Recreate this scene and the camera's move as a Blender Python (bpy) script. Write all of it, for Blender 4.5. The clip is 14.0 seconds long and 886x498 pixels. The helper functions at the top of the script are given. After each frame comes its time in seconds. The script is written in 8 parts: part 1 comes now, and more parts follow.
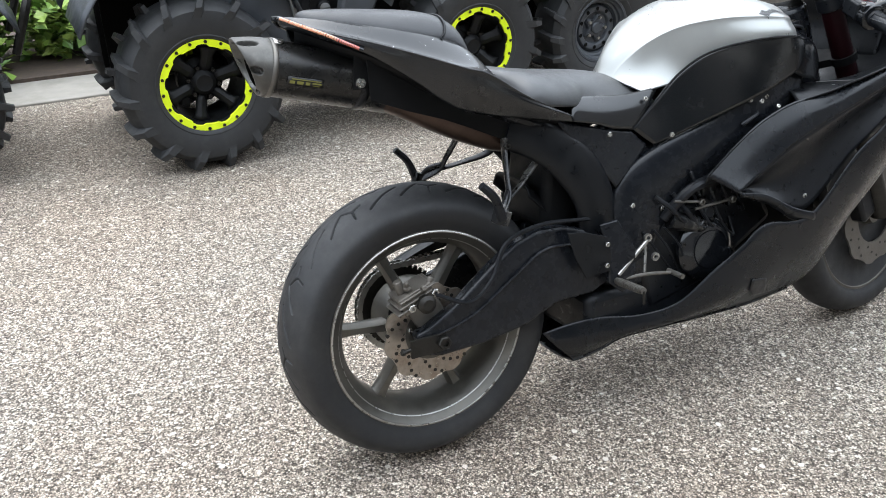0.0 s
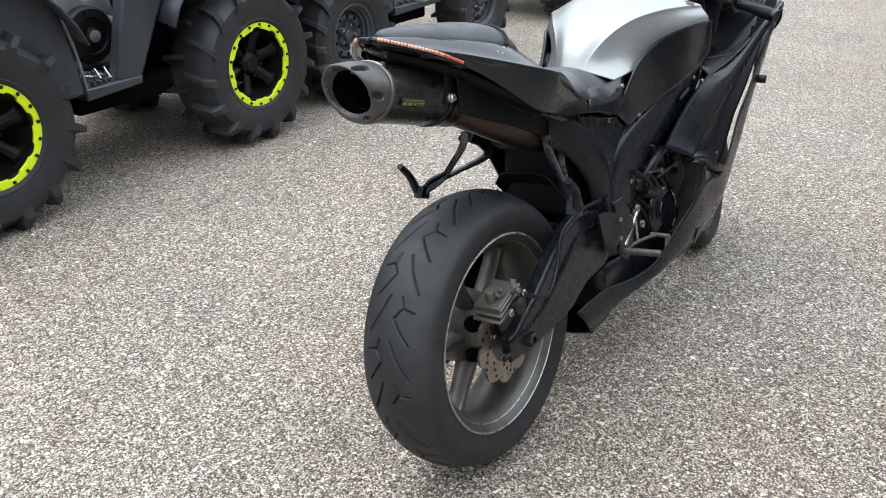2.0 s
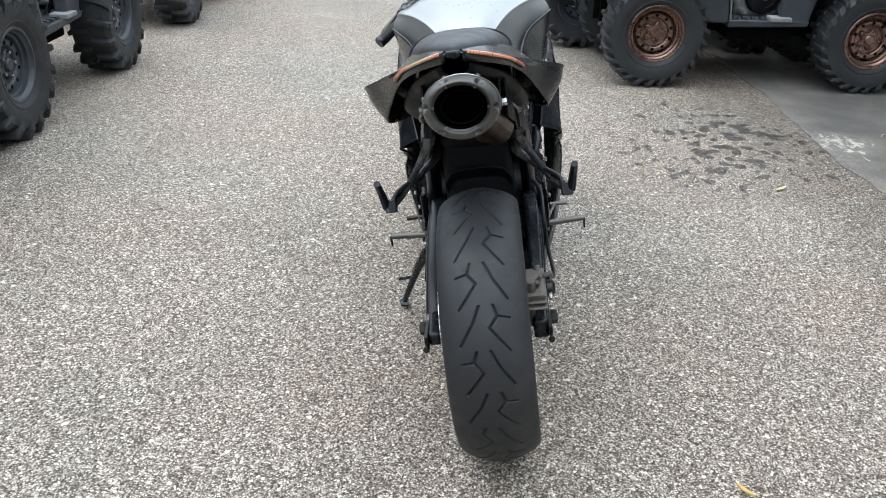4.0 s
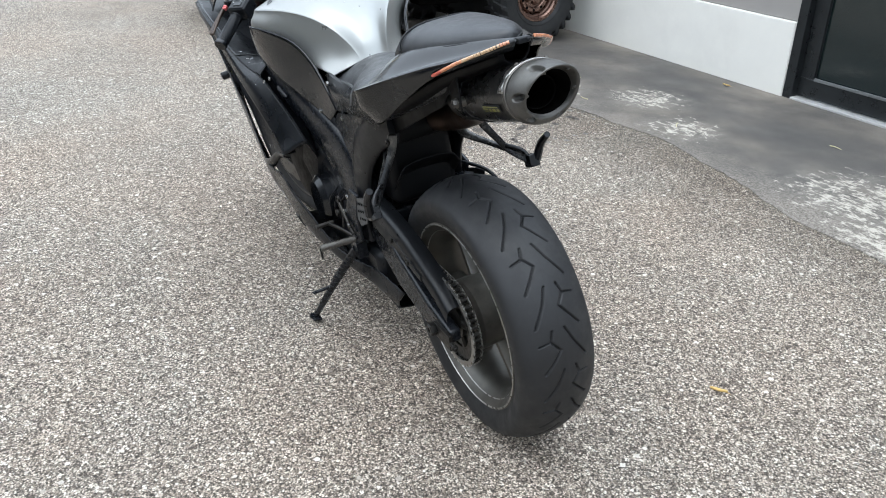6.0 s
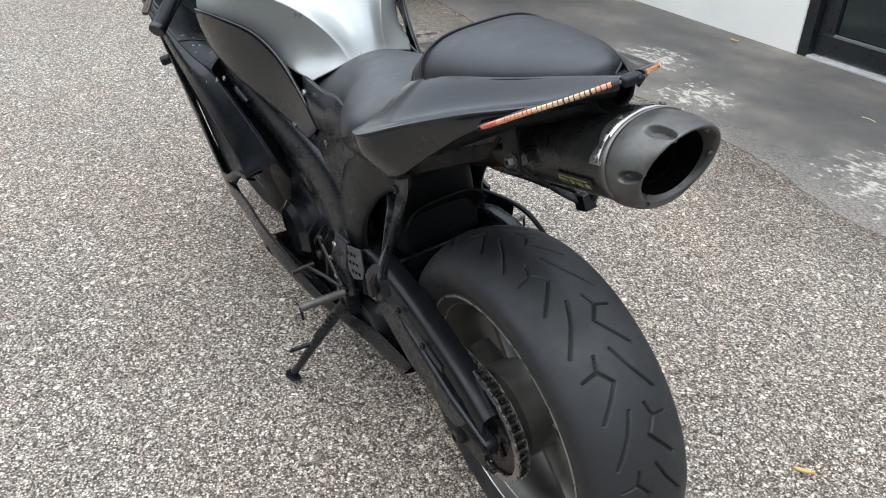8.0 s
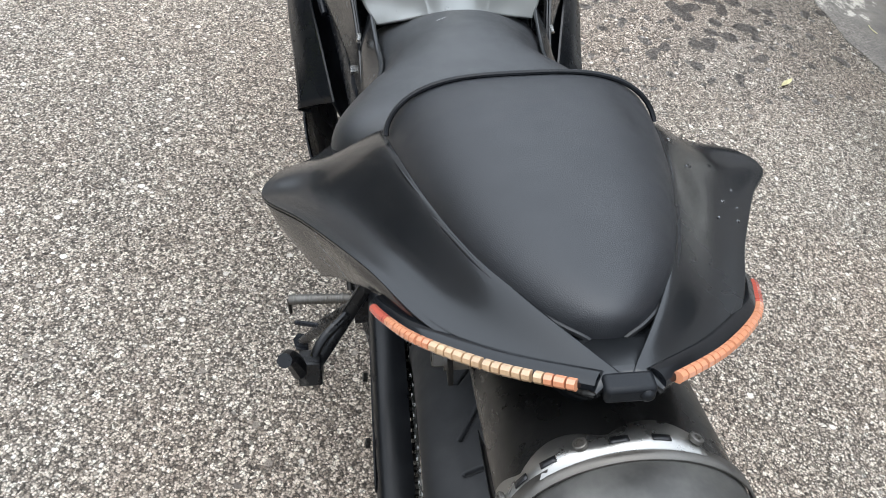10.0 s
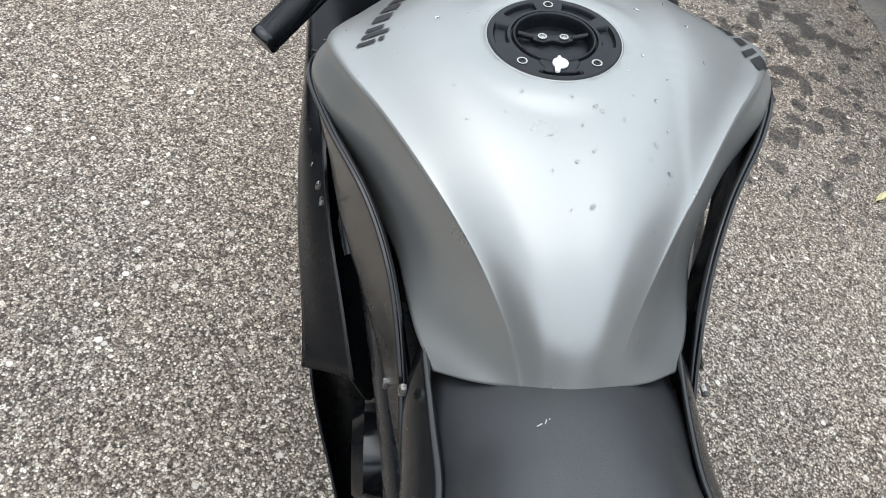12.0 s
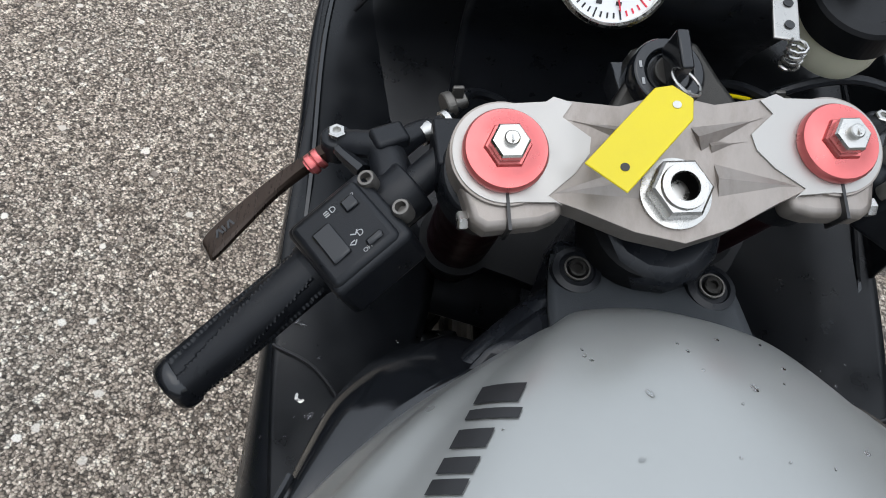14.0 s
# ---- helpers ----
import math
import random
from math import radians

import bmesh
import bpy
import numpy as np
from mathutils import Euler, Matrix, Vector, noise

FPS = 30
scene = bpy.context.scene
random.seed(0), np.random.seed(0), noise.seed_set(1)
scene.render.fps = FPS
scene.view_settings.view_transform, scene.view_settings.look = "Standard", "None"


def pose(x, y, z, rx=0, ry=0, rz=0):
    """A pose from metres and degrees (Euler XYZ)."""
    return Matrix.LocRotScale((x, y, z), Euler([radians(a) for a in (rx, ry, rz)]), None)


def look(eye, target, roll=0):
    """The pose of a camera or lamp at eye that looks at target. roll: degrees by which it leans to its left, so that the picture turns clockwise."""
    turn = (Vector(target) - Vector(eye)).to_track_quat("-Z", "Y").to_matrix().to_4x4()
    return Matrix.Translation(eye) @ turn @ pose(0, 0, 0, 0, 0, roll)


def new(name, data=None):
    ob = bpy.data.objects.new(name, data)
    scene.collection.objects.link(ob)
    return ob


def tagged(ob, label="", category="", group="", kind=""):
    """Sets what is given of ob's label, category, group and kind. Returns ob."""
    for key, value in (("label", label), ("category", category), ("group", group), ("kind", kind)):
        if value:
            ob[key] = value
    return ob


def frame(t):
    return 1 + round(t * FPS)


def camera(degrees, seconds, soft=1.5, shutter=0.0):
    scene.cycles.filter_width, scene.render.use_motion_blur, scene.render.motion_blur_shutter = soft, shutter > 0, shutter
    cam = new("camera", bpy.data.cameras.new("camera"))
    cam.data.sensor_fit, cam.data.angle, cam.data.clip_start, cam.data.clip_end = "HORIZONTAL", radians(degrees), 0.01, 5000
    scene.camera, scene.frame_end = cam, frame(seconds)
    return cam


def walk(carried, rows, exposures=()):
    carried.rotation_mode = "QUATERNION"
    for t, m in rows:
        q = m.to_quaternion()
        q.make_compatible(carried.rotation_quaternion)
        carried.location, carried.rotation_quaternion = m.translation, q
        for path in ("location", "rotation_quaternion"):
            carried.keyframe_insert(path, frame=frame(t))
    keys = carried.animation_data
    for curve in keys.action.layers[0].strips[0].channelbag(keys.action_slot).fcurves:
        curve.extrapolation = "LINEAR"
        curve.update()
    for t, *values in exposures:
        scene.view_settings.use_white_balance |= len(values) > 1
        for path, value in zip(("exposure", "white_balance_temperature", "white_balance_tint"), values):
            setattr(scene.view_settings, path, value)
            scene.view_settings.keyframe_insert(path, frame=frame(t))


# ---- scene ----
cam = camera(56.6, 14.0, soft=0.95)
PATH = [
    (0.0, (0.059, -0.017, 1.300), (0.034, 1.638, 0.451), -0.5),
    (0.5, (-0.184, -0.012, 1.302), (-0.010, 1.640, 0.463), -0.5),
    (1.0, (-0.420, -0.021, 1.321), (-0.037, 1.598, 0.489), -0.0),
    (1.5, (-0.637, 0.076, 1.302), (-0.051, 1.632, 0.468), 0.4),
    (2.0, (-0.851, 0.198, 1.301), (-0.060, 1.664, 0.472), 1.0),
    (2.5, (-1.084, 0.333, 1.301), (-0.094, 1.671, 0.472), 1.4),
    (3.0, (-1.259, 0.498, 1.290), (-0.081, 1.679, 0.466), 1.6),
    (3.5, (-1.414, 0.703, 1.303), (-0.062, 1.688, 0.487), 2.0),
    (4.0, (-1.548, 0.905, 1.294), (-0.062, 1.679, 0.485), 2.3),
    (4.5, (-1.650, 1.114, 1.279), (-0.072, 1.667, 0.473), 2.4),
    (5.0, (-1.710, 1.331, 1.274), (-0.074, 1.667, 0.466), 2.3),
    (5.5, (-1.724, 1.536, 1.274), (-0.062, 1.673, 0.461), 2.0),
    (6.0, (-1.691, 1.712, 1.275), (-0.024, 1.684, 0.453), 1.6),
    (6.5, (-1.608, 1.842, 1.273), (0.048, 1.694, 0.440), 1.1),
    (7.0, (-1.472, 1.912, 1.280), (0.166, 1.694, 0.429), 0.6),
    (7.5, (-1.306, 1.900, 1.280), (0.310, 1.686, 0.392), 0.9),
    (8.0, (-1.124, 1.826, 1.271), (0.459, 1.701, 0.323), 2.4),
    (8.5, (-0.946, 1.725, 1.260), (0.593, 1.733, 0.237), 4.8),
    (9.0, (-0.790, 1.633, 1.255), (0.691, 1.778, 0.148), 7.6),
    (9.5, (-0.673, 1.586, 1.264), (0.735, 1.830, 0.073), 10.3),
    (10.0, (-0.558, 1.608, 1.283), (0.782, 1.894, 0.025), 12.9),
    (10.5, (-0.405, 1.692, 1.299), (0.892, 1.979, -0.002), 15.4),
    (11.0, (-0.254, 1.741, 1.296), (1.022, 2.025, -0.028), 17.0),
    (11.5, (-0.148, 1.787, 1.306), (1.121, 2.053, -0.028), 18.0),
    (12.0, (-0.025, 1.916, 1.310), (1.248, 2.152, -0.025), 18.7),
    (12.5, (0.082, 2.026, 1.317), (1.364, 2.209, -0.018), 20.2),
    (13.0, (0.219, 2.059, 1.316), (1.498, 2.204, -0.027), 22.1),
    (13.5, (0.365, 2.109, 1.294), (1.608, 2.242, -0.084), 24.9),
    (14.0, (0.490, 2.193, 1.237), (1.678, 2.341, -0.187), 28.2),
]
walk(cam, [(t, look(eye, target, roll)) for t, eye, target, roll in PATH],
     [(0.0, 1.12, 6600, 10), (1.5, 0.95, 6580, 10), (2.5, 0.78, 6550, 10), (4.0, 0.74, 6380, 8), (6.5, 0.72, 6420, 9), (9.5, 0.64, 6560, 10), (11.0, 0.66, 6560, 10), (12.0, 0.42, 6640, 10), (12.5, 0.28, 6680, 11), (13.2, 0.16, 6640, 11), (14.0, 0.10, 6650, 11)])

from mathutils.bvhtree import BVHTree

# ---- world and light: a bright overcast day ----
world = bpy.data.worlds.new("overcast_sky")
scene.world = world
world.use_nodes = True
wn, wl = world.node_tree.nodes, world.node_tree.links
wn.clear()
sky = wn.new("ShaderNodeTexSky")
sky.sky_type, sky.sun_disc = "NISHITA", False
sky.sun_elevation, sky.sun_rotation = radians(58), radians(-20)
sky.air_density, sky.dust_density, sky.ozone_density = 1.0, 3.0, 1.0
pale = wn.new("ShaderNodeHueSaturation")
pale.inputs["Saturation"].default_value = 0.25
cloud = wn.new("ShaderNodeMix")  # a thick even cloud cover over the sky
cloud.data_type = "RGBA"
cloud.inputs[0].default_value = 0.72
cloud.inputs[7].default_value = (10.5, 11.9, 13.7, 1)
back = wn.new("ShaderNodeBackground")
back.inputs["Strength"].default_value = 0.15
out = wn.new("ShaderNodeOutputWorld")
wl.new(sky.outputs[0], pale.inputs["Color"])
wl.new(pale.outputs[0], cloud.inputs[6])
# an overcast sky is brightest overhead and dims towards the horizon
way = wn.new("ShaderNodeTexCoord")
axes = wn.new("ShaderNodeSeparateXYZ")
rise = wn.new("ShaderNodeMapRange")
rise.inputs["From Min"].default_value, rise.inputs["From Max"].default_value = 0.0, 1.0
rise.inputs["To Min"].default_value, rise.inputs["To Max"].default_value = 0.50, 1.32
dome = wn.new("ShaderNodeMix")
dome.data_type, dome.blend_type = "RGBA", "MULTIPLY"
dome.inputs[0].default_value = 1.0
wl.new(way.outputs["Generated"], axes.inputs[0])
wl.new(axes.outputs["Z"], rise.inputs["Value"])
wl.new(cloud.outputs[2], dome.inputs[6])
wl.new(rise.outputs[0], dome.inputs[7])
wl.new(dome.outputs[2], back.inputs["Color"])
wl.new(back.outputs[0], out.inputs["Surface"])

sun = new("sun", bpy.data.lights.new("sun", "SUN"))
sun.data.energy, sun.data.angle, sun.data.color = 0.5, radians(45), (1.0, 0.98, 0.95)
sun.matrix_world = look((-2.5, 0.5, 9.0), (0, 0, 0))


# ---- materials ----
def shader(name):
    m = bpy.data.materials.new(name)
    m.use_nodes = True
    n, l = m.node_tree.nodes, m.node_tree.links
    return m, n, l, n["Principled BSDF"]


def coords(n, l, scale=(1, 1, 1)):
    tc = n.new("ShaderNodeTexCoord")
    mp = n.new("ShaderNodeMapping")
    mp.inputs["Scale"].default_value = scale
    l.new(tc.outputs["Object"], mp.inputs["Vector"])
    return mp.outputs[0]


def noise_tex(n, l, vec, scale, detail=4.0, rough=0.6):
    t = n.new("ShaderNodeTexNoise")
    t.inputs["Scale"].default_value, t.inputs["Detail"].default_value, t.inputs["Roughness"].default_value = scale, detail, rough
    l.new(vec, t.inputs["Vector"])
    return t.outputs["Fac"]


def ramp(n, l, fac, stops):
    r = n.new("ShaderNodeValToRGB")
    e = r.color_ramp.elements
    while len(e) < len(stops):
        e.new(0.5)
    for el, (p, c) in zip(e, stops):
        el.position = p
        el.color = (c, c, c, 1) if isinstance(c, (int, float)) else (*c, 1)
    l.new(fac, r.inputs["Fac"])
    return r.outputs["Color"]


def mix(n, l, fac, a, b, how="MIX"):
    m = n.new("ShaderNodeMix")
    m.data_type, m.blend_type = "RGBA", how
    for k, v in ((0, fac), (6, a), (7, b)):
        if hasattr(v, "is_output"):
            l.new(v, m.inputs[k])
        elif isinstance(v, (int, float)):
            m.inputs[k].default_value = v if k == 0 else (v, v, v, 1)
        else:
            m.inputs[k].default_value = (*v, 1)
    return m.outputs[2]


def math_node(n, l, op, a, b=0.0):
    m = n.new("ShaderNodeMath")
    m.operation = op
    for sock, v in zip(m.inputs, (a, b)):
        if hasattr(v, "is_output"):
            l.new(v, sock)
        else:
            sock.default_value = v
    return m.outputs[0]


def bump(n, l, bsdf, height, strength, distance=0.002):
    b = n.new("ShaderNodeBump")
    b.inputs["Strength"].default_value, b.inputs["Distance"].default_value = strength, distance
    l.new(height, b.inputs["Height"])
    l.new(b.outputs[0], bsdf.inputs["Normal"])


def surface(name, base, rough=0.5, metal=0.0, gloss=0.5, spread=0.25, grain=60.0, relief=0.15, dirt=None, dirt_amount=0.0, rough_spread=0.12, coat=0.0, fine=900.0, stretch=(1, 1, 1)):
    """A plain surface with broad and fine variation of tone and gloss, and a fine relief."""
    m, n, l, p = shader(name)
    v = coords(n, l, stretch)
    broad, small = noise_tex(n, l, v, grain * 0.12), noise_tex(n, l, v, grain)
    tone = mix(n, l, 0.5, broad, small)
    lo, hi = [c * (1 - spread) for c in base], [min(1, c * (1 + spread)) for c in base]
    col = ramp(n, l, tone, [(0.3, lo), (0.7, hi)])
    if dirt:
        mask = ramp(n, l, noise_tex(n, l, v, grain * 0.3, 6.0, 0.7), [(0.5, 0.0), (0.72, dirt_amount)])
        col = mix(n, l, mask, col, dirt)
    l.new(col, p.inputs["Base Color"])
    r = ramp(n, l, small, [(0.3, max(0.02, rough - rough_spread)), (0.7, min(1, rough + rough_spread))])
    l.new(r, p.inputs["Roughness"])
    p.inputs["Metallic"].default_value = metal
    p.inputs["Specular IOR Level"].default_value = gloss
    p.inputs["Coat Weight"].default_value = coat
    p.inputs["Coat Roughness"].default_value = 0.12
    if relief:
        bump(n, l, p, noise_tex(n, l, v, fine, 3.0), relief, 0.0006)
    return m


def asphalt_material():
    """Worn chip-seal asphalt: pale and brown chips in a dark binder, with damp stains and broad wear."""
    m, n, l, p = shader("chip_asphalt")
    v = coords(n, l)
    warp = n.new("ShaderNodeTexNoise")
    warp.inputs["Scale"].default_value = 160
    l.new(v, warp.inputs["Vector"])
    off = n.new("ShaderNodeVectorMath")
    off.operation = "MULTIPLY_ADD"
    l.new(warp.outputs["Color"], off.inputs[0])
    off.inputs[1].default_value = (0.006, 0.006, 0.0)
    l.new(v, off.inputs[2])

    def chips(scale):
        c = n.new("ShaderNodeTexVoronoi")
        c.inputs["Scale"].default_value = scale
        c.inputs["Randomness"].default_value = 1.0
        l.new(off.outputs[0], c.inputs["Vector"])
        sep = n.new("ShaderNodeSeparateColor")
        l.new(c.outputs["Color"], sep.inputs[0])
        return c.outputs["Distance"], sep.outputs[0], sep.outputs[1]

    d1, a1, b1 = chips(100.0)
    d2, a2, b2 = chips(240.0)
    tone1 = ramp(n, l, a1, [(0.0, (0.105, 0.083, 0.066)), (0.25, (0.25, 0.205, 0.164)), (0.5, (0.44, 0.369, 0.299)), (0.75, (0.645, 0.568, 0.473)), (1.0, (0.86, 0.80, 0.69))])
    tone2 = ramp(n, l, a2, [(0.0, (0.083, 0.068, 0.054)), (0.45, (0.29, 0.242, 0.197)), (0.8, (0.50, 0.427, 0.354)), (1.0, (0.77, 0.69, 0.588))])
    edge1 = ramp(n, l, d1, [(0.42, 1.0), (0.58, 0.0)])
    pick = ramp(n, l, b1, [(0.38, 0.0), (0.43, 1.0)])
    body = mix(n, l, math_node(n, l, "MULTIPLY", edge1, pick), tone2, tone1)
    gaps = ramp(n, l, d2, [(0.36, 1.06), (0.74, 0.25)])
    body = mix(n, l, 1.0, body, gaps, "MULTIPLY")
    d3, a3, b3 = chips(34.0)  # a few larger pale stones and dark pits
    stone = math_node(n, l, "MULTIPLY", ramp(n, l, d3, [(0.20, 1.0), (0.27, 0.0)]), ramp(n, l, a3, [(0.88, 0.0), (0.885, 1.0)]))
    body = mix(n, l, stone, body, ramp(n, l, b3, [(0.0, (0.07, 0.06, 0.052)), (0.35, (0.30, 0.26, 0.22)), (0.5, (0.58, 0.53, 0.47)), (1.0, (0.80, 0.76, 0.69))]))
    wear = ramp(n, l, noise_tex(n, l, v, 1.3, 5.0, 0.65), [(0.3, 0.90), (0.7, 1.10)])
    body = mix(n, l, 1.0, body, wear, "MULTIPLY")
    tint = ramp(n, l, noise_tex(n, l, v, 0.9, 4.0, 0.6), [(0.35, (0.975, 1.0, 1.01)), (0.65, (1.035, 0.99, 0.955))])
    body = mix(n, l, 1.0, body, tint, "MULTIPLY")
    # drips and damp patches by the concrete apron
    geo = n.new("ShaderNodeNewGeometry")
    near = n.new("ShaderNodeVectorMath")
    near.operation = "DISTANCE"
    flat = n.new("ShaderNodeVectorMath")
    flat.operation = "MULTIPLY"
    l.new(geo.outputs["Position"], flat.inputs[0])
    flat.inputs[1].default_value = (0.75, 1.0, 0.0)
    l.new(flat.outputs[0], near.inputs[0])
    near.inputs[1].default_value = (2.72 * 0.75, 1.50, 0.0)
    fade = ramp(n, l, near.outputs["Value"], [(0.22, 1.0), (0.72, 0.0)])
    spots = n.new("ShaderNodeTexVoronoi")
    spots.inputs["Scale"].default_value = 17.0
    spots.feature = "SMOOTH_F1"
    l.new(coords(n, l, (0.85, 1.1, 1.0)), spots.inputs["Vector"])
    blot = ramp(n, l, math_node(n, l, "ADD", spots.outputs["Distance"], math_node(n, l, "MULTIPLY", noise_tex(n, l, v, 18.0), 0.25)), [(0.0, 1.0), (1.0, 0.0)])
    patchy = math_node(n, l, "MULTIPLY", noise_tex(n, l, v, 4.5, 3.0, 0.6), 0.55)
    wet = math_node(n, l, "ADD", math_node(n, l, "ADD", blot, patchy), math_node(n, l, "MULTIPLY", fade, 0.20))
    damp = math_node(n, l, "MULTIPLY", math_node(n, l, "ADD", ramp(n, l, wet, [(0.98, 0.0), (1.06, 0.82)]), math_node(n, l, "MULTIPLY", fade, 0.16)), ramp(n, l, fade, [(0.0, 0.0), (0.12, 1.0)]))
    body = mix(n, l, damp, body, mix(n, l, 1.0, body, (0.31, 0.31, 0.32), "MULTIPLY"))
    # grime washed against the edge of the apron
    across = n.new("ShaderNodeVectorMath")
    across.operation = "DOT_PRODUCT"
    l.new(geo.outputs["Position"], across.inputs[0])
    across.inputs[1].default_value = (-0.4848, 0.8746, 0.0)
    edge = math_node(n, l, "ADD", across.outputs["Value"], math_node(n, l, "MULTIPLY", noise_tex(n, l, v, 5.0, 6.0), 0.5))
    grime = ramp(n, l, math_node(n, l, "ADD", edge, 0.4), [(0.25, 0.62), (0.75, 0.0)])
    body = mix(n, l, grime, body, mix(n, l, 1.0, body, (0.42, 0.41, 0.39), "MULTIPLY"))
    l.new(body, p.inputs["Base Color"])
    l.new(ramp(n, l, damp, [(0.0, 0.78), (0.7, 0.30)]), p.inputs["Roughness"])
    l.new(ramp(n, l, damp, [(0.0, 0.3), (0.7, 0.55)]), p.inputs["Specular IOR Level"])
    h = mix(n, l, 0.5, ramp(n, l, d1, [(0.1, 1.0), (0.7, 0.0)]), ramp(n, l, d2, [(0.1, 1.0), (0.8, 0.0)]))
    bump(n, l, p, h, 0.8, 0.005)
    return m


def concrete_material():
    """Dark sealed concrete apron with worn pale paint in flakes and wet darker bands."""
    m, n, l, p = shader("apron_concrete")
    v = coords(n, l)
    base = ramp(n, l, noise_tex(n, l, v, 2.2, 7.0, 0.65), [(0.32, (0.050, 0.042, 0.033)), (0.50, (0.108, 0.090, 0.070)), (0.62, (0.18, 0.15, 0.117)), (0.74, (0.27, 0.23, 0.18))])
    base = mix(n, l, ramp(n, l, noise_tex(n, l, coords(n, l, (0.5, 1.3, 1.0)), 1.1, 3.0, 0.5), [(0.46, 0.55), (0.60, 0.0)]), base, (0.036, 0.033, 0.030))
    base = mix(n, l, 0.35, base, ramp(n, l, noise_tex(n, l, v, 240.0, 3.0), [(0.3, 0.05), (0.7, 0.27)]))
    near_edge = n.new("ShaderNodeSeparateXYZ")
    l.new(v, near_edge.inputs[0])
    worn = None
    for u0, v0, reach in ((1.20, -0.74, 0.46), (0.85, -0.50, 0.44), (2.25, -0.74, 0.26), (3.15, -0.60, 0.24), (2.75, -0.95, 0.30)):
        d = n.new("ShaderNodeVectorMath")
        d.operation = "DISTANCE"
        l.new(v, d.inputs[0])
        d.inputs[1].default_value = (u0, v0, 0.006)
        spot = ramp(n, l, math_node(n, l, "DIVIDE", d.outputs["Value"], reach), [(0.35, 1.0), (1.0, 0.0)])
        worn = spot if worn is None else math_node(n, l, "MAXIMUM", worn, spot)
    flake = ramp(n, l, math_node(n, l, "ADD", noise_tex(n, l, coords(n, l, (0.9, 1.4, 1.0)), 15.0, 14.0, 0.80), math_node(n, l, "MULTIPLY", worn, 0.13)), [(0.62, 0.0), (0.645, 0.9)])
    mask = math_node(n, l, "MULTIPLY", flake, ramp(n, l, worn, [(0.0, 0.0), (0.15, 1.0)]))
    mask = math_node(n, l, "MULTIPLY", mask, ramp(n, l, noise_tex(n, l, coords(n, l, (0.7, 1.5, 1.0)), 38.0, 8.0, 0.75), [(0.42, 0.2), (0.49, 1.0)]))
    smear = math_node(n, l, "MULTIPLY", ramp(n, l, worn, [(0.0, 0.0), (0.6, 0.55)]), ramp(n, l, noise_tex(n, l, coords(n, l, (2.0, 0.8, 1.0)), 7.0, 8.0, 0.7), [(0.38, 0.0), (0.68, 1.0)]))
    base = mix(n, l, smear, base, (0.26, 0.24, 0.21))
    # grit and dust along the edge that meets the asphalt
    rim = math_node(n, l, "ADD", near_edge.outputs["Y"], math_node(n, l, "MULTIPLY", noise_tex(n, l, v, 6.0, 7.0, 0.7), 0.5))
    dusty = ramp(n, l, math_node(n, l, "ADD", rim, 0.75), [(0.30, 0.0), (0.62, 0.85)])
    base = mix(n, l, dusty, base, ramp(n, l, noise_tex(n, l, v, 130.0, 3.0, 0.7), [(0.35, (0.07, 0.062, 0.053)), (0.68, (0.36, 0.325, 0.285))]))
    col = mix(n, l, mask, base, (0.50, 0.465, 0.40))
    l.new(col, p.inputs["Base Color"])
    l.new(ramp(n, l, noise_tex(n, l, v, 3.1, 5.0), [(0.35, 0.55), (0.7, 0.88)]), p.inputs["Roughness"])
    p.inputs["Specular IOR Level"].default_value = 0.16
    bump(n, l, p, noise_tex(n, l, v, 180.0, 5.0), 0.3, 0.003)
    return m


def tread_rubber(name, base):
    return surface(name, base, rough=0.62, spread=0.3, grain=25, relief=0.2, dirt=(0.05, 0.048, 0.045), dirt_amount=0.35, fine=700)


def lens_plastic(name, col):
    m, n, l, p = shader(name)
    p.inputs["Base Color"].default_value = (*col, 1)
    p.inputs["Roughness"].default_value = 0.15
    p.inputs["Transmission Weight"].default_value = 0.0
    p.inputs["Coat Weight"].default_value = 0.8
    return m


ASPHALT, CONCRETE = asphalt_material(), concrete_material()
SATIN = surface("satin_black_paint", (0.0066, 0.0073, 0.0082), 0.24, gloss=0.50, spread=0.3, grain=14, relief=0.06, dirt=(0.02, 0.02, 0.02), dirt_amount=0.15, rough_spread=0.05, fine=1500, coat=0.18)
FAIRING_BLACK = surface("low_gloss_black_fairing", (0.0062, 0.0072, 0.0090), 0.27, gloss=0.30, spread=0.3, grain=14, relief=0.06, dirt=(0.02, 0.02, 0.02), dirt_amount=0.2, rough_spread=0.08, fine=1500)
GLOSS = surface("gloss_black_plastic", (0.0055, 0.0062, 0.0075), 0.14, spread=0.3, grain=30, relief=0.05, rough_spread=0.08)
WORN_BLACK = surface("worn_black_enamel", (0.012, 0.0125, 0.0135), 0.30, metal=0.4, spread=0.4, grain=40, relief=0.15, dirt=(0.30, 0.285, 0.26), dirt_amount=0.62)
RIM_BLACK = surface("dull_black_rim_paint", (0.0048, 0.0050, 0.0055), 0.45, gloss=0.2, spread=0.3, grain=40, relief=0.15)
# black plastic darkened further, to paint the shade of recesses and undersides
RECESS_SHADE = surface("recess_shade_black", (0.0042, 0.0044, 0.0048), 0.50, gloss=0.16, spread=0.3, grain=30, relief=0.1)
MATTE = surface("matte_black_plastic", (0.0075, 0.0084, 0.0102), 0.36, gloss=0.25, spread=0.35, grain=60, relief=0.25)
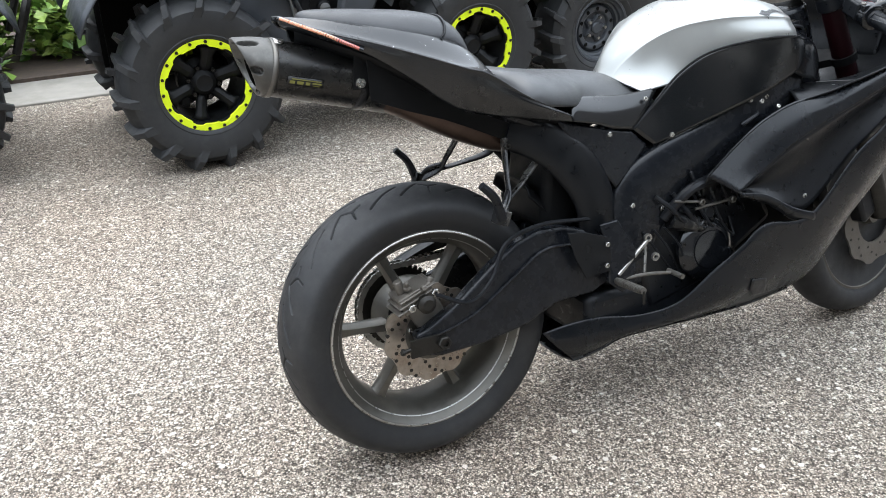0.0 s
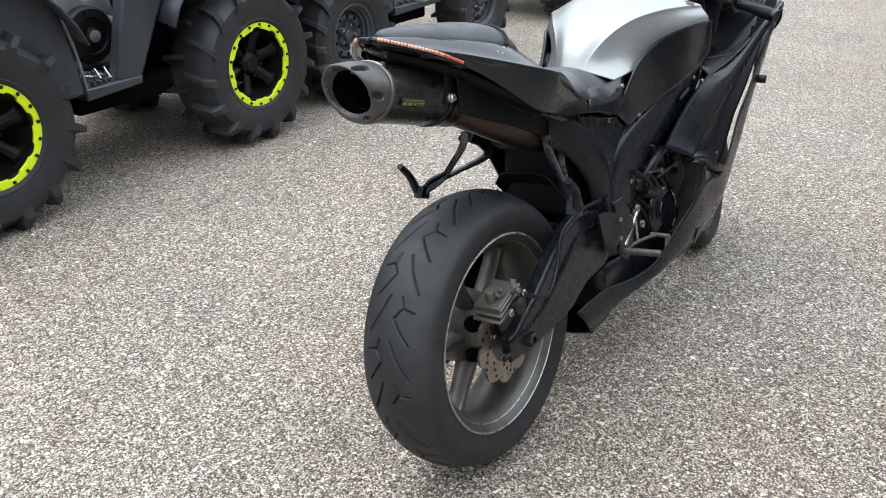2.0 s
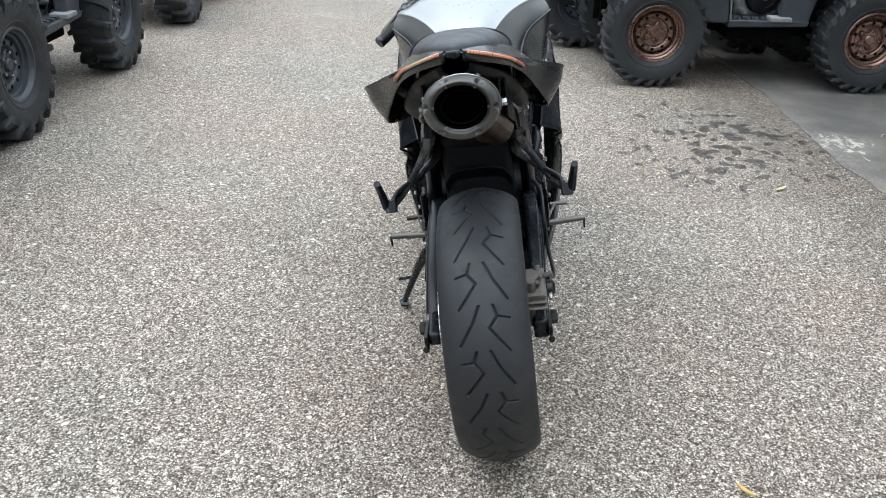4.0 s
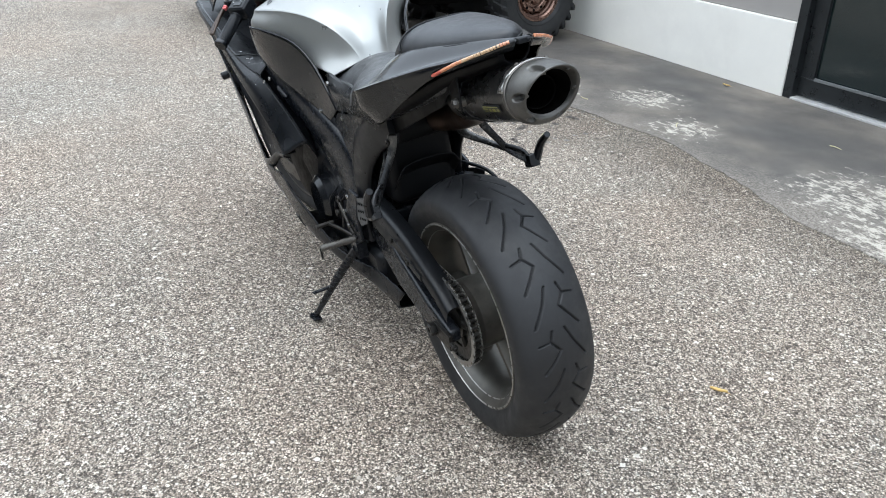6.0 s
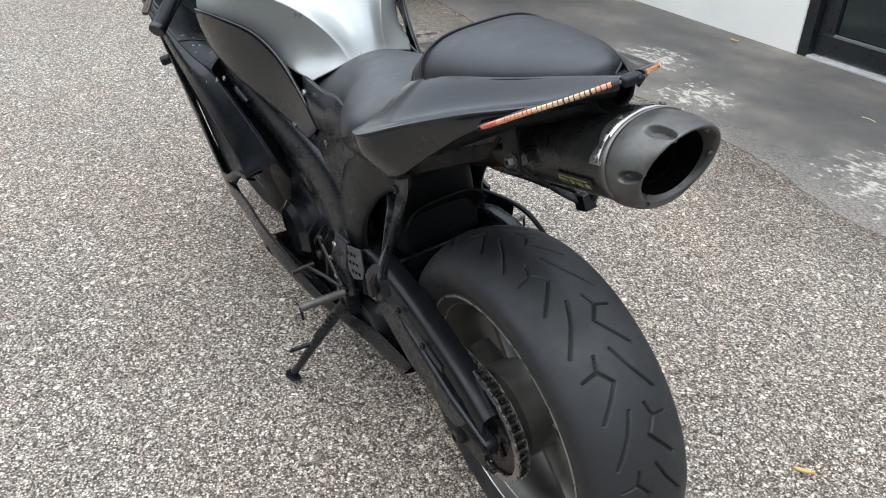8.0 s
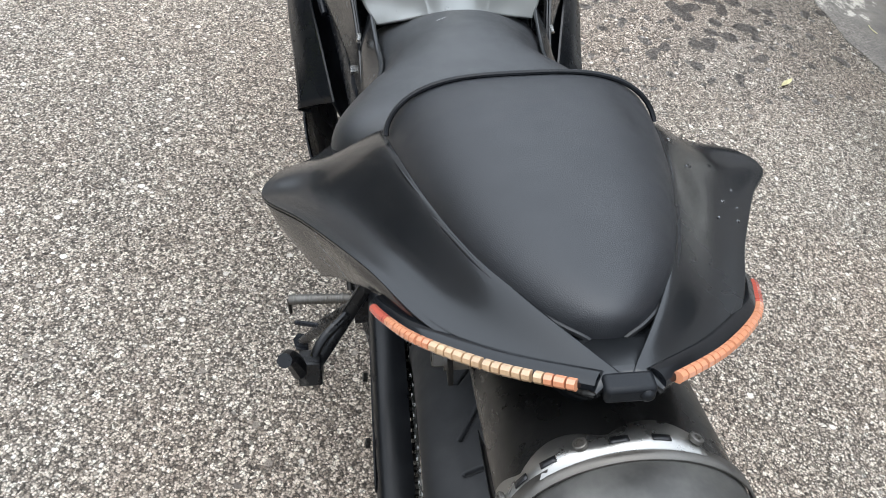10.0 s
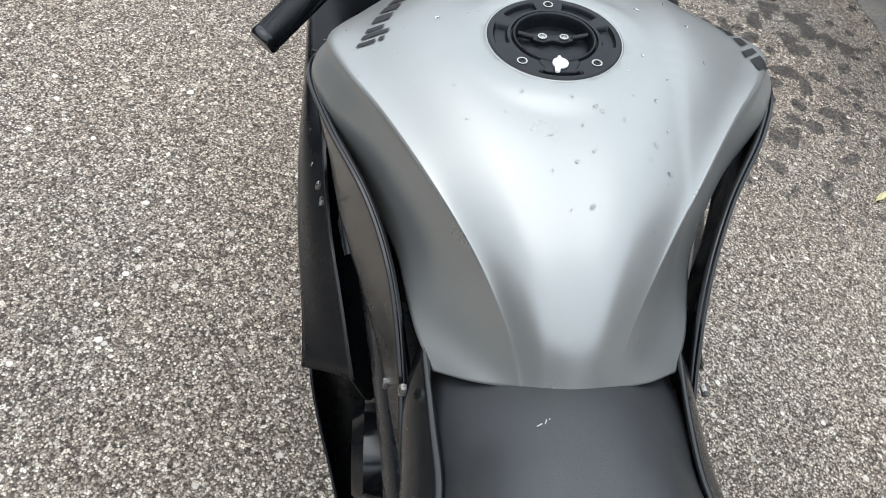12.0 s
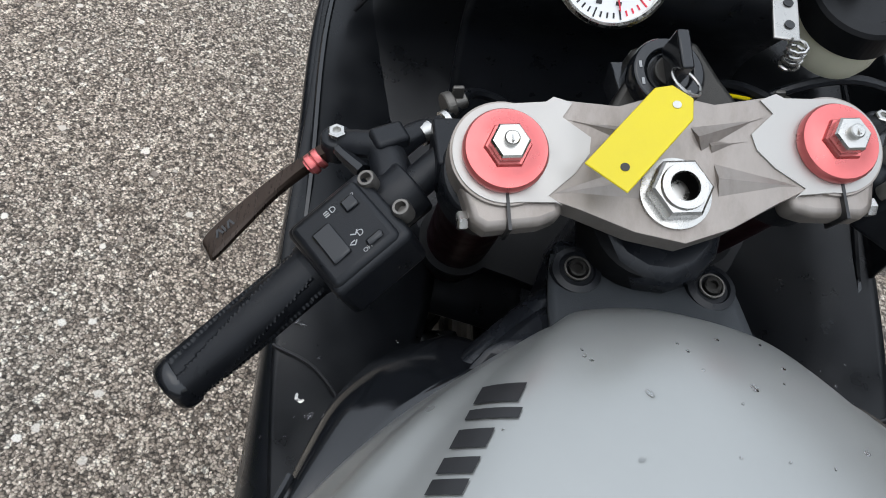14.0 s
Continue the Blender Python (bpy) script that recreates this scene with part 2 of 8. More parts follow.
INNER_BLACK = surface("dull_black_inner_plastic", (0.0055, 0.0062, 0.0074), 0.36, gloss=0.26, spread=0.3, grain=30, relief=0.15)
FRAME_BLACK = surface("black_frame_enamel", (0.0085, 0.0098, 0.0125), 0.26, gloss=0.28, spread=0.3, grain=40, relief=0.10, dirt=(0.03, 0.029, 0.027), dirt_amount=0.2, rough_spread=0.08)
# darker copy of the seat vinyl; a dark reflection is put into its colour
REFLECTION_DARK_VINYL = surface("reflection_darkened_pillion_vinyl", (0.0118, 0.0127, 0.0150), 0.40, gloss=0.62, spread=0.2, grain=20, relief=0.45, dirt=(0.022, 0.022, 0.024), dirt_amount=0.3, fine=1400)
VINYL = surface("black_seat_vinyl", (0.0185, 0.0195, 0.0212), 0.42, gloss=0.8, spread=0.2, grain=20, relief=0.45, dirt=(0.03, 0.03, 0.03), dirt_amount=0.3, fine=1400)
SILVER = surface("satin_silver_tank_paint", (0.318, 0.324, 0.312), 0.31, metal=0.60, spread=0.05, grain=18, relief=0.03, rough_spread=0.04, fine=2500)
RUBBER, MUD_RUBBER = tread_rubber("sport_tyre_rubber", (0.0105, 0.0108, 0.0118)), tread_rubber("mud_tyre_rubber", (0.0140, 0.0146, 0.0155))
RIM_GREY = surface("dusty_grey_wheel_paint", (0.108, 0.102, 0.090), 0.42, metal=0.7, spread=0.3, grain=30, relief=0.1, dirt=(0.19, 0.168, 0.14), dirt_amount=0.5)
HEEL_GREY = surface("worn_grey_plate", (0.075, 0.078, 0.082), 0.45, metal=0.4, spread=0.3, grain=40, relief=0.15)
CAST = surface("cast_aluminium", (0.15, 0.142, 0.13), 0.48, metal=0.8, spread=0.3, grain=60, relief=0.3, dirt=(0.12, 0.10, 0.08), dirt_amount=0.4)
CLAMP_GREY = surface("brushed_clamp_aluminium", (0.275, 0.245, 0.220), 0.46, metal=0.65, spread=0.25, dirt=(0.12, 0.09, 0.07), dirt_amount=0.5, grain=45, relief=0.15, stretch=(1, 2, 1))
STEEL = surface("zinc_steel", (0.46, 0.45, 0.425), 0.28, metal=1.0, spread=0.15, grain=90, relief=0.1)
DARK_STEEL = surface("oily_dark_steel", (0.035, 0.033, 0.03), 0.4, metal=0.8, spread=0.4, grain=90, relief=0.3)
DISC_STEEL = surface("used_brake_disc_steel", (0.33, 0.29, 0.25), 0.35, metal=0.9, spread=0.3, grain=70, relief=0.15, dirt=(0.16, 0.09, 0.05), dirt_amount=0.6)
CAN_STEEL = surface("smoked_titanium_can", (0.020, 0.0195, 0.019), 0.30, metal=0.55, spread=0.3, grain=25, relief=0.1, dirt=(0.10, 0.095, 0.085), dirt_amount=0.38)
CALIPER = surface("dusty_cast_caliper", (0.135, 0.122, 0.106), 0.5, metal=0.5, spread=0.3, grain=60, relief=0.3, dirt=(0.14, 0.12, 0.10), dirt_amount=0.5)
CAP_GREY = surface("weathered_grey_end_cap", (0.080, 0.077, 0.072), 0.44, metal=0.5, spread=0.25, grain=22, relief=0.15, dirt=(0.30, 0.29, 0.26), dirt_amount=0.4)
PIPE_BROWN = surface("heat_browned_pipe", (0.070, 0.047, 0.037), 0.42, metal=0.8, spread=0.4, grain=25, relief=0.15)
RED_ANO = surface("red_anodised_metal", (0.60, 0.15, 0.145), 0.34, metal=0.75, spread=0.12, grain=80, relief=0.05)
RIM_EDGE = surface("worn_bright_rim_edge", (0.38, 0.37, 0.35), 0.32, metal=0.9, spread=0.2, grain=60, relief=0.1)
# fork red taken down to near-black, painting the shade below the clamp
FORK_RED_SHADED = surface("shade_darkened_red_fork", (0.011, 0.002, 0.003), 0.42, metal=0.0, gloss=0.12, spread=0.2, grain=60, relief=0.05)
# near-black for exhaust soot and for shade painted into holes and undersides
SOOT_SHADE = surface("soot_and_shade_black", (0.0036, 0.0034, 0.0032), 0.8, gloss=0.03, spread=0.4, grain=60, relief=0.3)
LEVER_BROWN = surface("smoked_bronze_lever", (0.060, 0.043, 0.034), 0.32, metal=0.7, spread=0.25, grain=60, relief=0.08, stretch=(1, 6, 1))
RED_PLASTIC = surface("red_switch_plastic", (0.72, 0.02, 0.05), 0.35, spread=0.1, grain=60, relief=0.05)
YELLOW_TAG = surface("yellow_tag_plastic", (0.56, 0.45, 0.0), 0.4, spread=0.04, grain=40, relief=0.1)
LIME = surface("fluorescent_lime_ring_paint", (0.66, 0.80, 0.01), 0.4, spread=0.08, grain=30, relief=0.1)
BRONZE = surface("bronze_wheel_paint", (0.20, 0.125, 0.098), 0.30, metal=0.85, spread=0.3, grain=25, relief=0.15, dirt=(0.10, 0.06, 0.045), dirt_amount=0.5)
# base lifted above plain black, so veiling haze is part of this colour
ATV_BLACK = surface("textured_black_atv_plastic", (0.035, 0.0395, 0.046), 0.42, spread=0.3, grain=20, relief=0.3)
ATV_GREY = surface("dark_grey_atv_plastic", (0.034, 0.038, 0.042), 0.5, spread=0.25, grain=20, relief=0.3)
STEP_GREY = surface("worn_grey_step", (0.20, 0.205, 0.20), 0.6, spread=0.4, grain=25, relief=0.3, dirt=(0.05, 0.05, 0.05), dirt_amount=0.5)
ENGINE = surface("dusty_atv_engine_metal", (0.24, 0.24, 0.235), 0.45, metal=0.5, spread=0.5, grain=20, relief=0.3)
WHITE_WALL = surface("white_painted_render", (0.70, 0.685, 0.635), 0.7, spread=0.05, grain=6, relief=0.5, dirt=(0.55, 0.53, 0.49), dirt_amount=0.3, fine=140)
GREY_WALL = surface("grey_painted_render", (0.27, 0.255, 0.24), 0.75, spread=0.1, grain=8, relief=0.5, fine=140)
DOOR_FRAME = surface("dark_anodised_door_frame", (0.03, 0.033, 0.035), 0.35, metal=0.6, spread=0.2, grain=20, relief=0.1)
GREY_BEAD = surface("dull_grey_glazing_bead", (0.11, 0.115, 0.115), 0.5, spread=0.2, grain=20, relief=0.1)
ALU_SILL = surface("worn_aluminium_sill", (0.50, 0.50, 0.48), 0.45, metal=0.35, spread=0.2, grain=30, relief=0.2)
KERB = surface("weathered_kerb_concrete", (0.27, 0.25, 0.22), 0.85, spread=0.25, grain=14, relief=0.6, dirt=(0.16, 0.15, 0.12), dirt_amount=0.5, fine=120)
SOIL = surface("dark_mulch_soil", (0.085, 0.062, 0.048), 0.95, spread=0.5, grain=30, relief=1.0, fine=90)
CREAM = surface("aged_cream_plastic", (0.62, 0.60, 0.45), 0.35, spread=0.1, grain=40, relief=0.05)
DIAL = surface("white_dial_face", (0.8, 0.8, 0.78), 0.4, spread=0.03, grain=30, relief=0.0)
LENS_RED = lens_plastic("red_lens", (0.50, 0.11, 0.075))
LENS_AMBER = lens_plastic("amber_lens", (0.62, 0.26, 0.14))
LENS_CLEAR = surface("clear_led_lens", (0.52, 0.34, 0.20), 0.18, spread=0.25, grain=120, relief=0.1, coat=0.8)
PRINT_GREY = surface("pale_grey_print", (0.30, 0.30, 0.30), 0.5, spread=0.1, grain=60, relief=0.0)
PRINT_BLACK = surface("black_decal_vinyl", (0.009, 0.009, 0.010), 0.42, spread=0.1, grain=60, relief=0.0)
PRINT_OLIVE = surface("olive_gold_badge_print", (0.17, 0.16, 0.035), 0.4, spread=0.3, grain=200, relief=0.0)
PRINT_WHITE = surface("white_print", (0.8, 0.8, 0.8), 0.5, spread=0.05, grain=60, relief=0.0)
DRY_LEAF = surface("dry_leaf", (0.62, 0.42, 0.14), 0.6, spread=0.3, grain=80, relief=0.3)
PALE_LEAF = surface("pale_leaf", (0.58, 0.53, 0.30), 0.6, spread=0.3, grain=80, relief=0.3)
BARK = surface("shrub_bark", (0.09, 0.07, 0.05), 0.9, spread=0.4, grain=60, relief=0.6)


def leaf_material():
    m, n, l, p = shader("shrub_leaf")
    geo = n.new("ShaderNodeNewGeometry")
    col = ramp(n, l, geo.outputs["Random Per Island"], [(0.0, (0.06, 0.13, 0.02)), (0.5, (0.15, 0.26, 0.045)), (1.0, (0.32, 0.42, 0.10))])
    l.new(col, p.inputs["Base Color"])
    p.inputs["Roughness"].default_value = 0.45
    p.inputs["Subsurface Weight"].default_value = 0.0
    return m


LEAF = leaf_material()


def dark_glass():
    m, n, l, p = shader("tinted_door_glass")
    p.inputs["Base Color"].default_value = (0.010, 0.016, 0.016, 1)
    p.inputs["Roughness"].default_value = 0.06
    p.inputs["Specular IOR Level"].default_value = 0.6
    v = coords(n, l)
    l.new(ramp(n, l, noise_tex(n, l, v, 5.0, 6.0), [(0.4, 0.04), (0.75, 0.2)]), p.inputs["Roughness"])
    return m


def smoked_glass():
    m, n, l, p = shader("smoked_screen")
    p.inputs["Base Color"].default_value = (0.015, 0.015, 0.016, 1)
    p.inputs["Roughness"].default_value = 0.08
    p.inputs["Alpha"].default_value = 0.9
    return m


DOOR_GLASS, SMOKED = dark_glass(), smoked_glass()


def droplet_material():
    m, n, l, p = shader("water_drop")
    p.inputs["Base Color"].default_value = (0.9, 0.9, 0.9, 1)
    p.inputs["Roughness"].default_value = 0.03
    p.inputs["Transmission Weight"].default_value = 1.0
    p.inputs["IOR"].default_value = 1.33
    return m


WATER = droplet_material()

# ---- mesh helpers ----
X, Y, Z = Vector((1, 0, 0)), Vector((0, 1, 0)), Vector((0, 0, 1))


def mesh_of(verts, faces):
    bm = bmesh.new()
    vs = [bm.verts.new(v) for v in verts]
    for f in faces:
        try:
            bm.faces.new([vs[i] for i in f])
        except ValueError:
            pass
    return bm


def joined(*parts):
    bm = bmesh.new()
    for b in parts:
        me = bpy.data.meshes.new("tmp")
        b.to_mesh(me)
        bm.from_mesh(me)
        bpy.data.meshes.remove(me)
        b.free()
    return bm


def moved(bm, m):
    bmesh.ops.transform(bm, matrix=m, verts=bm.verts)
    return bm


def mirrored(bm):
    """A copy of bm reflected across the plane y = 0."""
    c = bm.copy()
    bmesh.ops.transform(c, matrix=Matrix.Diagonal((1, -1, 1, 1)), verts=c.verts)
    bmesh.ops.reverse_faces(c, faces=c.faces)
    return c


def link(name, bm, material, parent=None, label="", smooth=35.0, bevel=0.0, thick=0.0, segments=2):
    bmesh.ops.recalc_face_normals(bm, faces=bm.faces)
    me = bpy.data.meshes.new(name)
    bm.to_mesh(me)
    bm.free()
    me.materials.append(material)
    if smooth:
        me.shade_smooth()
        me.set_sharp_from_angle(angle=radians(smooth))
    ob = new(name, me)
    ob.parent = parent
    if thick:
        s = ob.modifiers.new("thickness", "SOLIDIFY")
        s.thickness, s.offset = thick, -1.0
    if bevel:
        b = ob.modifiers.new("edges", "BEVEL")
        b.width, b.segments, b.limit_method, b.angle_limit = bevel, segments, "ANGLE", radians(40)
        b.harden_normals = False
    if label:
        tagged(ob, label)
    return ob


part = link


def thing(name, m, label, category, group="", kind=""):
    """An empty at the base of a thing, to parent its parts."""
    ob = new(name)
    ob.matrix_world = m
    ob.empty_display_size = 0.1
    return tagged(ob, label, category, group, kind)


def spline(pts, count):
    """Catmull-Rom points through pts (any dimension), evenly in parameter."""
    p = np.asarray(pts, float)
    ext = np.concatenate([[2 * p[0] - p[1]], p, [2 * p[-1] - p[-2]]])
    t = np.linspace(0, len(p) - 1, count)
    i = np.minimum(t.astype(int), len(p) - 2)
    f = (t - i).reshape(-1, *([1] * (p.ndim - 1)))
    a, b, c, d = ext[i], ext[i + 1], ext[i + 2], ext[i + 3]
    return 0.5 * (2 * b + (c - a) * f + (2 * a - 5 * b + 4 * c - d) * f**2 + (3 * b - a - 3 * c + d) * f**3)


def sheet(grid, wrap=False, caps=False):
    g = np.asarray(grid, float)
    n, m = g.shape[:2]
    verts = [tuple(v) for v in g.reshape(-1, 3)]
    faces = []
    for i in range(n - 1):
        for j in range(m if wrap else m - 1):
            k = (j + 1) % m
            faces.append((i * m + j, i * m + k, (i + 1) * m + k, (i + 1) * m + j))
    if caps:
        faces.append(tuple(range(m))[::-1])
        faces.append(tuple((n - 1) * m + j for j in range(m)))
    return mesh_of(verts, faces)


def patch(rows, nu=24, nv=24):
    """A smooth skin through a grid of points, rows x columns."""
    g = spline(np.asarray(rows, float), nu)
    return sheet(np.swapaxes(spline(np.swapaxes(g, 0, 1), nv), 0, 1))


def tube(pts, radius, count=0, sides=10, flat=1.0, up=None):
    """A round rod along a smooth line; radius may be a list; flat squeezes it along its own second axis."""
    p = spline(pts, count) if count else np.asarray(pts, float)
    r = np.interp(np.linspace(0, 1, len(p)), np.linspace(0, 1, len(radius)), radius) if isinstance(radius, (list, tuple)) else np.full(len(p), radius)
    rings, side = [], None
    for i, c in enumerate(p):
        d = Vector(p[min(i + 1, len(p) - 1)] - p[max(i - 1, 0)]).normalized()
        ref = Vector(up) if up else (Z if abs(d.z) < 0.9 else X)
        side = (d.cross(ref) if side is None or up else side - d * side.dot(d)).normalized()
        oth = d.cross(side)
        rings.append([Vector(c) + float(r[i]) * (math.cos(a) * side + flat * math.sin(a) * oth) for a in np.linspace(0, 2 * math.pi, sides, endpoint=False)])
    return sheet(rings, wrap=True, caps=True)


def lathe(profile, origin=(0, 0, 0), axis=(0, 0, 1), sides=32, closed=False, ends=True):
    """A turned body: profile of (radius, height along the axis)."""
    q = Vector(axis).to_track_quat("Z", "Y").to_matrix()
    o = Vector(origin)
    prof = list(profile) + ([profile[0]] if closed else [])
    rings = [[o + q @ Vector((r * math.cos(a), r * math.sin(a), h)) for a in np.linspace(0, 2 * math.pi, sides, endpoint=False)] for r, h in prof]
    return sheet(rings, wrap=True, caps=ends and not closed)


def rod(a, b, r, r2=None, sides=14):
    a, b = Vector(a), Vector(b)
    return lathe([(r, 0), (r if r2 is None else r2, (b - a).length)], a, b - a, sides)


def prism(outline, lo, hi, plane="xz"):
    """A polygon pushed from lo to hi along the missing axis."""
    put = {"xz": lambda a, b, c: (a, c, b), "xy": lambda a, b, c: (a, b, c), "yz": lambda a, b, c: (c, a, b)}[plane]
    n = len(outline)
    verts = [put(a, b, lo) for a, b in outline] + [put(a, b, hi) for a, b in outline]
    faces = [tuple(range(n)), tuple(range(2 * n - 1, n - 1, -1))] + [(i, (i + 1) % n, n + (i + 1) % n, n + i) for i in range(n)]
    return mesh_of(verts, faces)


def plate(outline, ys, thick):
    """A plate with an outline in x and z that follows the line of ys [(x, y), ...] across, thick along y."""
    xs, vals = zip(*sorted(ys))
    bm = prism(outline, 0, 1)
    for v in bm.verts:
        v.co.y = np.interp(v.co.x, xs, vals) - (0 if v.co.y > 0.5 else thick)
    return bm


def block(centre, size, turn=(0, 0, 0)):
    bm = bmesh.new()
    bmesh.ops.create_cube(bm, size=1.0)
    return moved(bm, pose(*centre, *turn) @ Matrix.Diagonal((*size, 1)))


def bolt(at, axis, r=0.006, h=0.006, sides=6, washer=False):
    a = Vector(axis).normalized()
    b = lathe([(r * 0.9, 0), (r, h * 0.15), (r, h * 0.85), (r * 0.85, h), (r * 0.5, h), (r * 0.5, h * 0.5), (0.0004, h * 0.5)], at, a, sides)
    if washer:
        b = joined(b, lathe([(r * 1.45, -0.0005), (r * 1.45, h * 0.2), (r * 0.9, h * 0.2)], at, a, 16))
    return b


# ---- the ground and the building: along the wall (u) and out from it (v) ----
SITE = pose(0, 0, 0, 0, 0, 29.0)
WALL_V = -1.735


def site(u, v, z=0.0, turn=0.0):
    return SITE @ pose(u, v, z, 0, 0, turn)


def ground():
    r = [-400, -60, -12, -4, 0, 4, 8, 14, 60, 400]
    bm = sheet([[(x, y, 0.0) for x in r] for y in r])
    tagged(link("ground", bm, ASPHALT, smooth=0), "grey chip-seal asphalt yard with pale chips and damp spots", "asphalt", kind="structure")
    rnd = random.Random(8)
    run, wander = [], 0.0
    for i in range(601):  # the asphalt laps over the concrete in a ragged line
        u = -3 + i * 0.02
        wander = 0.8 * wander + rnd.uniform(-0.007, 0.007)
        run.append((u, float(np.interp(u, [-3, 0.7, 1.2, 1.6, 2.15, 2.8, 3.5, 4.2, 4.8, 9.0], [-0.27, -0.29, -0.32, -0.44, -0.52, -0.47, -0.50, -0.56, -0.54, -0.60])) + wander))
    bm = prism([(-30, WALL_V - 0.05), (30, WALL_V - 0.05), (30, -0.64), *run[::-1], (-30, -0.27)], -0.1, 0.004, "xy")
    ob = tagged(link("pavement", bm, CONCRETE, smooth=0), "dark damp concrete apron with flaking white paint along the wall", "pavement", kind="structure")
    ob.matrix_world = SITE


ground()


def building():
    door_l, door_r, door_h = 1.0, 2.465, 2.15  # door opening along u
    low, wall_h, t = 0.425, 3.2, 0.25
    v0, v1 = WALL_V - t, WALL_V

    def wall(name, u0, u1, z0, z1, mat, proud, label):
        ob = link(name, prism([(u0, v0), (u1, v0), (u1, v1 + proud), (u0, v1 + proud)], z0, z1, "xy"), mat, smooth=0, bevel=0.006)
        ob.matrix_world = SITE
        return tagged(ob, label, "wall", kind="structure")

    wall("wall_plinth", door_r, 18, 0, low, WHITE_WALL, 0.02, "white painted wall foot beside a dark glass door")
    wall("wall_upper", door_r, 18, low, wall_h, GREY_WALL, 0.0, "grey painted rendered wall above a white band")
    wall("wall_plinth_far", -18, door_l, 0, low, WHITE_WALL, 0.02, "white painted wall foot beside a dark glass door")
    wall("wall_upper_far", -18, door_l, low, wall_h, GREY_WALL, 0.0, "grey painted rendered wall above a white band")
    wall("wall_lintel", door_l, door_r, door_h, wall_h, GREY_WALL, 0.0, "grey painted rendered wall over a door")
    door = thing("door_1", SITE, "dark aluminium framed door with tinted glass, closed, in a white wall", "door", kind="structure")
    f, d0, d1 = 0.09, WALL_V - 0.09, WALL_V - 0.035

    def bar(name, u0, u1, z0, z1, out=0.0, mat=DOOR_FRAME, lab=""):
        return part(name, prism([(u0, d0), (u1, d0), (u1, d1 + out), (u0, d1 + out)], z0, z1, "xy"), mat, door, lab, smooth=0, bevel=0.003)

    bar("jamb", door_r - 0.06, door_r, 0.0, door_h, 0.045)
    bar("jamb", door_l, door_l + 0.06, 0.0, door_h, 0.045)
    bar("head", door_l + 0.06, door_r - 0.06, door_h - 0.06, door_h, 0.045)
    bar("sill", door_l - 0.02, door_r - 0.058, 0.0, 0.016, 0.05, ALU_SILL, "worn bright aluminium threshold")
    bar("bottom_rail", door_l + 0.062, door_r - 0.062, 0.024, 0.13)
    bar("stile", door_r - 0.062 - f, door_r - 0.063, 0.13, door_h - 0.062)
    bar("stile", door_l + 0.063, door_l + 0.062 + f, 0.13, door_h - 0.062)
    bar("top_rail", door_l + 0.155, door_r - 0.155, door_h - 0.16, door_h - 0.062)
    part("bead", prism([(door_l + 0.155, d1 - 0.01), (door_r - 0.155, d1 - 0.01), (door_r - 0.155, d1 + 0.004), (door_l + 0.155, d1 + 0.004)], 0.124, 0.14, "xy"), GREY_BEAD, door, smooth=0, bevel=0.002)
    part("glass_pane", prism([(door_l + 0.152, d0 + 0.02), (door_r - 0.152, d0 + 0.02), (door_r - 0.152, d0 + 0.034), (door_l + 0.152, d0 + 0.034)], 0.128, door_h - 0.158, "xy"), DOOR_GLASS, door, "dark tinted glass", smooth=0)


building()


def planting():
    ob = link("kerb", prism([(-8, 4.72), (3.2, 4.72), (3.2, 5.20), (-8, 5.20)], -0.1, 0.012, "xy"), KERB, smooth=0, bevel=0.01)
    ob.matrix_world = SITE
    tagged(ob, "weathered flat concrete kerb strip before a planted bed", "kerb", kind="structure")
    ob = link("planting_bed", prism([(-8, 5.202), (3.2, 5.202), (3.2, 8), (-8, 8)], -0.1, 0.03, "xy"), SOIL, smooth=0)
    ob.matrix_world = SITE
    tagged(ob, "dark mulched soil of a planted bed", "soil", kind="structure")
    rng = random.Random(4)
    for k in range(9):
        u, v = -3.4 + 0.55 * k + rng.uniform(-0.1, 0.1), 5.62 + rng.uniform(-0.1, 0.25)
        shrub = thing("shrub", site(u, v, 0.02), "leafy green shrub with yellow-green leaves behind a kerb", "shrub", "shrubs in the planted bed")
        stems, leaves = [], []
        for s in range(13):
            a, reach = rng.uniform(0, 6.28), rng.uniform(0.15, 0.5)
            tip = Vector((reach * math.cos(a), reach * math.sin(a), rng.uniform(0.25, 1.1)))
            pts = [(0, 0, 0), (tip.x * 0.3, tip.y * 0.3, tip.z * 0.5), tuple(tip)]
            stems.append(tube(pts, [0.009, 0.003], 6, 5))
            for q in range(95):
                f = rng.uniform(0.1, 1.0)
                at = tip * f + Vector((rng.gauss(0, 0.09), rng.gauss(0, 0.09), rng.gauss(0, 0.07)))
                at.z = max(at.z, 0.03)
                w, h = rng.uniform(0.022, 0.040), rng.uniform(0.07, 0.12)
                leaf = mesh_of([(0, 0, 0), (w, h * 0.45, 0.008), (0, h, -0.006), (-w, h * 0.45, 0.008)], [(0, 1, 2), (0, 2, 3)])
                leaves.append(moved(leaf, pose(*at, rng.uniform(-40, 60), rng.uniform(-40, 40), rng.uniform(0, 360))))
        part("stems", joined(*stems), BARK, shrub)
        part("leaves", joined(*leaves), LEAF, shrub, smooth=0)


planting()


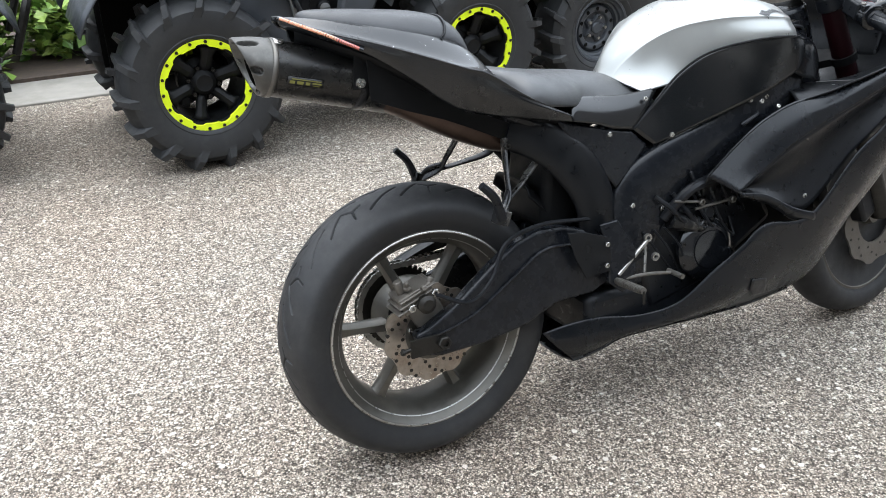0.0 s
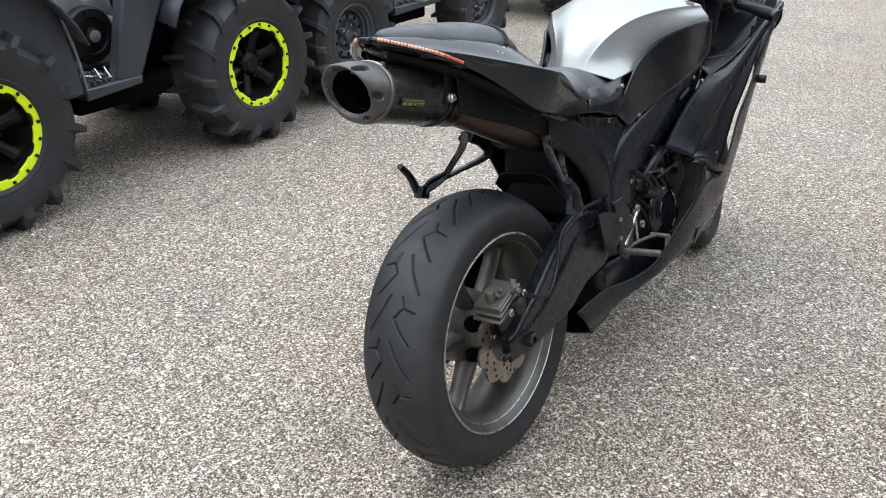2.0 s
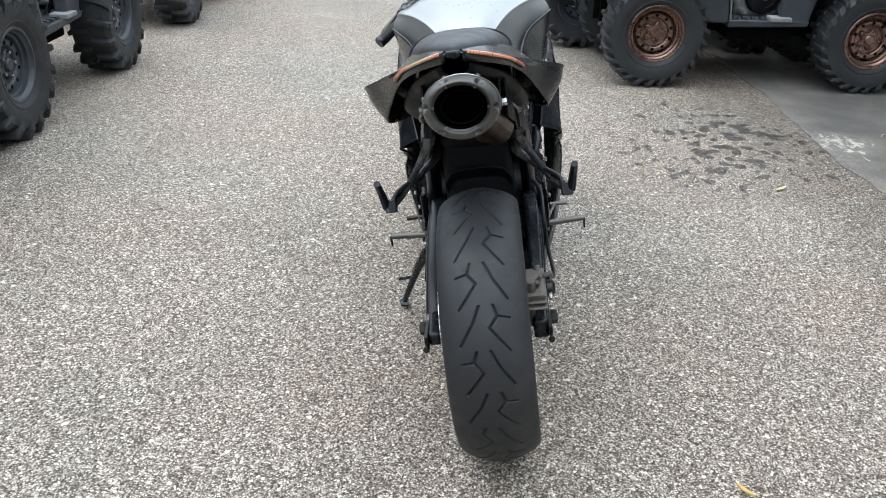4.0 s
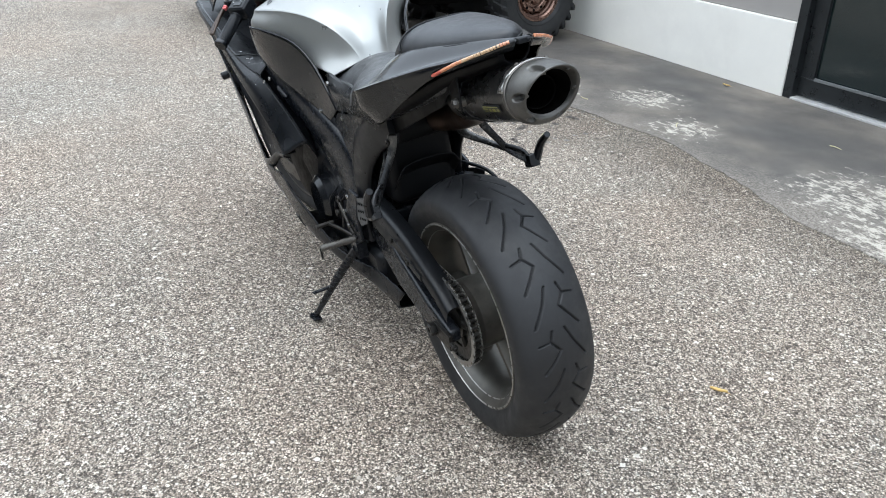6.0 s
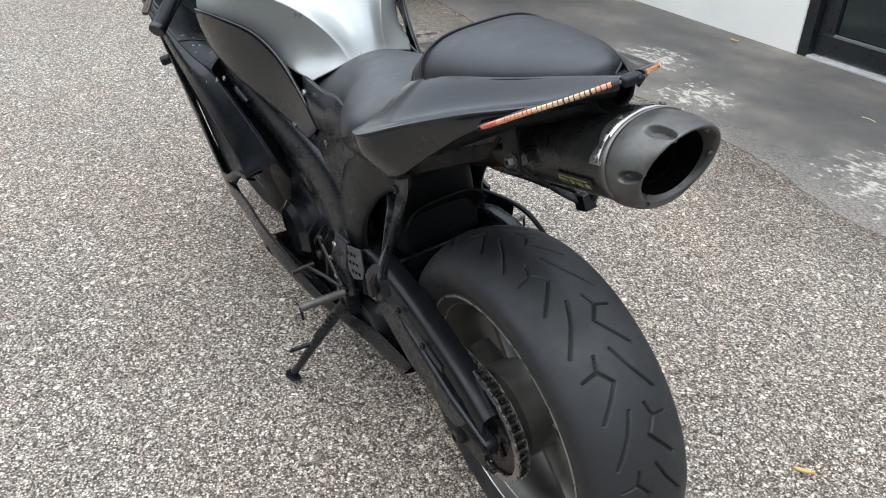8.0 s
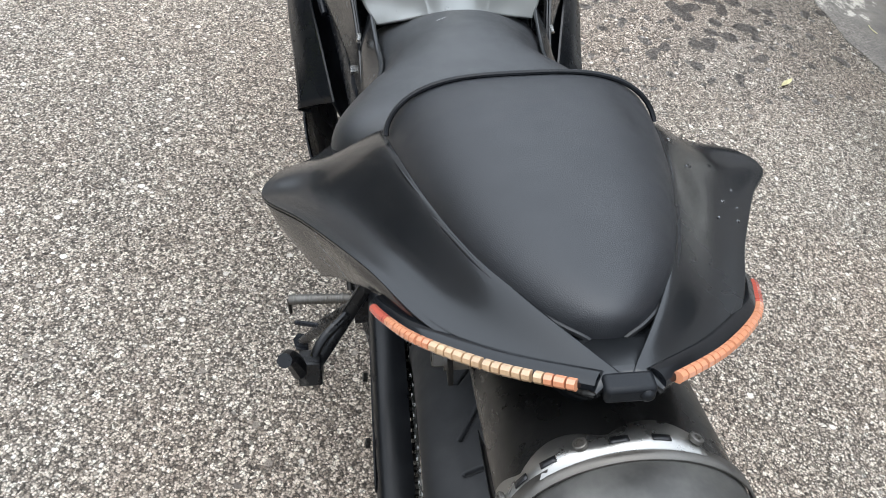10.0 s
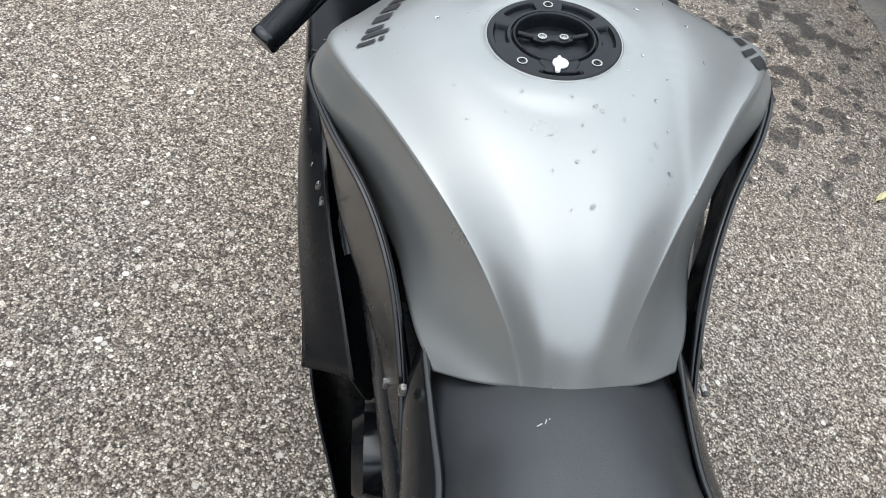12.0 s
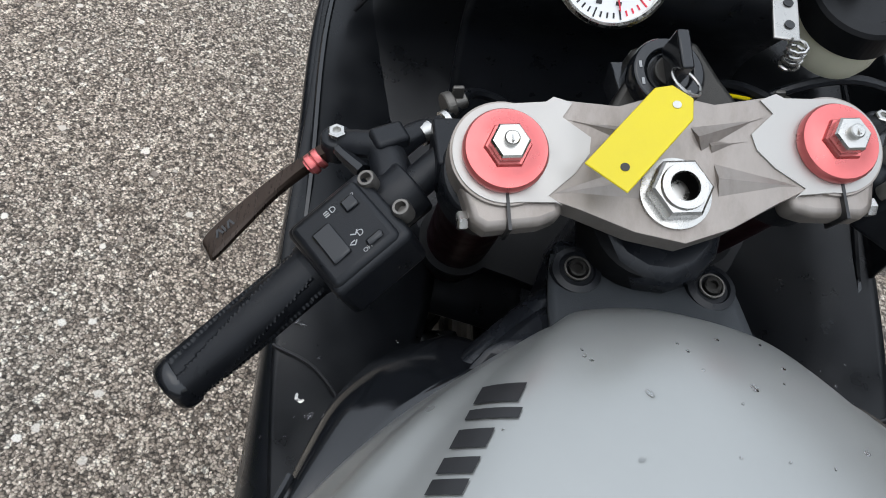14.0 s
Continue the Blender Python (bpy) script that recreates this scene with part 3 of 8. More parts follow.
def surroundings():
    """Unseen plain walls added to close the yard on its far sides, and an added roof edge."""
    for name, u0, u1, v0, v1, h in (("wall_yard_back", -16, 22, 13.0, 13.3, 5.0), ("wall_yard_end", -16.3, -16, -2, 13.3, 5.0), ("wall_yard_far", 22, 22.3, -2, 13.3, 5.0)):
        ob = link(name, prism([(u0, v0), (u1, v0), (u1, v1), (u0, v1)], 0, h, "xy"), GREY_WALL, smooth=0)
        ob.matrix_world = SITE
        tagged(ob, "unseen plain grey wall added at the far side of the yard", "wall", kind="structure")
    ob = link("eaves", prism([(-18, WALL_V - 0.3), (18, WALL_V - 0.3), (18, WALL_V + 0.15), (-18, WALL_V + 0.15)], 3.2, 3.3, "xy"), GREY_WALL, smooth=0)
    ob.matrix_world = SITE
    tagged(ob, "unseen plain roof edge added above the wall", "roof", kind="structure")


surroundings()


def fallen_leaf(at, turn, size, mat, curl, label):
    n = 9
    rows = []
    for i in range(n):
        f = i / (n - 1)
        w = size * 0.12 * math.sin(math.pi * min(1, f * 0.96 + 0.02)) ** 0.8
        rows.append([(size * (f - 0.5), w * g, 0.002 + curl * (g * g) * 0.6 + curl * (f - 0.4) ** 2) for g in (-1, -0.5, 0, 0.5, 1)])
    ob = link("fallen_leaf", joined(sheet(rows), tube([(-size * 0.5, 0, 0.003 + curl * 0.16), (-size * 0.68, size * 0.03, 0.002)], 0.0008, 0, 5)), mat, thick=0.0004)
    ob.matrix_world = pose(*at, 0, 0, turn)
    tagged(ob, label, "leaf", "fallen leaves on the ground")


fallen_leaf((0.076, 0.950, 0.002), 70, 0.045, DRY_LEAF, 0.012, "curled dry yellow-brown leaf on the asphalt")
fallen_leaf((2.165, 1.169, 0.002), -25, 0.075, PALE_LEAF, 0.010, "pale yellow leaf on the asphalt")
fallen_leaf((3.177, -0.047, 0.008), 40, 0.05, DRY_LEAF, 0.012, "dry brown leaf on the concrete apron")


def litter():
    """Twigs and scraps on the asphalt and the apron."""
    rng = random.Random(9)
    for u, v, z in ((1.33, 2.96, 0.0), (2.04, 2.58, 0.0), (1.0, 3.2, 0.0), (2.3, -0.75, 0.006), (2.9, -0.62, 0.006), (1.7, -1.2, 0.006), (3.3, -0.9, 0.006)):
        a = rng.uniform(0, 360)
        ob = link("twig", tube([(-0.03, 0, 0.003), (0, 0.006, 0.004), (0.035, -0.002, 0.003)], [0.002, 0.0012], 8, 6), BARK if z == 0 else PALE_LEAF)
        ob.matrix_world = site(u, v, z, a)
        tagged(ob, "short dry twig lying on the ground", "twig", "twigs on the ground")


litter()
# ---- parked quad bikes ----
LUGS = {}


def knobbly_wheel(owner, at, side, radius, width, rim_r, look_kind, lugs=18, lug=0.03, spin=0.0):
    """A wheel at the hub's outer side: tyre with lugs, rim and hub. side: +1 or -1, the way its outer face looks along the local y."""
    base = Matrix.Translation(at) @ Matrix.Diagonal((1, side, 1, 1))
    h, r0 = width / 2, rim_r
    body = radius - lug * 0.9
    prof = [(r0, h * 0.72), (r0 + 0.02, h * 0.86), (r0 + 0.032, h * 0.90), (r0 + 0.036, h * 0.885), ((r0 + body) / 2, h * 1.0), (body - 0.035, h * 0.96), (body - 0.008, h * 0.74), (body, h * 0.35), (body, -h * 0.35), (body - 0.008, -h * 0.74), (body - 0.035, -h * 0.96), ((r0 + body) / 2, -h), (r0 + 0.02, -h * 0.86), (r0, -h * 0.72), (r0 - 0.012, -h * 0.5), (r0 - 0.012, h * 0.5)]
    tyre = part("tyre", moved(lathe(prof, (0, 0, 0), (0, 1, 0), 72, closed=True), base), MUD_RUBBER, owner, "deep-lugged black off-road tyre" if lug > 0.02 else "black off-road tyre with shallow knobs")
    for s in (1, -1):
        # a bar that climbs from the side wall over the shoulder towards the crown, cupped at its outer end
        deep = lug > 0.02
        low = 0.066 if deep else 0.040
        sect = [(body - low, h * 0.99), (body - low * 0.6, h * 0.98), (body - 0.012, h * 0.80), (body - 0.002, h * 0.45), (body - 0.002, h * 0.05)]
        tops = [(body - low * 0.85, h * 1.00), (body - low * 0.30, h * (1.07 if deep else 1.02)), (body + lug * 0.70, h * 0.95), (body + lug, h * 0.5), (body + lug, h * 0.08)]
        wide = (0.026, 0.024, 0.018, 0.014, 0.013) if deep else (0.018, 0.018, 0.017, 0.016, 0.015)
        verts = []
        for i, ((r1, y1), (r2, y2)) in enumerate(zip(sect, tops)):
            sweep = 0.15 * (1 - i / 4) ** 1.5
            for r, y, half in ((r1, y1, wide[i]), (r2, y2, wide[i] * 0.62)):
                for e in (-1, 1):
                    t = sweep + e * half / radius
                    verts.append((r * math.cos(t), s * y, r * math.sin(t)))
        faces = []
        for i in range(4):
            o = 4 * i
            faces += [(o + 2, o + 3, o + 7, o + 6), (o, o + 2, o + 6, o + 4), (o + 1, o + 5, o + 7, o + 3)]
        faces += [(0, 1, 3, 2), (16, 18, 19, 17)]
        me = LUGS.get((radius, width, s, lug))
        if me is None:
            me = LUGS[(radius, width, s, lug)] = bpy.data.meshes.new("lug")
            b = mesh_of(verts, faces)
            bmesh.ops.recalc_face_normals(b, faces=b.faces)
            b.to_mesh(me)
            b.free()
            me.materials.append(MUD_RUBBER)
        for k in range(lugs):
            a = math.degrees(spin) + 360 * (k + (0.5 if s < 0 else 0.0)) / lugs
            ob = new("lug", me)
            ob.parent = tyre
            ob.matrix_basis = Matrix.Translation(at) @ pose(0, 0, 0, 0, a, 0)

    def around(k, count, r, phase=0.0):
        t = 2 * math.pi * k / count + phase
        return r * math.cos(t), r * math.sin(t)

    if look_kind == "ring":
        barrel = [(r0 + 0.004, h * 0.74), (r0 - 0.012, h * 0.70), (r0 - 0.022, h * 0.2), (r0 - 0.03, -h * 0.4), (r0 - 0.026, -h * 0.7), (r0 - 0.014, -h * 0.7), (r0 - 0.016, h * 0.2)]
        rim = part("rim", moved(lathe(barrel, (0, 0, 0), (0, 1, 0), 48, closed=True), base), RIM_BLACK, owner, "black cast rim with six spokes")
        outer, inner, n = r0 + 0.022, r0 - 0.014, 162
        ring_v = []
        for y in (h * 0.74, h * 0.74 + 0.012):
            for kind in (0, 1):
                for i in range(n):
                    t = 2 * math.pi * i / n
                    notch = 0.010 * max(0.0, math.sin(9 * t)) ** 0.4 if kind else 0.0
                    r = (inner + notch) if kind else outer
                    ring_v.append((r * math.cos(t), y, r * math.sin(t)))
        f = []
        for i in range(n):
            j = (i + 1) % n
            f += [(2 * n + i, 2 * n + j, 3 * n + j, 3 * n + i), (i, n + i, n + j, j), (i, j, 2 * n + j, 2 * n + i), (n + i, 3 * n + i, 3 * n + j, n + j)]
        ring = part("clamp_ring", moved(mesh_of(ring_v, f), base), LIME, owner, "bright lime-yellow clamp ring", bevel=0.002)
        for i in range(18):
            x, z = around(i, 18, outer - 0.015, 0.09)
            part("ring_bolt", moved(bolt((x, h * 0.74 + 0.012, z), (0, 1, 0), 0.0072, 0.005, 6, False), base), DARK_STEEL, ring)
        for i in range(6):  # broad forked spokes with a rib down the middle
            t = 2 * math.pi * i / 6 + 0.3
            web = []
            for r, half, y in ((0.045, 0.42, 0.30), (0.08, 0.30, 0.38), (0.115, 0.20, 0.44), (r0 - 0.035, 0.20, 0.52), (r0 - 0.014, 0.27, 0.56)):
                web.append([(r * math.cos(t + half * g), h * (y - 0.10 * abs(g)), r * math.sin(t + half * g)) for g in (-1, -0.55, 0.0, 0.55, 1)])
            part("spoke", moved(sheet(web), base), RIM_BLACK, rim, thick=0.010)
            x, z = around(i, 6, 0.064, 0.82)
            part("wheel_nut", moved(bolt((x, h * 0.30, z), (0, 1, 0), 0.009, 0.014, 6, False), base), DARK_STEEL, rim)
        part("brake_drum", moved(lathe([(0.095, -h * 0.5), (0.095, -h * 0.1), (0.06, h * 0.05), (0.001, h * 0.06)], (0, 0, 0), (0, 1, 0), 24), base), RIM_BLACK, owner)
        part("hub_cap", moved(lathe([(0.052, h * 0.1), (0.052, h * 0.36), (0.040, h * 0.46), (0.034, h * 0.50), (0.022, h * 0.47), (0.001, h * 0.47)], (0, 0, 0), (0, 1, 0), 24), base), RIM_BLACK, rim)
        return
    bronze = look_kind == "bronze"
    mat = BRONZE if bronze else ATV_BLACK
    # pressed steel dish: lip, stepped well, a raised disc and a sunken middle
    dish = [(0.002, h * 0.05), (r0 - 0.04, h * 0.05), (r0 + 0.004, h * 0.6), (r0 + 0.008, h * 0.76), (r0 + 0.003, h * 0.79), (r0 - 0.006, h * 0.77), (r0 - 0.010, h * 0.66), (r0 - 0.020, h * 0.60), (r0 - 0.023, h * 0.46), (r0 - 0.033, h * 0.42), (r0 - 0.036, h * 0.26), (r0 * 0.74, h * 0.20), (r0 * 0.71, h * 0.34), (r0 * 0.67, h * 0.39), (r0 * 0.56, h * 0.39), (r0 * 0.52, h * 0.35), (r0 * 0.49, h * 0.22), (r0 * 0.44, h * 0.20), (0.002, h * 0.20)]
    rim = part("rim", moved(lathe(dish, (0, 0, 0), (0, 1, 0), 56), base), mat, owner, "bronze-brown steel rim with a ring of holes" if bronze else "black steel rim with pressed rings", smooth=40)
    for i in range(10):
        x, z = around(i, 10, r0 * 0.615, 0.3)
        # near-black disc on the uncut dish paints the shade of a hole
        part("vent_hole", moved(lathe([(0.0105, h * 0.30), (0.0105, h * 0.396), (0.008, h * 0.397), (0.001, h * 0.397)], (x, 0, z), (0, 1, 0), 12), base), SOOT_SHADE, rim)
    hub = []
    for lift, grow in ((0.20, 1.08), (0.32, 1.0), (0.36, 0.90), (0.37, 0.55)):  # five raised lobes round the hub
        hub.append([(grow * r0 * (0.34 + 0.085 * math.cos(5 * t)) * math.cos(t), h * lift, grow * r0 * (0.34 + 0.085 * math.cos(5 * t)) * math.sin(t)) for t in np.linspace(0, 2 * math.pi, 60, endpoint=False)])
    part("hub", moved(sheet(hub, wrap=True, caps=True), base), mat, rim, smooth=40)
    part("hub_cap", moved(lathe([(r0 * 0.19, h * 0.34), (r0 * 0.19, h * 0.44), (r0 * 0.15, h * 0.50), (0.001, h * 0.51)], (0, 0, 0), (0, 1, 0), 20), base), mat, rim)
    for i in range(5):
        x, z = around(i, 5, r0 * 0.34)
        part("wheel_nut", moved(bolt((x, h * 0.35, z), (0, 1, 0), 0.009, 0.016, 6, False), base), mat if bronze else STEEL, rim)


def quad_bike(m, radius, rim_r, kind, base_len, label, spring=None, body=ATV_BLACK, accent=None, tyre_w=0.26, spin=0.0):
    """A quad bike on its wheels. Local x runs along it, the near wheels' outer faces lie at y = 0 and look to -y."""
    q = thing("quad_bike", m, label, "quad bike", "quad bikes parked round the yard")
    track = 1.12
    hubs = ((0.0, -1), (base_len, -1), (0.0, 1), (base_len, 1))
    for x, s in hubs:
        y = tyre_w / 2 if s < 0 else track - tyre_w / 2
        knobbly_wheel(q, (x, y, radius), s, radius, tyre_w, rim_r, kind, lugs=26 if kind == "bronze" else 15 if kind == "ring" else 18, lug=0.012 if kind == "bronze" else 0.03, spin=spin + x)
        part("axle", rod((x, y, radius), (x, track / 2, radius + 0.06), 0.022, sides=10), DARK_STEEL, q)
        arm = joined(tube([(x + 0.05, y + (0.06 if s < 0 else -0.06), radius - 0.02), (x + 0.12, track / 2 + s * 0.12, radius + 0.02)], 0.016, 0, 8), tube([(x - 0.08, y + (0.06 if s < 0 else -0.06), radius + 0.06), (x - 0.1, track / 2 + s * 0.12, radius + 0.12)], 0.016, 0, 8))
        part("suspension_arm", arm, DARK_STEEL, q)
        top, foot = Vector((x, track / 2 + s * 0.14, radius + 0.42)), Vector((x, y + (0.16 if s < 0 else -0.16), radius + 0.05))
        turns = [tuple(foot.lerp(top, 0.2 + 0.75 * i / 60) + Vector((0.04 * math.cos(i * 0.75), 0.04 * math.sin(i * 0.75), 0))) for i in range(61)]
        part("spring", joined(tube(turns, 0.008, 0, 6), rod(foot, top, 0.016, sides=10)), spring or DARK_STEEL, q)
    mid, z = base_len / 2, radius
    # the open bay: from its rear edge to the leg of the front panel, narrower on the ring-wheeled machine
    r1, f0, f1, lift = (mid - 0.19, mid - 0.05, mid + 0.07, 0.375) if kind == "ring" else (mid - 0.205, mid + 0.10, mid + 0.29, 0.372)
    lean = 0.15 if kind == "ring" else 0.05
    part("chassis", joined(block((mid, track / 2, z + 0.04), (base_len + 0.3, 0.30, 0.16)), block((mid, track / 2, z + 0.22), (base_len + 0.1, 0.30, 0.28))), RIM_BLACK, q, bevel=0.02)
    bay = (r1 + f0) / 2 + 0.06
    casing = [(bay - 0.17, z + 0.25), (bay - 0.14, z + 0.37), (bay - 0.02, z + 0.40), (bay + 0.06, z + 0.36), (bay + 0.17, z + 0.38), (bay + 0.20, z + 0.20), (bay + 0.14, z + 0.06), (bay - 0.12, z + 0.08)]
    part("engine", prism(casing, track / 2 - 0.26, track / 2 - 0.05), ENGINE, q, "pale cast engine casing", bevel=0.025, segments=3)
    cover = part("clutch_cover", lathe([(0.112, 0), (0.112, 0.03), (0.104, 0.042), (0.074, 0.048), (0.068, 0.040), (0.034, 0.040), (0.032, 0.054), (0.022, 0.060), (0.001, 0.060)], (bay + 0.03, track / 2 - 0.262, z + 0.215), (0, -1, 0), 36), RIM_BLACK, q, "round black clutch cover with a ribbed rim")
    part("hub_cap", lathe([(0.024, 0.056), (0.024, 0.064), (0.014, 0.067), (0.001, 0.067)], (bay + 0.03, track / 2 - 0.262, z + 0.215), (0, -1, 0), 20), ENGINE, cover)
    for k in range(8):
        t = 2 * math.pi * k / 8 + 0.2
        part("cover_rib", block((bay + 0.03 + 0.088 * math.cos(t), track / 2 - 0.309, z + 0.215 + 0.088 * math.sin(t)), (0.034, 0.010, 0.007), (0, -math.degrees(t), 0)), RIM_BLACK, cover, smooth=0)
    for dx, dz, r in ((-0.10, 0.12, 0.020), (0.13, 0.26, 0.016), (0.15, 0.14, 0.022), (-0.02, 0.065, 0.014)):
        part("bay_fitting", joined(rod((bay + dx, track / 2 - 0.25, z + dz), (bay + dx + 0.01, track / 2 - 0.33, z + dz), r), bolt((bay + dx + 0.01, track / 2 - 0.33, z + dz), (0, -1, 0), r * 0.6, 0.01)), ENGINE, q, bevel=0.003)
    for k, (x0, x1, rr) in enumerate(((0.17, 0.11, 0.007), (0.20, 0.16, 0.006))):
        part("hose", tube([(bay + x0, track / 2 - 0.28, z + 0.40), (bay + x0 * 1.15, track / 2 - 0.34, z + 0.22), (bay + x1, track / 2 - 0.32, z + 0.06)], rr, 14, 7), MATTE, q)
    if kind == "ring":
        # bright serrated pegs and a lever over the foot board
        for x, w in ((r1 + 0.075, 0.05), (r1 + 0.125, 0.035)):
            peg = part("foot_peg", joined(rod((x - w, 0.20, 0.452), (x + w * 0.5, 0.19, 0.436), 0.007), rod((x + w * 0.5, 0.15, 0.425), (x + w * 0.5, 0.19, 0.468), 0.006)), STEEL, q, "bright serrated metal foot peg")
            for i in range(5):
                part("tooth", block((x - w + i * w * 0.35, 0.198, 0.461 - 0.004 * i), (0.006, 0.012, 0.010)), STEEL, peg, smooth=0)
    # near-black skid plate; the pan under it is added to deepen the shade
    part("skid_plate", block((mid + 0.02, track / 2, lift - 0.045), (0.42, 0.74, 0.07)), SOOT_SHADE, q, bevel=0.012)
    part("belly_pan", block((mid, track / 2, z + 0.005), (base_len - 0.1, 0.40, 0.04)), SOOT_SHADE, q, bevel=0.006)
    for s, y0 in ((-1, 0.10), (1, track - 0.10)):
        e = 1 if s < 0 else -1
        # foot well: a lipped floor between a large rear panel and the leg of the front one
        outline = [(r1 - 0.01, lift), (f1 - 0.01, lift + 0.018), (f1 - 0.004, lift + 0.050), (r1 - 0.01, lift + 0.046)]
        floor = part("foot_board", prism(outline, y0, y0 + e * 0.26) if e > 0 else prism(outline, y0 + e * 0.26, y0), body, q, "worn black foot board with a raised lip", bevel=0.006)
        run = f0 - r1
        for i in range(5):
            part("tread_rib", block((r1 + run * (0.12 + 0.19 * i), y0 + e * 0.035, lift + 0.056), (run * 0.10, 0.035, 0.016)), body, floor, smooth=0)
        if kind != "ring":
            part("step_pad", block((f0 + 0.005, y0 + e * 0.03, lift + 0.058), (0.13, 0.10, 0.028)), STEP_GREY, floor, "worn grey step pad", bevel=0.006)
        rear = [(r1 - 0.30, lift + 0.02), (r1, lift + 0.02), (r1 - 0.03, 0.60), (r1 - 0.10, 0.86), (r1 - 0.46, 0.94), (r1 - 0.44, 0.78)]
        front = [(f0, lift + 0.03), (f1, lift + 0.03), (f1 + lean, 0.70), (f1 + lean + 0.20, 0.82), (f1 + lean + 0.20, 0.96), (f0 + lean * 0.7, 0.86), (f0 + lean * 0.5, 0.70)]
        for name, o in (("rear_side_panel", rear), ("front_side_panel", front)):
            lo, hi = sorted((y0 + e * 0.012, y0 + e * (0.34 if name[0] == "r" else 0.08)))
            part(name, prism(o, lo, hi), body, q, bevel=0.014)
        part("panel_edge", tube([(r1 + 0.004, y0 + e * 0.014, lift + 0.03), (r1 - 0.026, y0 + e * 0.014, 0.60), (r1 - 0.096, y0 + e * 0.014, 0.86)], 0.009, 20, 8, 0.6), STEP_GREY, q, "scuffed pale edge of the side panel")
        for x in (0.0, base_len):
            arch = []
            for i in range(15):
                a = radians(20 + 140 * i / 14)
                arch.append([(x + (radius + 0.11) * math.cos(a), y0 + e * w, radius + 0.09 + (radius + 0.10) * math.sin(a) + 0.012 * math.sin(w * 18)) for w in (-0.07, 0.0, 0.12, 0.36)])
            part("fender", sheet(arch), body, q, thick=0.008)
            # added near-black panel behind the wheel, to block light from the far side
            part("wheel_liner", block((x, y0 + e * 0.345, z + 0.22), (radius * 1.7, 0.02, 0.50)), SOOT_SHADE, q, bevel=0.006)
    part("body_tub", joined(block((mid, track / 2, 0.80), (base_len + 0.5, 0.40, 0.16)), block((mid, track / 2, 0.95), (0.8, 0.32, 0.16))), body, q, bevel=0.05, segments=3)
    part("front_rack", joined(*[rod((mid + s * (base_len / 2 + d), 0.18, 1.02), (mid + s * (base_len / 2 + d), track - 0.18, 1.02), 0.011) for s in (-1, 1) for d in (-0.2, 0.0, 0.2)]), DARK_STEEL, q)
    part("bumper", tube([(base_len + 0.42, 0.3, z + 0.1), (base_len + 0.52, 0.34, z + 0.35), (base_len + 0.52, track - 0.34, z + 0.35), (base_len + 0.42, track - 0.3, z + 0.1)], 0.018, 24, 8), DARK_STEEL, q)
    if accent:
        part("accent_panel", prism([(base_len + 0.02, 0.62), (base_len + 0.34, 0.50), (base_len + 0.36, 0.62), (base_len + 0.1, 0.80)], 0.02, 0.05), accent, q, "red plastic panel", bevel=0.01)
    return q


ROW_V = 3.44
quad_bike(site(0.757, ROW_V - 0.14), 0.365, 0.173, "ring", 1.285, "black quad bike with lime-yellow wheel rings and mud tyres", spring=LIME)
quad_bike(site(2.85, ROW_V - 0.05), 0.345, 0.165, "black", 1.38, "dark grey quad bike on black steel wheels", body=ATV_GREY, tyre_w=0.24, spin=0.2)
quad_bike(site(5.75, ROW_V - 0.05), 0.34, 0.165, "black", 1.35, "dark quad bike on black steel wheels beyond the others", tyre_w=0.24, spin=0.5)
quad_bike(site(-1.72, ROW_V + 0.1), 0.365, 0.165, "black", 1.40, "black quad bike on tall mud tyres with a dark rim", tyre_w=0.25, spin=0.35)
quad_bike(site(4.18, 0.15, 0, -90), 0.33, 0.168, "bronze", 1.35, "black quad bike with bronze steel wheels beside a white wall", tyre_w=0.24, spin=0.1)
quad_bike(site(5.28, 0.44, 0, -90), 0.33, 0.165, "black", 1.33, "black and red quad bike parked behind another", spring=RED_PLASTIC, accent=RED_PLASTIC, tyre_w=0.24, spin=0.6)
# ---- the motorcycle: x ahead, y to its left, z up, from the ground under its rear axle ----
LEAN, HEADING = 9.26, 26.3
BIKE = Matrix.Translation((-0.004, 1.520, 0.0)) @ Matrix.Rotation(radians(HEADING), 4, "Z") @ Matrix.Rotation(radians(-LEAN), 4, "X")
bike = thing("motorcycle", BIKE, "black sport motorcycle with silver tank leaning on its stand", "motorcycle")
HUB = Vector((0, 0, 0.3146))


def both(name, bm, material, parent=bike, label="", **kw):
    """The left part and its mirrored twin on the right."""
    other = mirrored(bm)
    return part(name, bm, material, parent, label, **kw), part(name, other, material, parent, label, **kw)


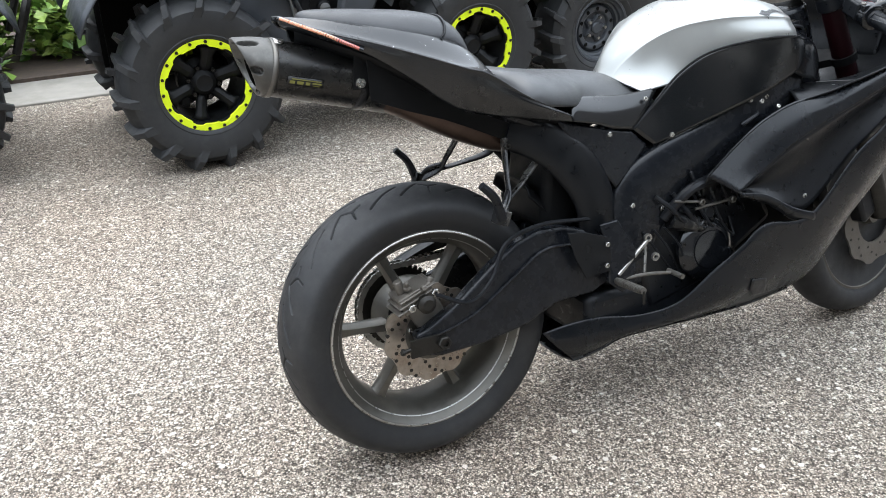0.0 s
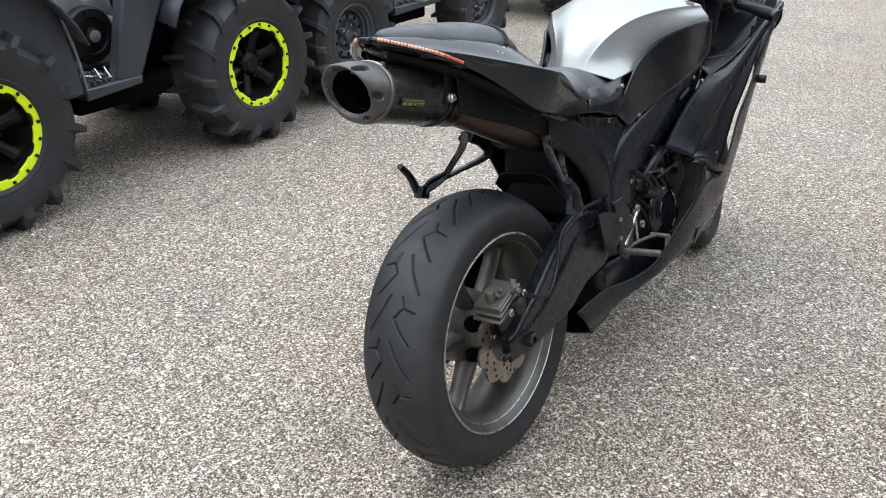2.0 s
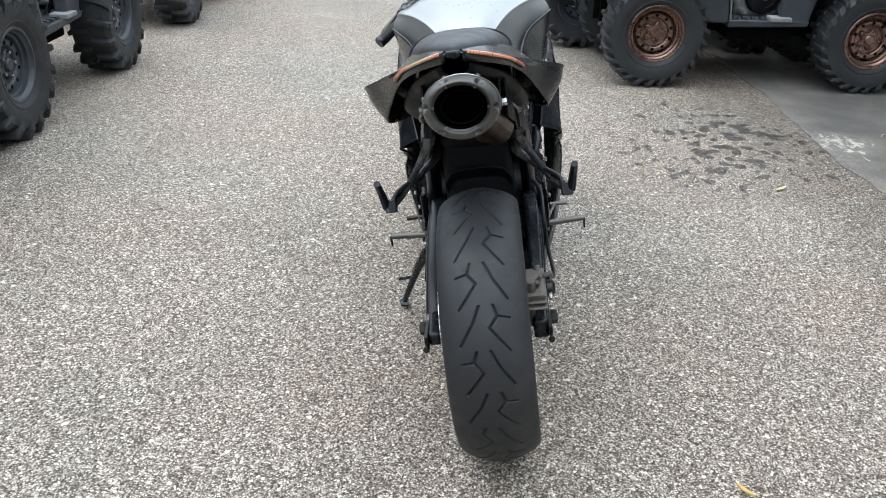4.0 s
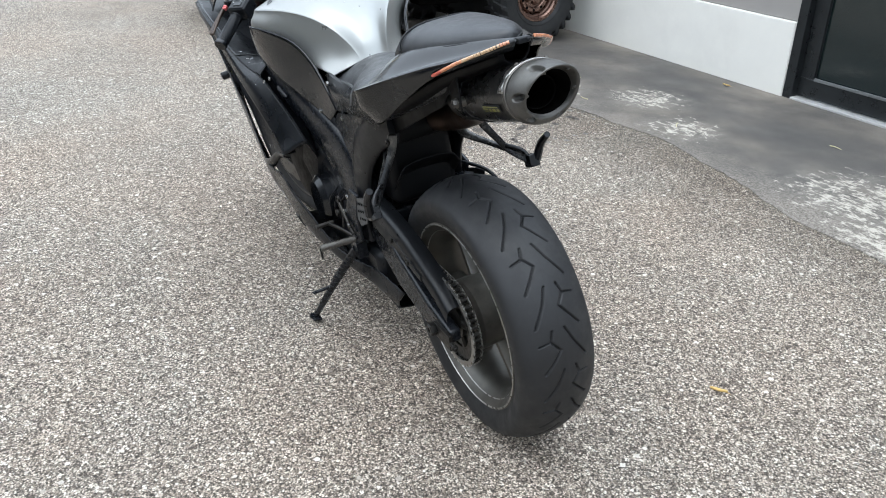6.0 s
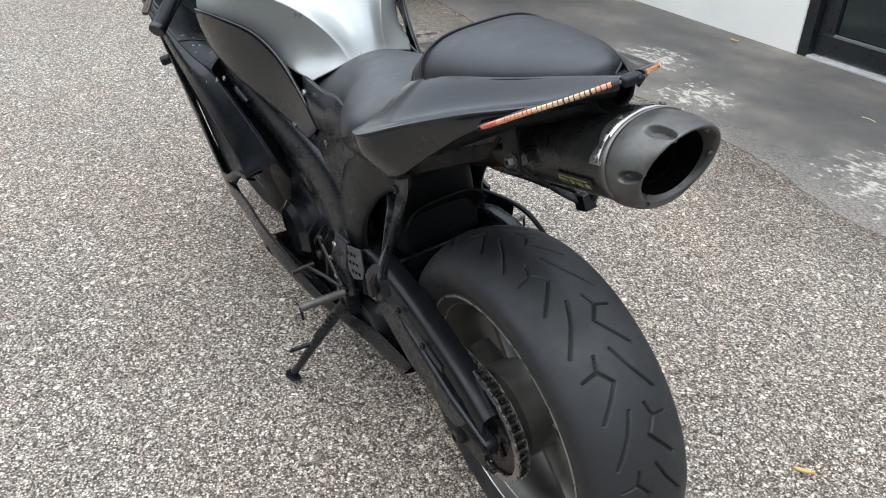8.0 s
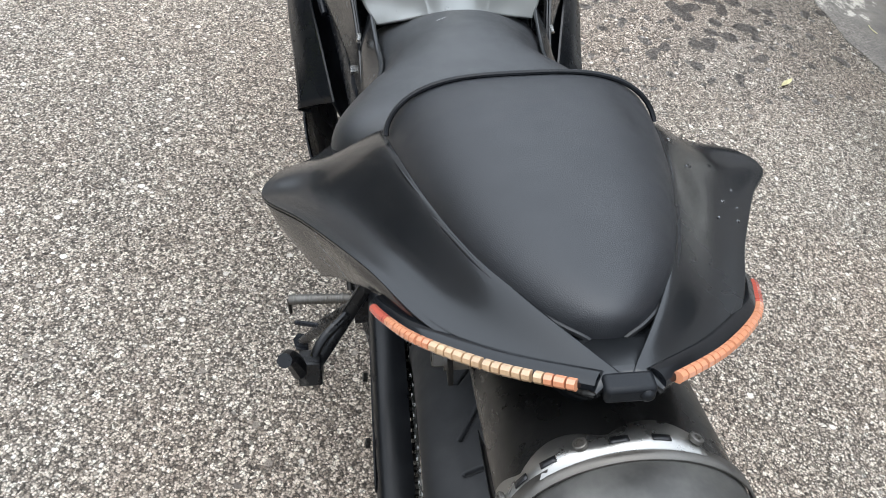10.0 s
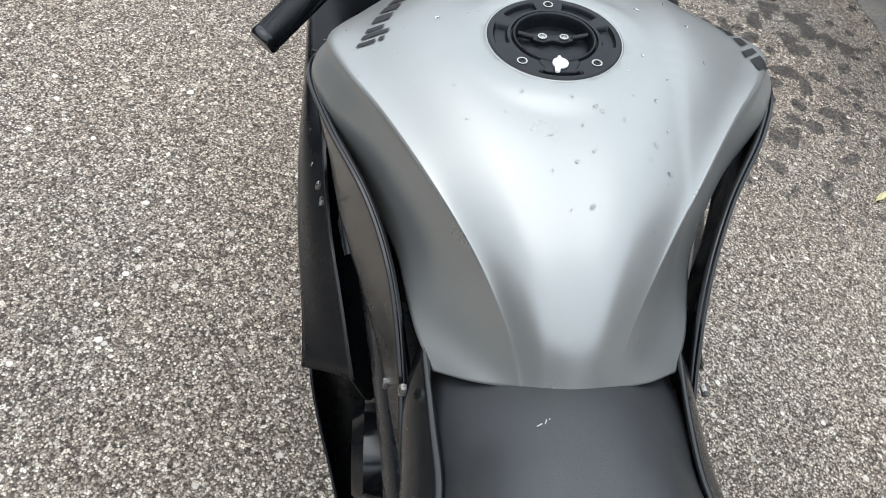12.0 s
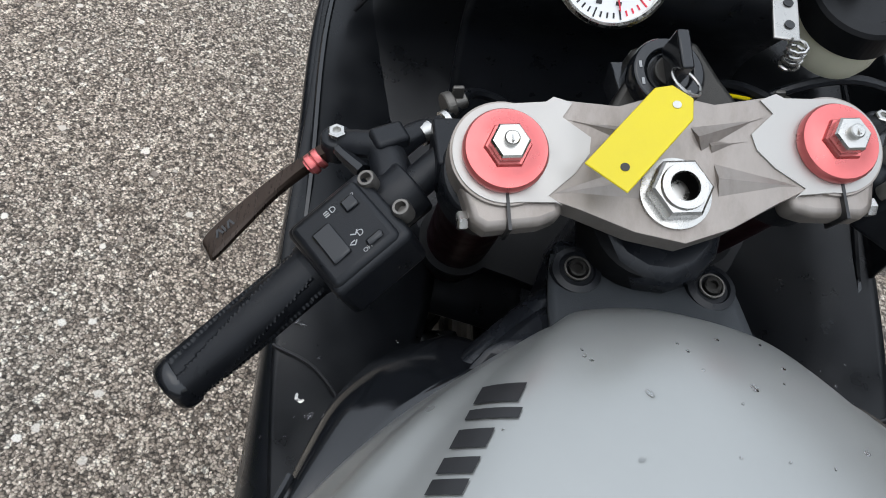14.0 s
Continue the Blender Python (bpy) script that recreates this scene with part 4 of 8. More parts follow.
def rear_tyre():
    n, m = 1900, 210
    prof = np.array([(0.2265, 0.0745), (0.229, 0.0785), (0.236, 0.0815), (0.250, 0.0875), (0.264, 0.0905), (0.275, 0.0895), (0.285, 0.0835), (0.294, 0.0720), (0.3025, 0.0555), (0.309, 0.0370), (0.3132, 0.0180), (0.3146, 0.0)])
    half = spline(prof, m // 2 + 1)
    full = np.concatenate([half, half[-2::-1] * (1, -1)])
    a = np.linspace(0, 2 * math.pi, n, endpoint=False)
    pitch = 2 * math.pi * 0.3146 / 11
    # grooves in the tread, as lines of (along, across): a forked bolt beside the middle, then a slash to the shoulder
    bolt_line = [(-0.022, 0.020), (0.000, 0.027), (0.023, 0.010), (0.046, 0.027), (0.072, 0.047)]
    prong = [(0.000, 0.027), (0.005, 0.050)]
    slash = [(0.068, 0.008), (0.102, 0.023), (0.146, 0.050)]
    lines = []
    for half_pitch, side in ((0.0, 1), (0.5, -1)):
        for shape in (bolt_line, prong, slash):
            lines.append([(s + half_pitch * pitch, side * y) for s, y in shape])
    s = (a * 0.3146)[:, None] % pitch
    depth = np.zeros((n, len(full)))
    y = np.broadcast_to(full[:, 1], depth.shape)
    for line in lines:
        for (s0, y0), (s1, y1) in zip(line, line[1:]):
            for wrap in (-pitch, 0, pitch, 2 * pitch):
                ds, dy = s1 - s0, y1 - y0
                t = np.clip(((s + wrap - s0) * ds + (y - y0) * dy) / (ds * ds + dy * dy), 0, 1)
                d = np.hypot(s + wrap - s0 - t * ds, y - y0 - t * dy)
                depth = np.maximum(depth, np.clip((0.0027 - d) / 0.0017, 0, 1))
    crown = full[:, 0] > 0.283
    r = full[:, 0][None, :] - 0.0062 * depth * crown[None, :]
    g = np.stack([r * np.cos(a)[:, None], np.broadcast_to(full[:, 1], r.shape), 0.3146 + r * np.sin(a)[:, None]], -1)
    g = np.concatenate([g, g[:1]])
    return sheet(g)


def wheel_spoke(angle, r0, r1, half, y=0.0, depth=0.022, fork=0.0):
    """A cast spoke with a raised rib, from the hub to the rim."""
    d, t = Vector((math.cos(angle), 0, math.sin(angle))), Vector((-math.sin(angle), 0, math.cos(angle)))
    rings = []
    for f, w, dp in ((0.0, 1.25, 1.25), (0.25, 0.9, 1.1), (0.7, 0.75, 0.95), (0.92, 1.0, 1.0), (1.0, 1.6, 1.15)):
        c = HUB + d * (r0 + (r1 - r0) * f) + Y * y
        hw, hd = half * w, depth * dp
        rings.append([c + t * a * hw + Y * b * hd for a, b in ((-1, -0.35), (-0.55, -1), (0.55, -1), (1, -0.35), (1, 0.35), (0.55, 1), (-0.55, 1), (-1, 0.35))])
    return sheet(rings, wrap=True, caps=True)


def wavy_disc(r_out, r_in, y, thick, petals, wave, hub):
    n = petals * 10
    verts = []
    for yy in (y - thick / 2, y + thick / 2):
        for r in (0, 1):
            for i in range(n):
                a = 2 * math.pi * i / n
                rad = r_in if r == 0 else r_out + wave * math.tanh(2.2 * math.sin(petals * a))
                verts.append((hub.x + rad * math.cos(a), yy, hub.z + rad * math.sin(a)))
    f = []
    for i in range(n):
        j = (i + 1) % n
        f += [(i, j, n + j, n + i), (2 * n + i, 3 * n + i, 3 * n + j, 2 * n + j), (n + i, n + j, 3 * n + j, 3 * n + i), (i, 2 * n + i, 2 * n + j, j)]
    return mesh_of(verts, f)


def rear_wheel():
    w = part("rear_wheel", lathe([(0.228, 0.0785), (0.2285, 0.074), (0.219, 0.070), (0.2135, 0.062), (0.2105, 0.050), (0.200, 0.040), (0.196, 0.0), (0.200, -0.040), (0.2105, -0.050), (0.2135, -0.062), (0.219, -0.070), (0.2285, -0.074), (0.228, -0.0785), (0.222, -0.0795), (0.2065, -0.066), (0.1985, -0.052), (0.190, -0.040), (0.186, 0.0), (0.190, 0.040), (0.1985, 0.052), (0.2065, 0.066), (0.222, 0.0795)], HUB, (0, 1, 0), 96, closed=True), RIM_GREY, bike, "dusty grey cast rear wheel with six spokes")
    for s in (-1, 1):
        part("rim_edge", lathe([(0.2215, s * 0.0790), (0.2225, s * 0.0806), (0.2245, s * 0.0808), (0.2262, s * 0.0796)], HUB, (0, 1, 0), 96, ends=False), RIM_EDGE, w, "worn bright rim edge")
        part("rim_step", lathe([(0.2050, s * 0.0652), (0.2056, s * 0.0664), (0.2070, s * 0.0672)], HUB, (0, 1, 0), 96, ends=False), RIM_EDGE, w)
    part("tyre", rear_tyre(), RUBBER, w, "worn black sport tyre with zigzag grooves", smooth=100)
    for k in range(6):
        part("spoke", wheel_spoke(radians(60 * k - 6), 0.045, 0.197, 0.016), RIM_GREY, w)
    hub = part("hub", lathe([(0.030, -0.085), (0.036, -0.08), (0.056, -0.062), (0.074, -0.030), (0.082, 0.0), (0.086, 0.035), (0.086, 0.065), (0.05, 0.085), (0.03, 0.095)], HUB, (0, 1, 0), 48), RIM_GREY, w)
    for k in range(6):
        a = radians(60 * k + 24)
        c, o = HUB + Vector((0.0700 * math.cos(a), -0.036, 0.0700 * math.sin(a))), Vector((math.cos(a), -0.75, math.sin(a)))
        # near-black disc on the hub, painted shade in place of an open hole
        part("hub_pocket", lathe([(0.0185, -0.006), (0.0190, 0.0075), (0.0175, 0.0085), (0.0004, 0.0085)], c, o, 24), SOOT_SHADE, hub)
    disc = part("brake_disc", wavy_disc(0.108, 0.062, -0.082, 0.005, 10, 0.004, HUB), DISC_STEEL, w, "rusty wavy brake disc with drilled holes")
    for k in range(40):
        a = 2 * math.pi * k / 40
        r = (0.073, 0.084, 0.095, 0.103)[k % 4] - (0.004 if k % 8 > 3 else 0)
        # dark plug paints the shade of a drilled hole; the disc is uncut
        part("disc_hole", lathe([(0.0042, -0.0005), (0.0042, 0.0052), (0.0004, 0.0052)], (r * math.cos(a), -0.0846, HUB.z + r * math.sin(a)), (0, 1, 0), 10), DARK_STEEL, disc)
    for k in range(5):
        a = 2 * math.pi * k / 5 + 0.3
        part("disc_bolt", bolt((0.052 * math.cos(a), -0.083, HUB.z + 0.052 * math.sin(a)), (0, -1, 0), 0.006, 0.006), STEEL, w)
    part("disc_carrier", lathe([(0.066, -0.084), (0.066, -0.078), (0.04, -0.075)], HUB, (0, 1, 0), 40), RIM_GREY, w)
    spr = wavy_disc(0.098, 0.066, 0.098, 0.006, 43, 0.004, HUB)
    sprocket = part("rear_sprocket", spr, DARK_STEEL, w, "black rear sprocket")
    part("sprocket_carrier", joined(*[wheel_spoke(2 * math.pi * k / 5 + 0.4, 0.03, 0.07, 0.013, 0.095, 0.006) for k in range(5)], lathe([(0.042, 0.085), (0.042, 0.10), (0.03, 0.105)], HUB, (0, 1, 0), 24)), DARK_STEEL, sprocket)


rear_wheel()


def chain():
    """Roller chain round the rear sprocket and forward to the engine: separate links."""
    y, r, r2, front = 0.098, 0.104, 0.036, Vector((0.475, 0, 0.385))
    path = []
    top_a, bot_a = radians(98), radians(-82)
    d = front - HUB
    tilt = math.atan2(d.z, d.x)
    for i in range(60):
        a = tilt + radians(90) + radians(180) * i / 59
        path.append((r * math.cos(a), HUB.z + r * math.sin(a)))
    for i in range(18):
        a = tilt - radians(90) + radians(180) * i / 17
        path.append((front.x + r2 * math.cos(a), front.z + r2 * math.sin(a)))
    path.append(path[0])
    pts = np.array(path)
    seg = np.r_[0, np.cumsum(np.hypot(*np.diff(pts, axis=0).T))]
    count = 2 * int(round(seg[-1] / 0.0159 / 2))
    at = np.linspace(0, seg[-1], count, endpoint=False)
    px, pz = np.interp(at, seg, pts[:, 0]), np.interp(at, seg, pts[:, 1])
    holder = part("drive_chain", joined(*[rod((px[i], y - 0.008, pz[i]), (px[i], y + 0.008, pz[i]), 0.0048, sides=8) for i in range(count)]), DARK_STEEL, bike, "grimy steel drive chain")
    shapes = []
    for wide in (0.0068, 0.0092):
        o = []
        for i in range(12):
            a = 2 * math.pi * i / 12
            o.append((0.0082 * math.cos(a) + (0.008 if math.cos(a) > 0.01 else -0.008 if math.cos(a) < -0.01 else 0), (0.0082 if abs(math.cos(a)) > 0.3 else 0.0062) * math.sin(a)))
        me = bpy.data.meshes.new("chain_link")
        b = joined(prism(o, -wide - 0.002, -wide), prism(o, wide, wide + 0.002))
        bmesh.ops.recalc_face_normals(b, faces=b.faces)
        b.to_mesh(me)
        b.free()
        me.materials.append(RIM_EDGE if wide > 0.008 else STEEL)
        shapes.append(me)
    for i in range(count):
        j = (i + 1) % count
        ob = new("chain_link", shapes[i % 2])
        ob.parent = holder
        ang = math.degrees(math.atan2(pz[j] - pz[i], px[j] - px[i]))
        ob.matrix_basis = pose((px[i] + px[j]) / 2, y, (pz[i] + pz[j]) / 2, 0, -ang, 0)


chain()


def swingarm():
    right = [(-0.055, 0.338), (-0.03, 0.345), (0.04, 0.383), (0.133, 0.455), (0.19, 0.492), (0.245, 0.508), (0.31, 0.506), (0.39, 0.478), (0.46, 0.445), (0.46, 0.36), (0.385, 0.33), (0.29, 0.33), (0.20, 0.296), (0.10, 0.280), (0.0, 0.276), (-0.05, 0.290)]
    ys = [(-0.06, -0.098), (0.08, -0.102), (0.2, -0.108), (0.46, -0.10)]
    part("swingarm", plate(right, ys, 0.034), FRAME_BLACK, bike, "black braced swingarm", bevel=0.008, segments=3)
    left = [(-0.06, 0.30), (-0.06, 0.332), (0.05, 0.352), (0.2, 0.40), (0.33, 0.448), (0.46, 0.455), (0.46, 0.36), (0.36, 0.345), (0.22, 0.305), (0.08, 0.282)]
    part("swingarm", plate(left, [(-0.06, 0.142), (0.1, 0.142), (0.3, 0.138), (0.46, 0.12)], 0.030), FRAME_BLACK, bike, bevel=0.008, segments=3)
    part("swingarm_pivot", joined(rod((0.44, -0.12, 0.405), (0.44, 0.12, 0.405), 0.045), block((0.38, 0, 0.41), (0.1, 0.22, 0.09))), FRAME_BLACK, bike, bevel=0.006)
    # the long welded seam and the stiffening brace on the outer face
    part("arm_seam", tube([(-0.02, -0.133, 0.325), (0.08, -0.137, 0.355), (0.18, -0.142, 0.42), (0.26, -0.142, 0.465), (0.36, -0.137, 0.455)], 0.0035, 24, 6), FRAME_BLACK, bike)
    for y, s in ((-0.150, -1), (0.160, 1)):
        part("axle_nut", joined(bolt((0.0, y + 0.012 * s * -1, 0.3146), (0, s, 0), 0.016, 0.018), rod((0, y * 0.6, 0.3146), (0, y, 0.3146), 0.010)), DARK_STEEL, bike)
    for s, y in ((-1, -0.136), (1, 0.146)):
        part("chain_adjuster", joined(block((-0.035, y, 0.312), (0.075, 0.008, 0.040)), rod((-0.072, y, 0.312), (-0.095, y, 0.309), 0.005), bolt((-0.085, y, 0.3105), (-1, 0, 0.1), 0.008, 0.008)), DARK_STEEL, bike, bevel=0.002)
    part("caliper_bracket", plate([(-0.015, 0.30), (0.03, 0.32), (0.03, 0.36), (-0.005, 0.44), (-0.075, 0.43), (-0.06, 0.38)], [(-0.1, -0.092), (0.1, -0.092)], 0.014), CAST, bike, bevel=0.004)
    body = [block((-0.042, -0.098, 0.416), (0.078, 0.062, 0.040), (0, -20, 0))]
    for k in range(3):
        body.append(block((-0.050 + 0.004 * k, -0.098, 0.404 + 0.013 * k), (0.086, 0.070, 0.005), (0, -20, 0)))
    body += [rod((-0.060, -0.1, 0.40), (-0.075, -0.1, 0.455), 0.010), rod((-0.02, -0.118, 0.425), (-0.005, -0.118, 0.455), 0.007), rod((-0.030, -0.128, 0.440), (-0.034, -0.150, 0.446), 0.006), lathe([(0.009, 0), (0.009, 0.008), (0.005, 0.010), (0.005, 0.022), (0.003, 0.023)], (-0.058, -0.112, 0.438), (-0.2, -0.5, 0.8), 12)]
    cal = part("brake_caliper", joined(*body), CALIPER, bike, "dusty cast rear brake caliper", bevel=0.004)
    for x, z in ((-0.062, 0.405), (-0.008, 0.428)):
        part("caliper_bolt", bolt((x, -0.137, z), (0, -1, 0), 0.009, 0.009), STEEL, cal)
    part("caliper_piston", lathe([(0.02, 0), (0.02, 0.012), (0.012, 0.018), (0.001, 0.018)], (-0.03, -0.136, 0.408), (0, -1, 0), 20), DARK_STEEL, cal)
    part("brake_hose", tube([(-0.01, -0.142, 0.425), (0.06, -0.158, 0.395), (0.12, -0.152, 0.43), (0.16, -0.148, 0.50), (0.24, -0.15, 0.525), (0.34, -0.142, 0.515), (0.42, -0.13, 0.50)], 0.0048, 48, 8), MATTE, bike, "black rubber brake hose")
    part("chain_guard", joined(patch([[(x, 0.142, z - 0.030), (x, 0.136, z - 0.006), (x, 0.118, z), (x, 0.096, z - 0.004)] for x, z in ((0.40, 0.492), (0.30, 0.492), (0.18, 0.476), (0.08, 0.448), (0.0, 0.418), (-0.055, 0.388))], 30, 10), plate([(0.34, 0.425), (0.34, 0.47), (0.2, 0.452), (0.06, 0.420), (0.06, 0.405), (0.2, 0.425)], [(-0.1, 0.146), (0.5, 0.140)], 0.003)), INNER_BLACK, bike, "black chain guard with two bolts", bevel=0.001)
    for x, z in ((0.20, 0.452), (0.115, 0.430)):
        part("guard_bolt", bolt((x, 0.147, z), (0, 1, 0.2), 0.007, 0.006), DARK_STEEL, bike)


swingarm()


def swell(x, y):
    """The right flank of the tank stands out a little further than the left."""
    return y * (1 + 0.075 * math.exp(-(((x - 0.83) / 0.13) ** 2))) if y < 0 else y


def tank():
    half = [
        [(0.503, 0, 0.800), (0.506, 0.020, 0.798), (0.512, 0.038, 0.794), (0.528, 0.075, 0.780), (0.549, 0.106, 0.764)],
        [(0.530, 0, 0.840), (0.532, 0.025, 0.839), (0.543, 0.050, 0.829), (0.562, 0.080, 0.798), (0.583, 0.120, 0.772)],
        [(0.580, 0, 0.885), (0.581, 0.038, 0.883), (0.588, 0.077, 0.868), (0.610, 0.100, 0.828), (0.630, 0.131, 0.778)],
        [(0.645, 0, 0.920), (0.645, 0.056, 0.917), (0.645, 0.114, 0.897), (0.655, 0.127, 0.845), (0.673, 0.141, 0.785)],
        [(0.715, 0, 0.943), (0.715, 0.080, 0.938), (0.715, 0.154, 0.909), (0.722, 0.166, 0.855), (0.745, 0.170, 0.795)],
        [(0.775, 0, 0.950), (0.775, 0.105, 0.942), (0.775, 0.188, 0.910), (0.780, 0.206, 0.862), (0.795, 0.198, 0.805)],
        [(0.835, 0, 0.948), (0.835, 0.112, 0.938), (0.835, 0.206, 0.904), (0.838, 0.222, 0.865), (0.842, 0.210, 0.812)],
        [(0.900, 0, 0.938), (0.899, 0.100, 0.927), (0.893, 0.177, 0.894), (0.893, 0.197, 0.860), (0.893, 0.193, 0.815)],
        [(0.960, 0, 0.923), (0.955, 0.082, 0.913), (0.943, 0.137, 0.890), (0.943, 0.157, 0.856), (0.943, 0.160, 0.815)],
        [(1.005, 0, 0.902), (1.000, 0.058, 0.896), (0.985, 0.096, 0.879), (0.984, 0.112, 0.850), (0.982, 0.116, 0.805)],
        [(1.030, 0, 0.874), (1.026, 0.046, 0.869), (1.012, 0.074, 0.858), (1.010, 0.088, 0.836), (1.006, 0.094, 0.795)],
    ]
    tight = []
    for r in half:  # two close columns beside the edge of the top facet keep it crisp, softer towards the front
        near = float(np.interp(r[0][0], [0.70, 0.92], [0.16, 0.34]))
        v = [Vector(p) for p in r]
        e = v[2].lerp((v[1] + v[3]) / 2, near * 0.35)
        tight.append([tuple(q) for q in (v[0], v[1], e.lerp(v[1], near), e, e.lerp(v[3], near), v[3], v[4])])
    rows = [[(x, -y, z) for x, y, z in r[:0:-1]] + r for r in tight]
    skin = patch(rows, 150, 160)
    hole = Vector((0.777, 0.002))
    for v in skin.verts:
        v.co.y = swell(v.co.x, v.co.y) if v.co.y < -0.10 else v.co.y
    for v in skin.verts:  # a level boss under the filler, with a soft shoulder round it
        f = min(1.0, max(0.0, (0.094 - (v.co.xy - hole).length) / 0.030))
        if v.co.z > 0.85 and f > 0:
            v.co.z += (0.9468 + 0.03 * (v.co.x - hole.x) - v.co.z) * f * f * (3 - 2 * f)
    bmesh.ops.delete(skin, geom=[f for f in skin.faces if any((v.co.xy - hole).length < 0.0560 for v in f.verts) and f.calc_center_median().z > 0.85], context="FACES")
    for v in skin.verts:  # the filler's opening is round
        gap = v.co.xy - hole
        if v.is_boundary and gap.length < 0.07:
            v.co.xy = hole + gap.normalized() * 0.0565
    t = part("fuel_tank", skin, SILVER, bike, "bare silver fuel tank with water drops", smooth=60, thick=0.004)
    c, up = Vector((0.777, 0.002, 0.9462)), Vector((-0.03, 0.0, 1)).normalized()
    q = up.to_track_quat("Z", "Y").to_matrix()
    turn = math.atan2((q.inverted() @ X).y, (q.inverted() @ X).x)
    on = Matrix.Translation(c) @ q.to_4x4() @ Matrix.Rotation(turn, 4, "Z")

    def on_cap(r, a, h):
        return c + q @ Vector((r * math.cos(a + turn), r * math.sin(a + turn), h))

    def sector(a0, wide, r0, r1, lo, hi, steps=8):
        """A raised piece of a ring."""
        v, f, m = [], [], steps + 1
        for h in (lo, hi):
            for r in (r0, r1):
                v += [on_cap(r, a0 + wide * k, h) for k in np.linspace(-1, 1, m)]
        for i in range(steps):
            f += [(2 * m + i, 2 * m + i + 1, 3 * m + i + 1, 3 * m + i), (i, i + 1, 2 * m + i + 1, 2 * m + i), (m + i, 3 * m + i, 3 * m + i + 1, m + i + 1)]
        return mesh_of(v, f + [(0, 2 * m, 3 * m, m), (m - 1, 2 * m - 1, 4 * m - 1, 3 * m - 1)])

    def pocket(r, a):
        """How deep the ring is sunk at a place, 0 to 1: five pockets between the bolt pads."""
        deep = 0.0
        for mid, half, r0, r1 in ((0.60, 0.34, 0.0455, 0.0575), (-0.60, 0.34, 0.0455, 0.0575), (1.52, 0.30, 0.0450, 0.0585), (-1.52, 0.30, 0.0450, 0.0585), (math.pi, 0.36, 0.0545, 0.0590)):
            off = abs((a - mid + math.pi) % (2 * math.pi) - math.pi)
            side = min((half - off) * r, r - r0, r1 - r)
            deep = max(deep, min(1.0, max(0.0, side / 0.0016)))
        return deep

    rings = []
    for r, h in [(0.0640, -0.010), (0.0643, 0.0008)] + [(float(q2), 0.0018) for q2 in np.linspace(0.0630, 0.0420, 30)] + [(0.0415, -0.0010), (0.0406, -0.0012), (0.0400, 0.0020), (0.0392, 0.0030), (0.0378, 0.0028), (0.0368, 0.0016), (0.0362, -0.0040), (0.0356, -0.0105), (0.0010, -0.0105)]:
        rings.append([on_cap(r, a, h - (0.0042 * pocket(r, a) if 0.0419 < r < 0.0631 else 0.0)) for a in np.linspace(0, 2 * math.pi, 240, endpoint=False)])
    cap = part("filler_cap", sheet(rings, wrap=True), MATTE, t, "black quick-release filler cap ring with sunken pockets", smooth=50)
    part("cap_rim", lathe([(0.0700, -0.0040), (0.0672, 0.0002), (0.0655, 0.0010), (0.0640, 0.0006)], c, up, 80, ends=False), SILVER, cap, "bright rim round the cap")
    for a in (0.0, 2.42, -2.42):
        part("cap_bolt", bolt(on_cap(0.0525, a, 0.0016), up, 0.0030, 0.0014), DARK_STEEL, cap)
        part("bolt_ring", lathe([(0.0050, 0.0), (0.0050, 0.0010), (0.0037, 0.0010), (0.0037, 0.0)], on_cap(0.0525, a, 0.0016), up, 20, closed=True), STEEL, cap, "thin bright ring round a bolt")
    # lever bridge in the cup: a waisted plate between two stub arms
    bridge = [(0.012, -0.020), (0.013, -0.010), (0.009, 0.0), (0.013, 0.010), (0.012, 0.020), (0.002, 0.020), (-0.002, 0.010), (0.002, 0.0), (-0.002, -0.010), (0.002, -0.020)]
    part("cap_bridge", moved(prism(bridge, -0.0090, -0.0030, "xy"), on), MATTE, cap, bevel=0.0012)
    for e in (-1, 1):
        part("cap_arm", moved(tube([(0.007, e * 0.019, -0.0045), (0.009, e * 0.034, -0.0020)], [0.0030, 0.0026], 6, 10), on), MATTE, cap)
    part("cap_dish", moved(lathe([(0.0345, -0.0100), (0.0330, -0.0080), (0.0300, -0.0076), (0.0010, -0.0076)], (-0.004, 0, 0), (0, 0, 1), 48), on @ Matrix.Diagonal((0.86, 1, 1, 1))), MATTE, cap)
    for y in (-0.0105, 0.0105):
        part("cap_screw", lathe([(0.0044, 0), (0.0044, 0.0018), (0.0030, 0.0018), (0.0026, 0.0004), (0.001, 0.0004)], on @ Vector((0.005, y, -0.0030)), up, 20), STEEL, cap)
    part("cap_tongue", moved(prism([(-0.034, -0.017), (-0.0405, -0.0195), (-0.0480, -0.0150), (-0.0525, -0.0170), (-0.0545, -0.0120), (-0.0545, 0.0120), (-0.0525, 0.0170), (-0.0480, 0.0150), (-0.0405, 0.0195), (-0.034, 0.017)], -0.004, 0.0024, "xy"), on), MATTE, cap, bevel=0.0010)
    latch = joined(lathe([(0.0074, 0.0026), (0.0074, 0.0040), (0.0066, 0.0046), (0.0030, 0.0046), (0.0028, 0.0036), (0.0006, 0.0036)], (-0.043, 0, 0), (0, 0, 1), 28), prism([(-0.036, -0.0016), (-0.033, -0.0014), (-0.033, 0.0014), (-0.036, 0.0016)], 0.0026, 0.0042, "xy"), prism([(-0.0485, 0.0010), (-0.0560, 0.0020), (-0.0565, 0.0046), (-0.0555, 0.0062), (-0.0470, 0.0058)], 0.0026, 0.0042, "xy"))
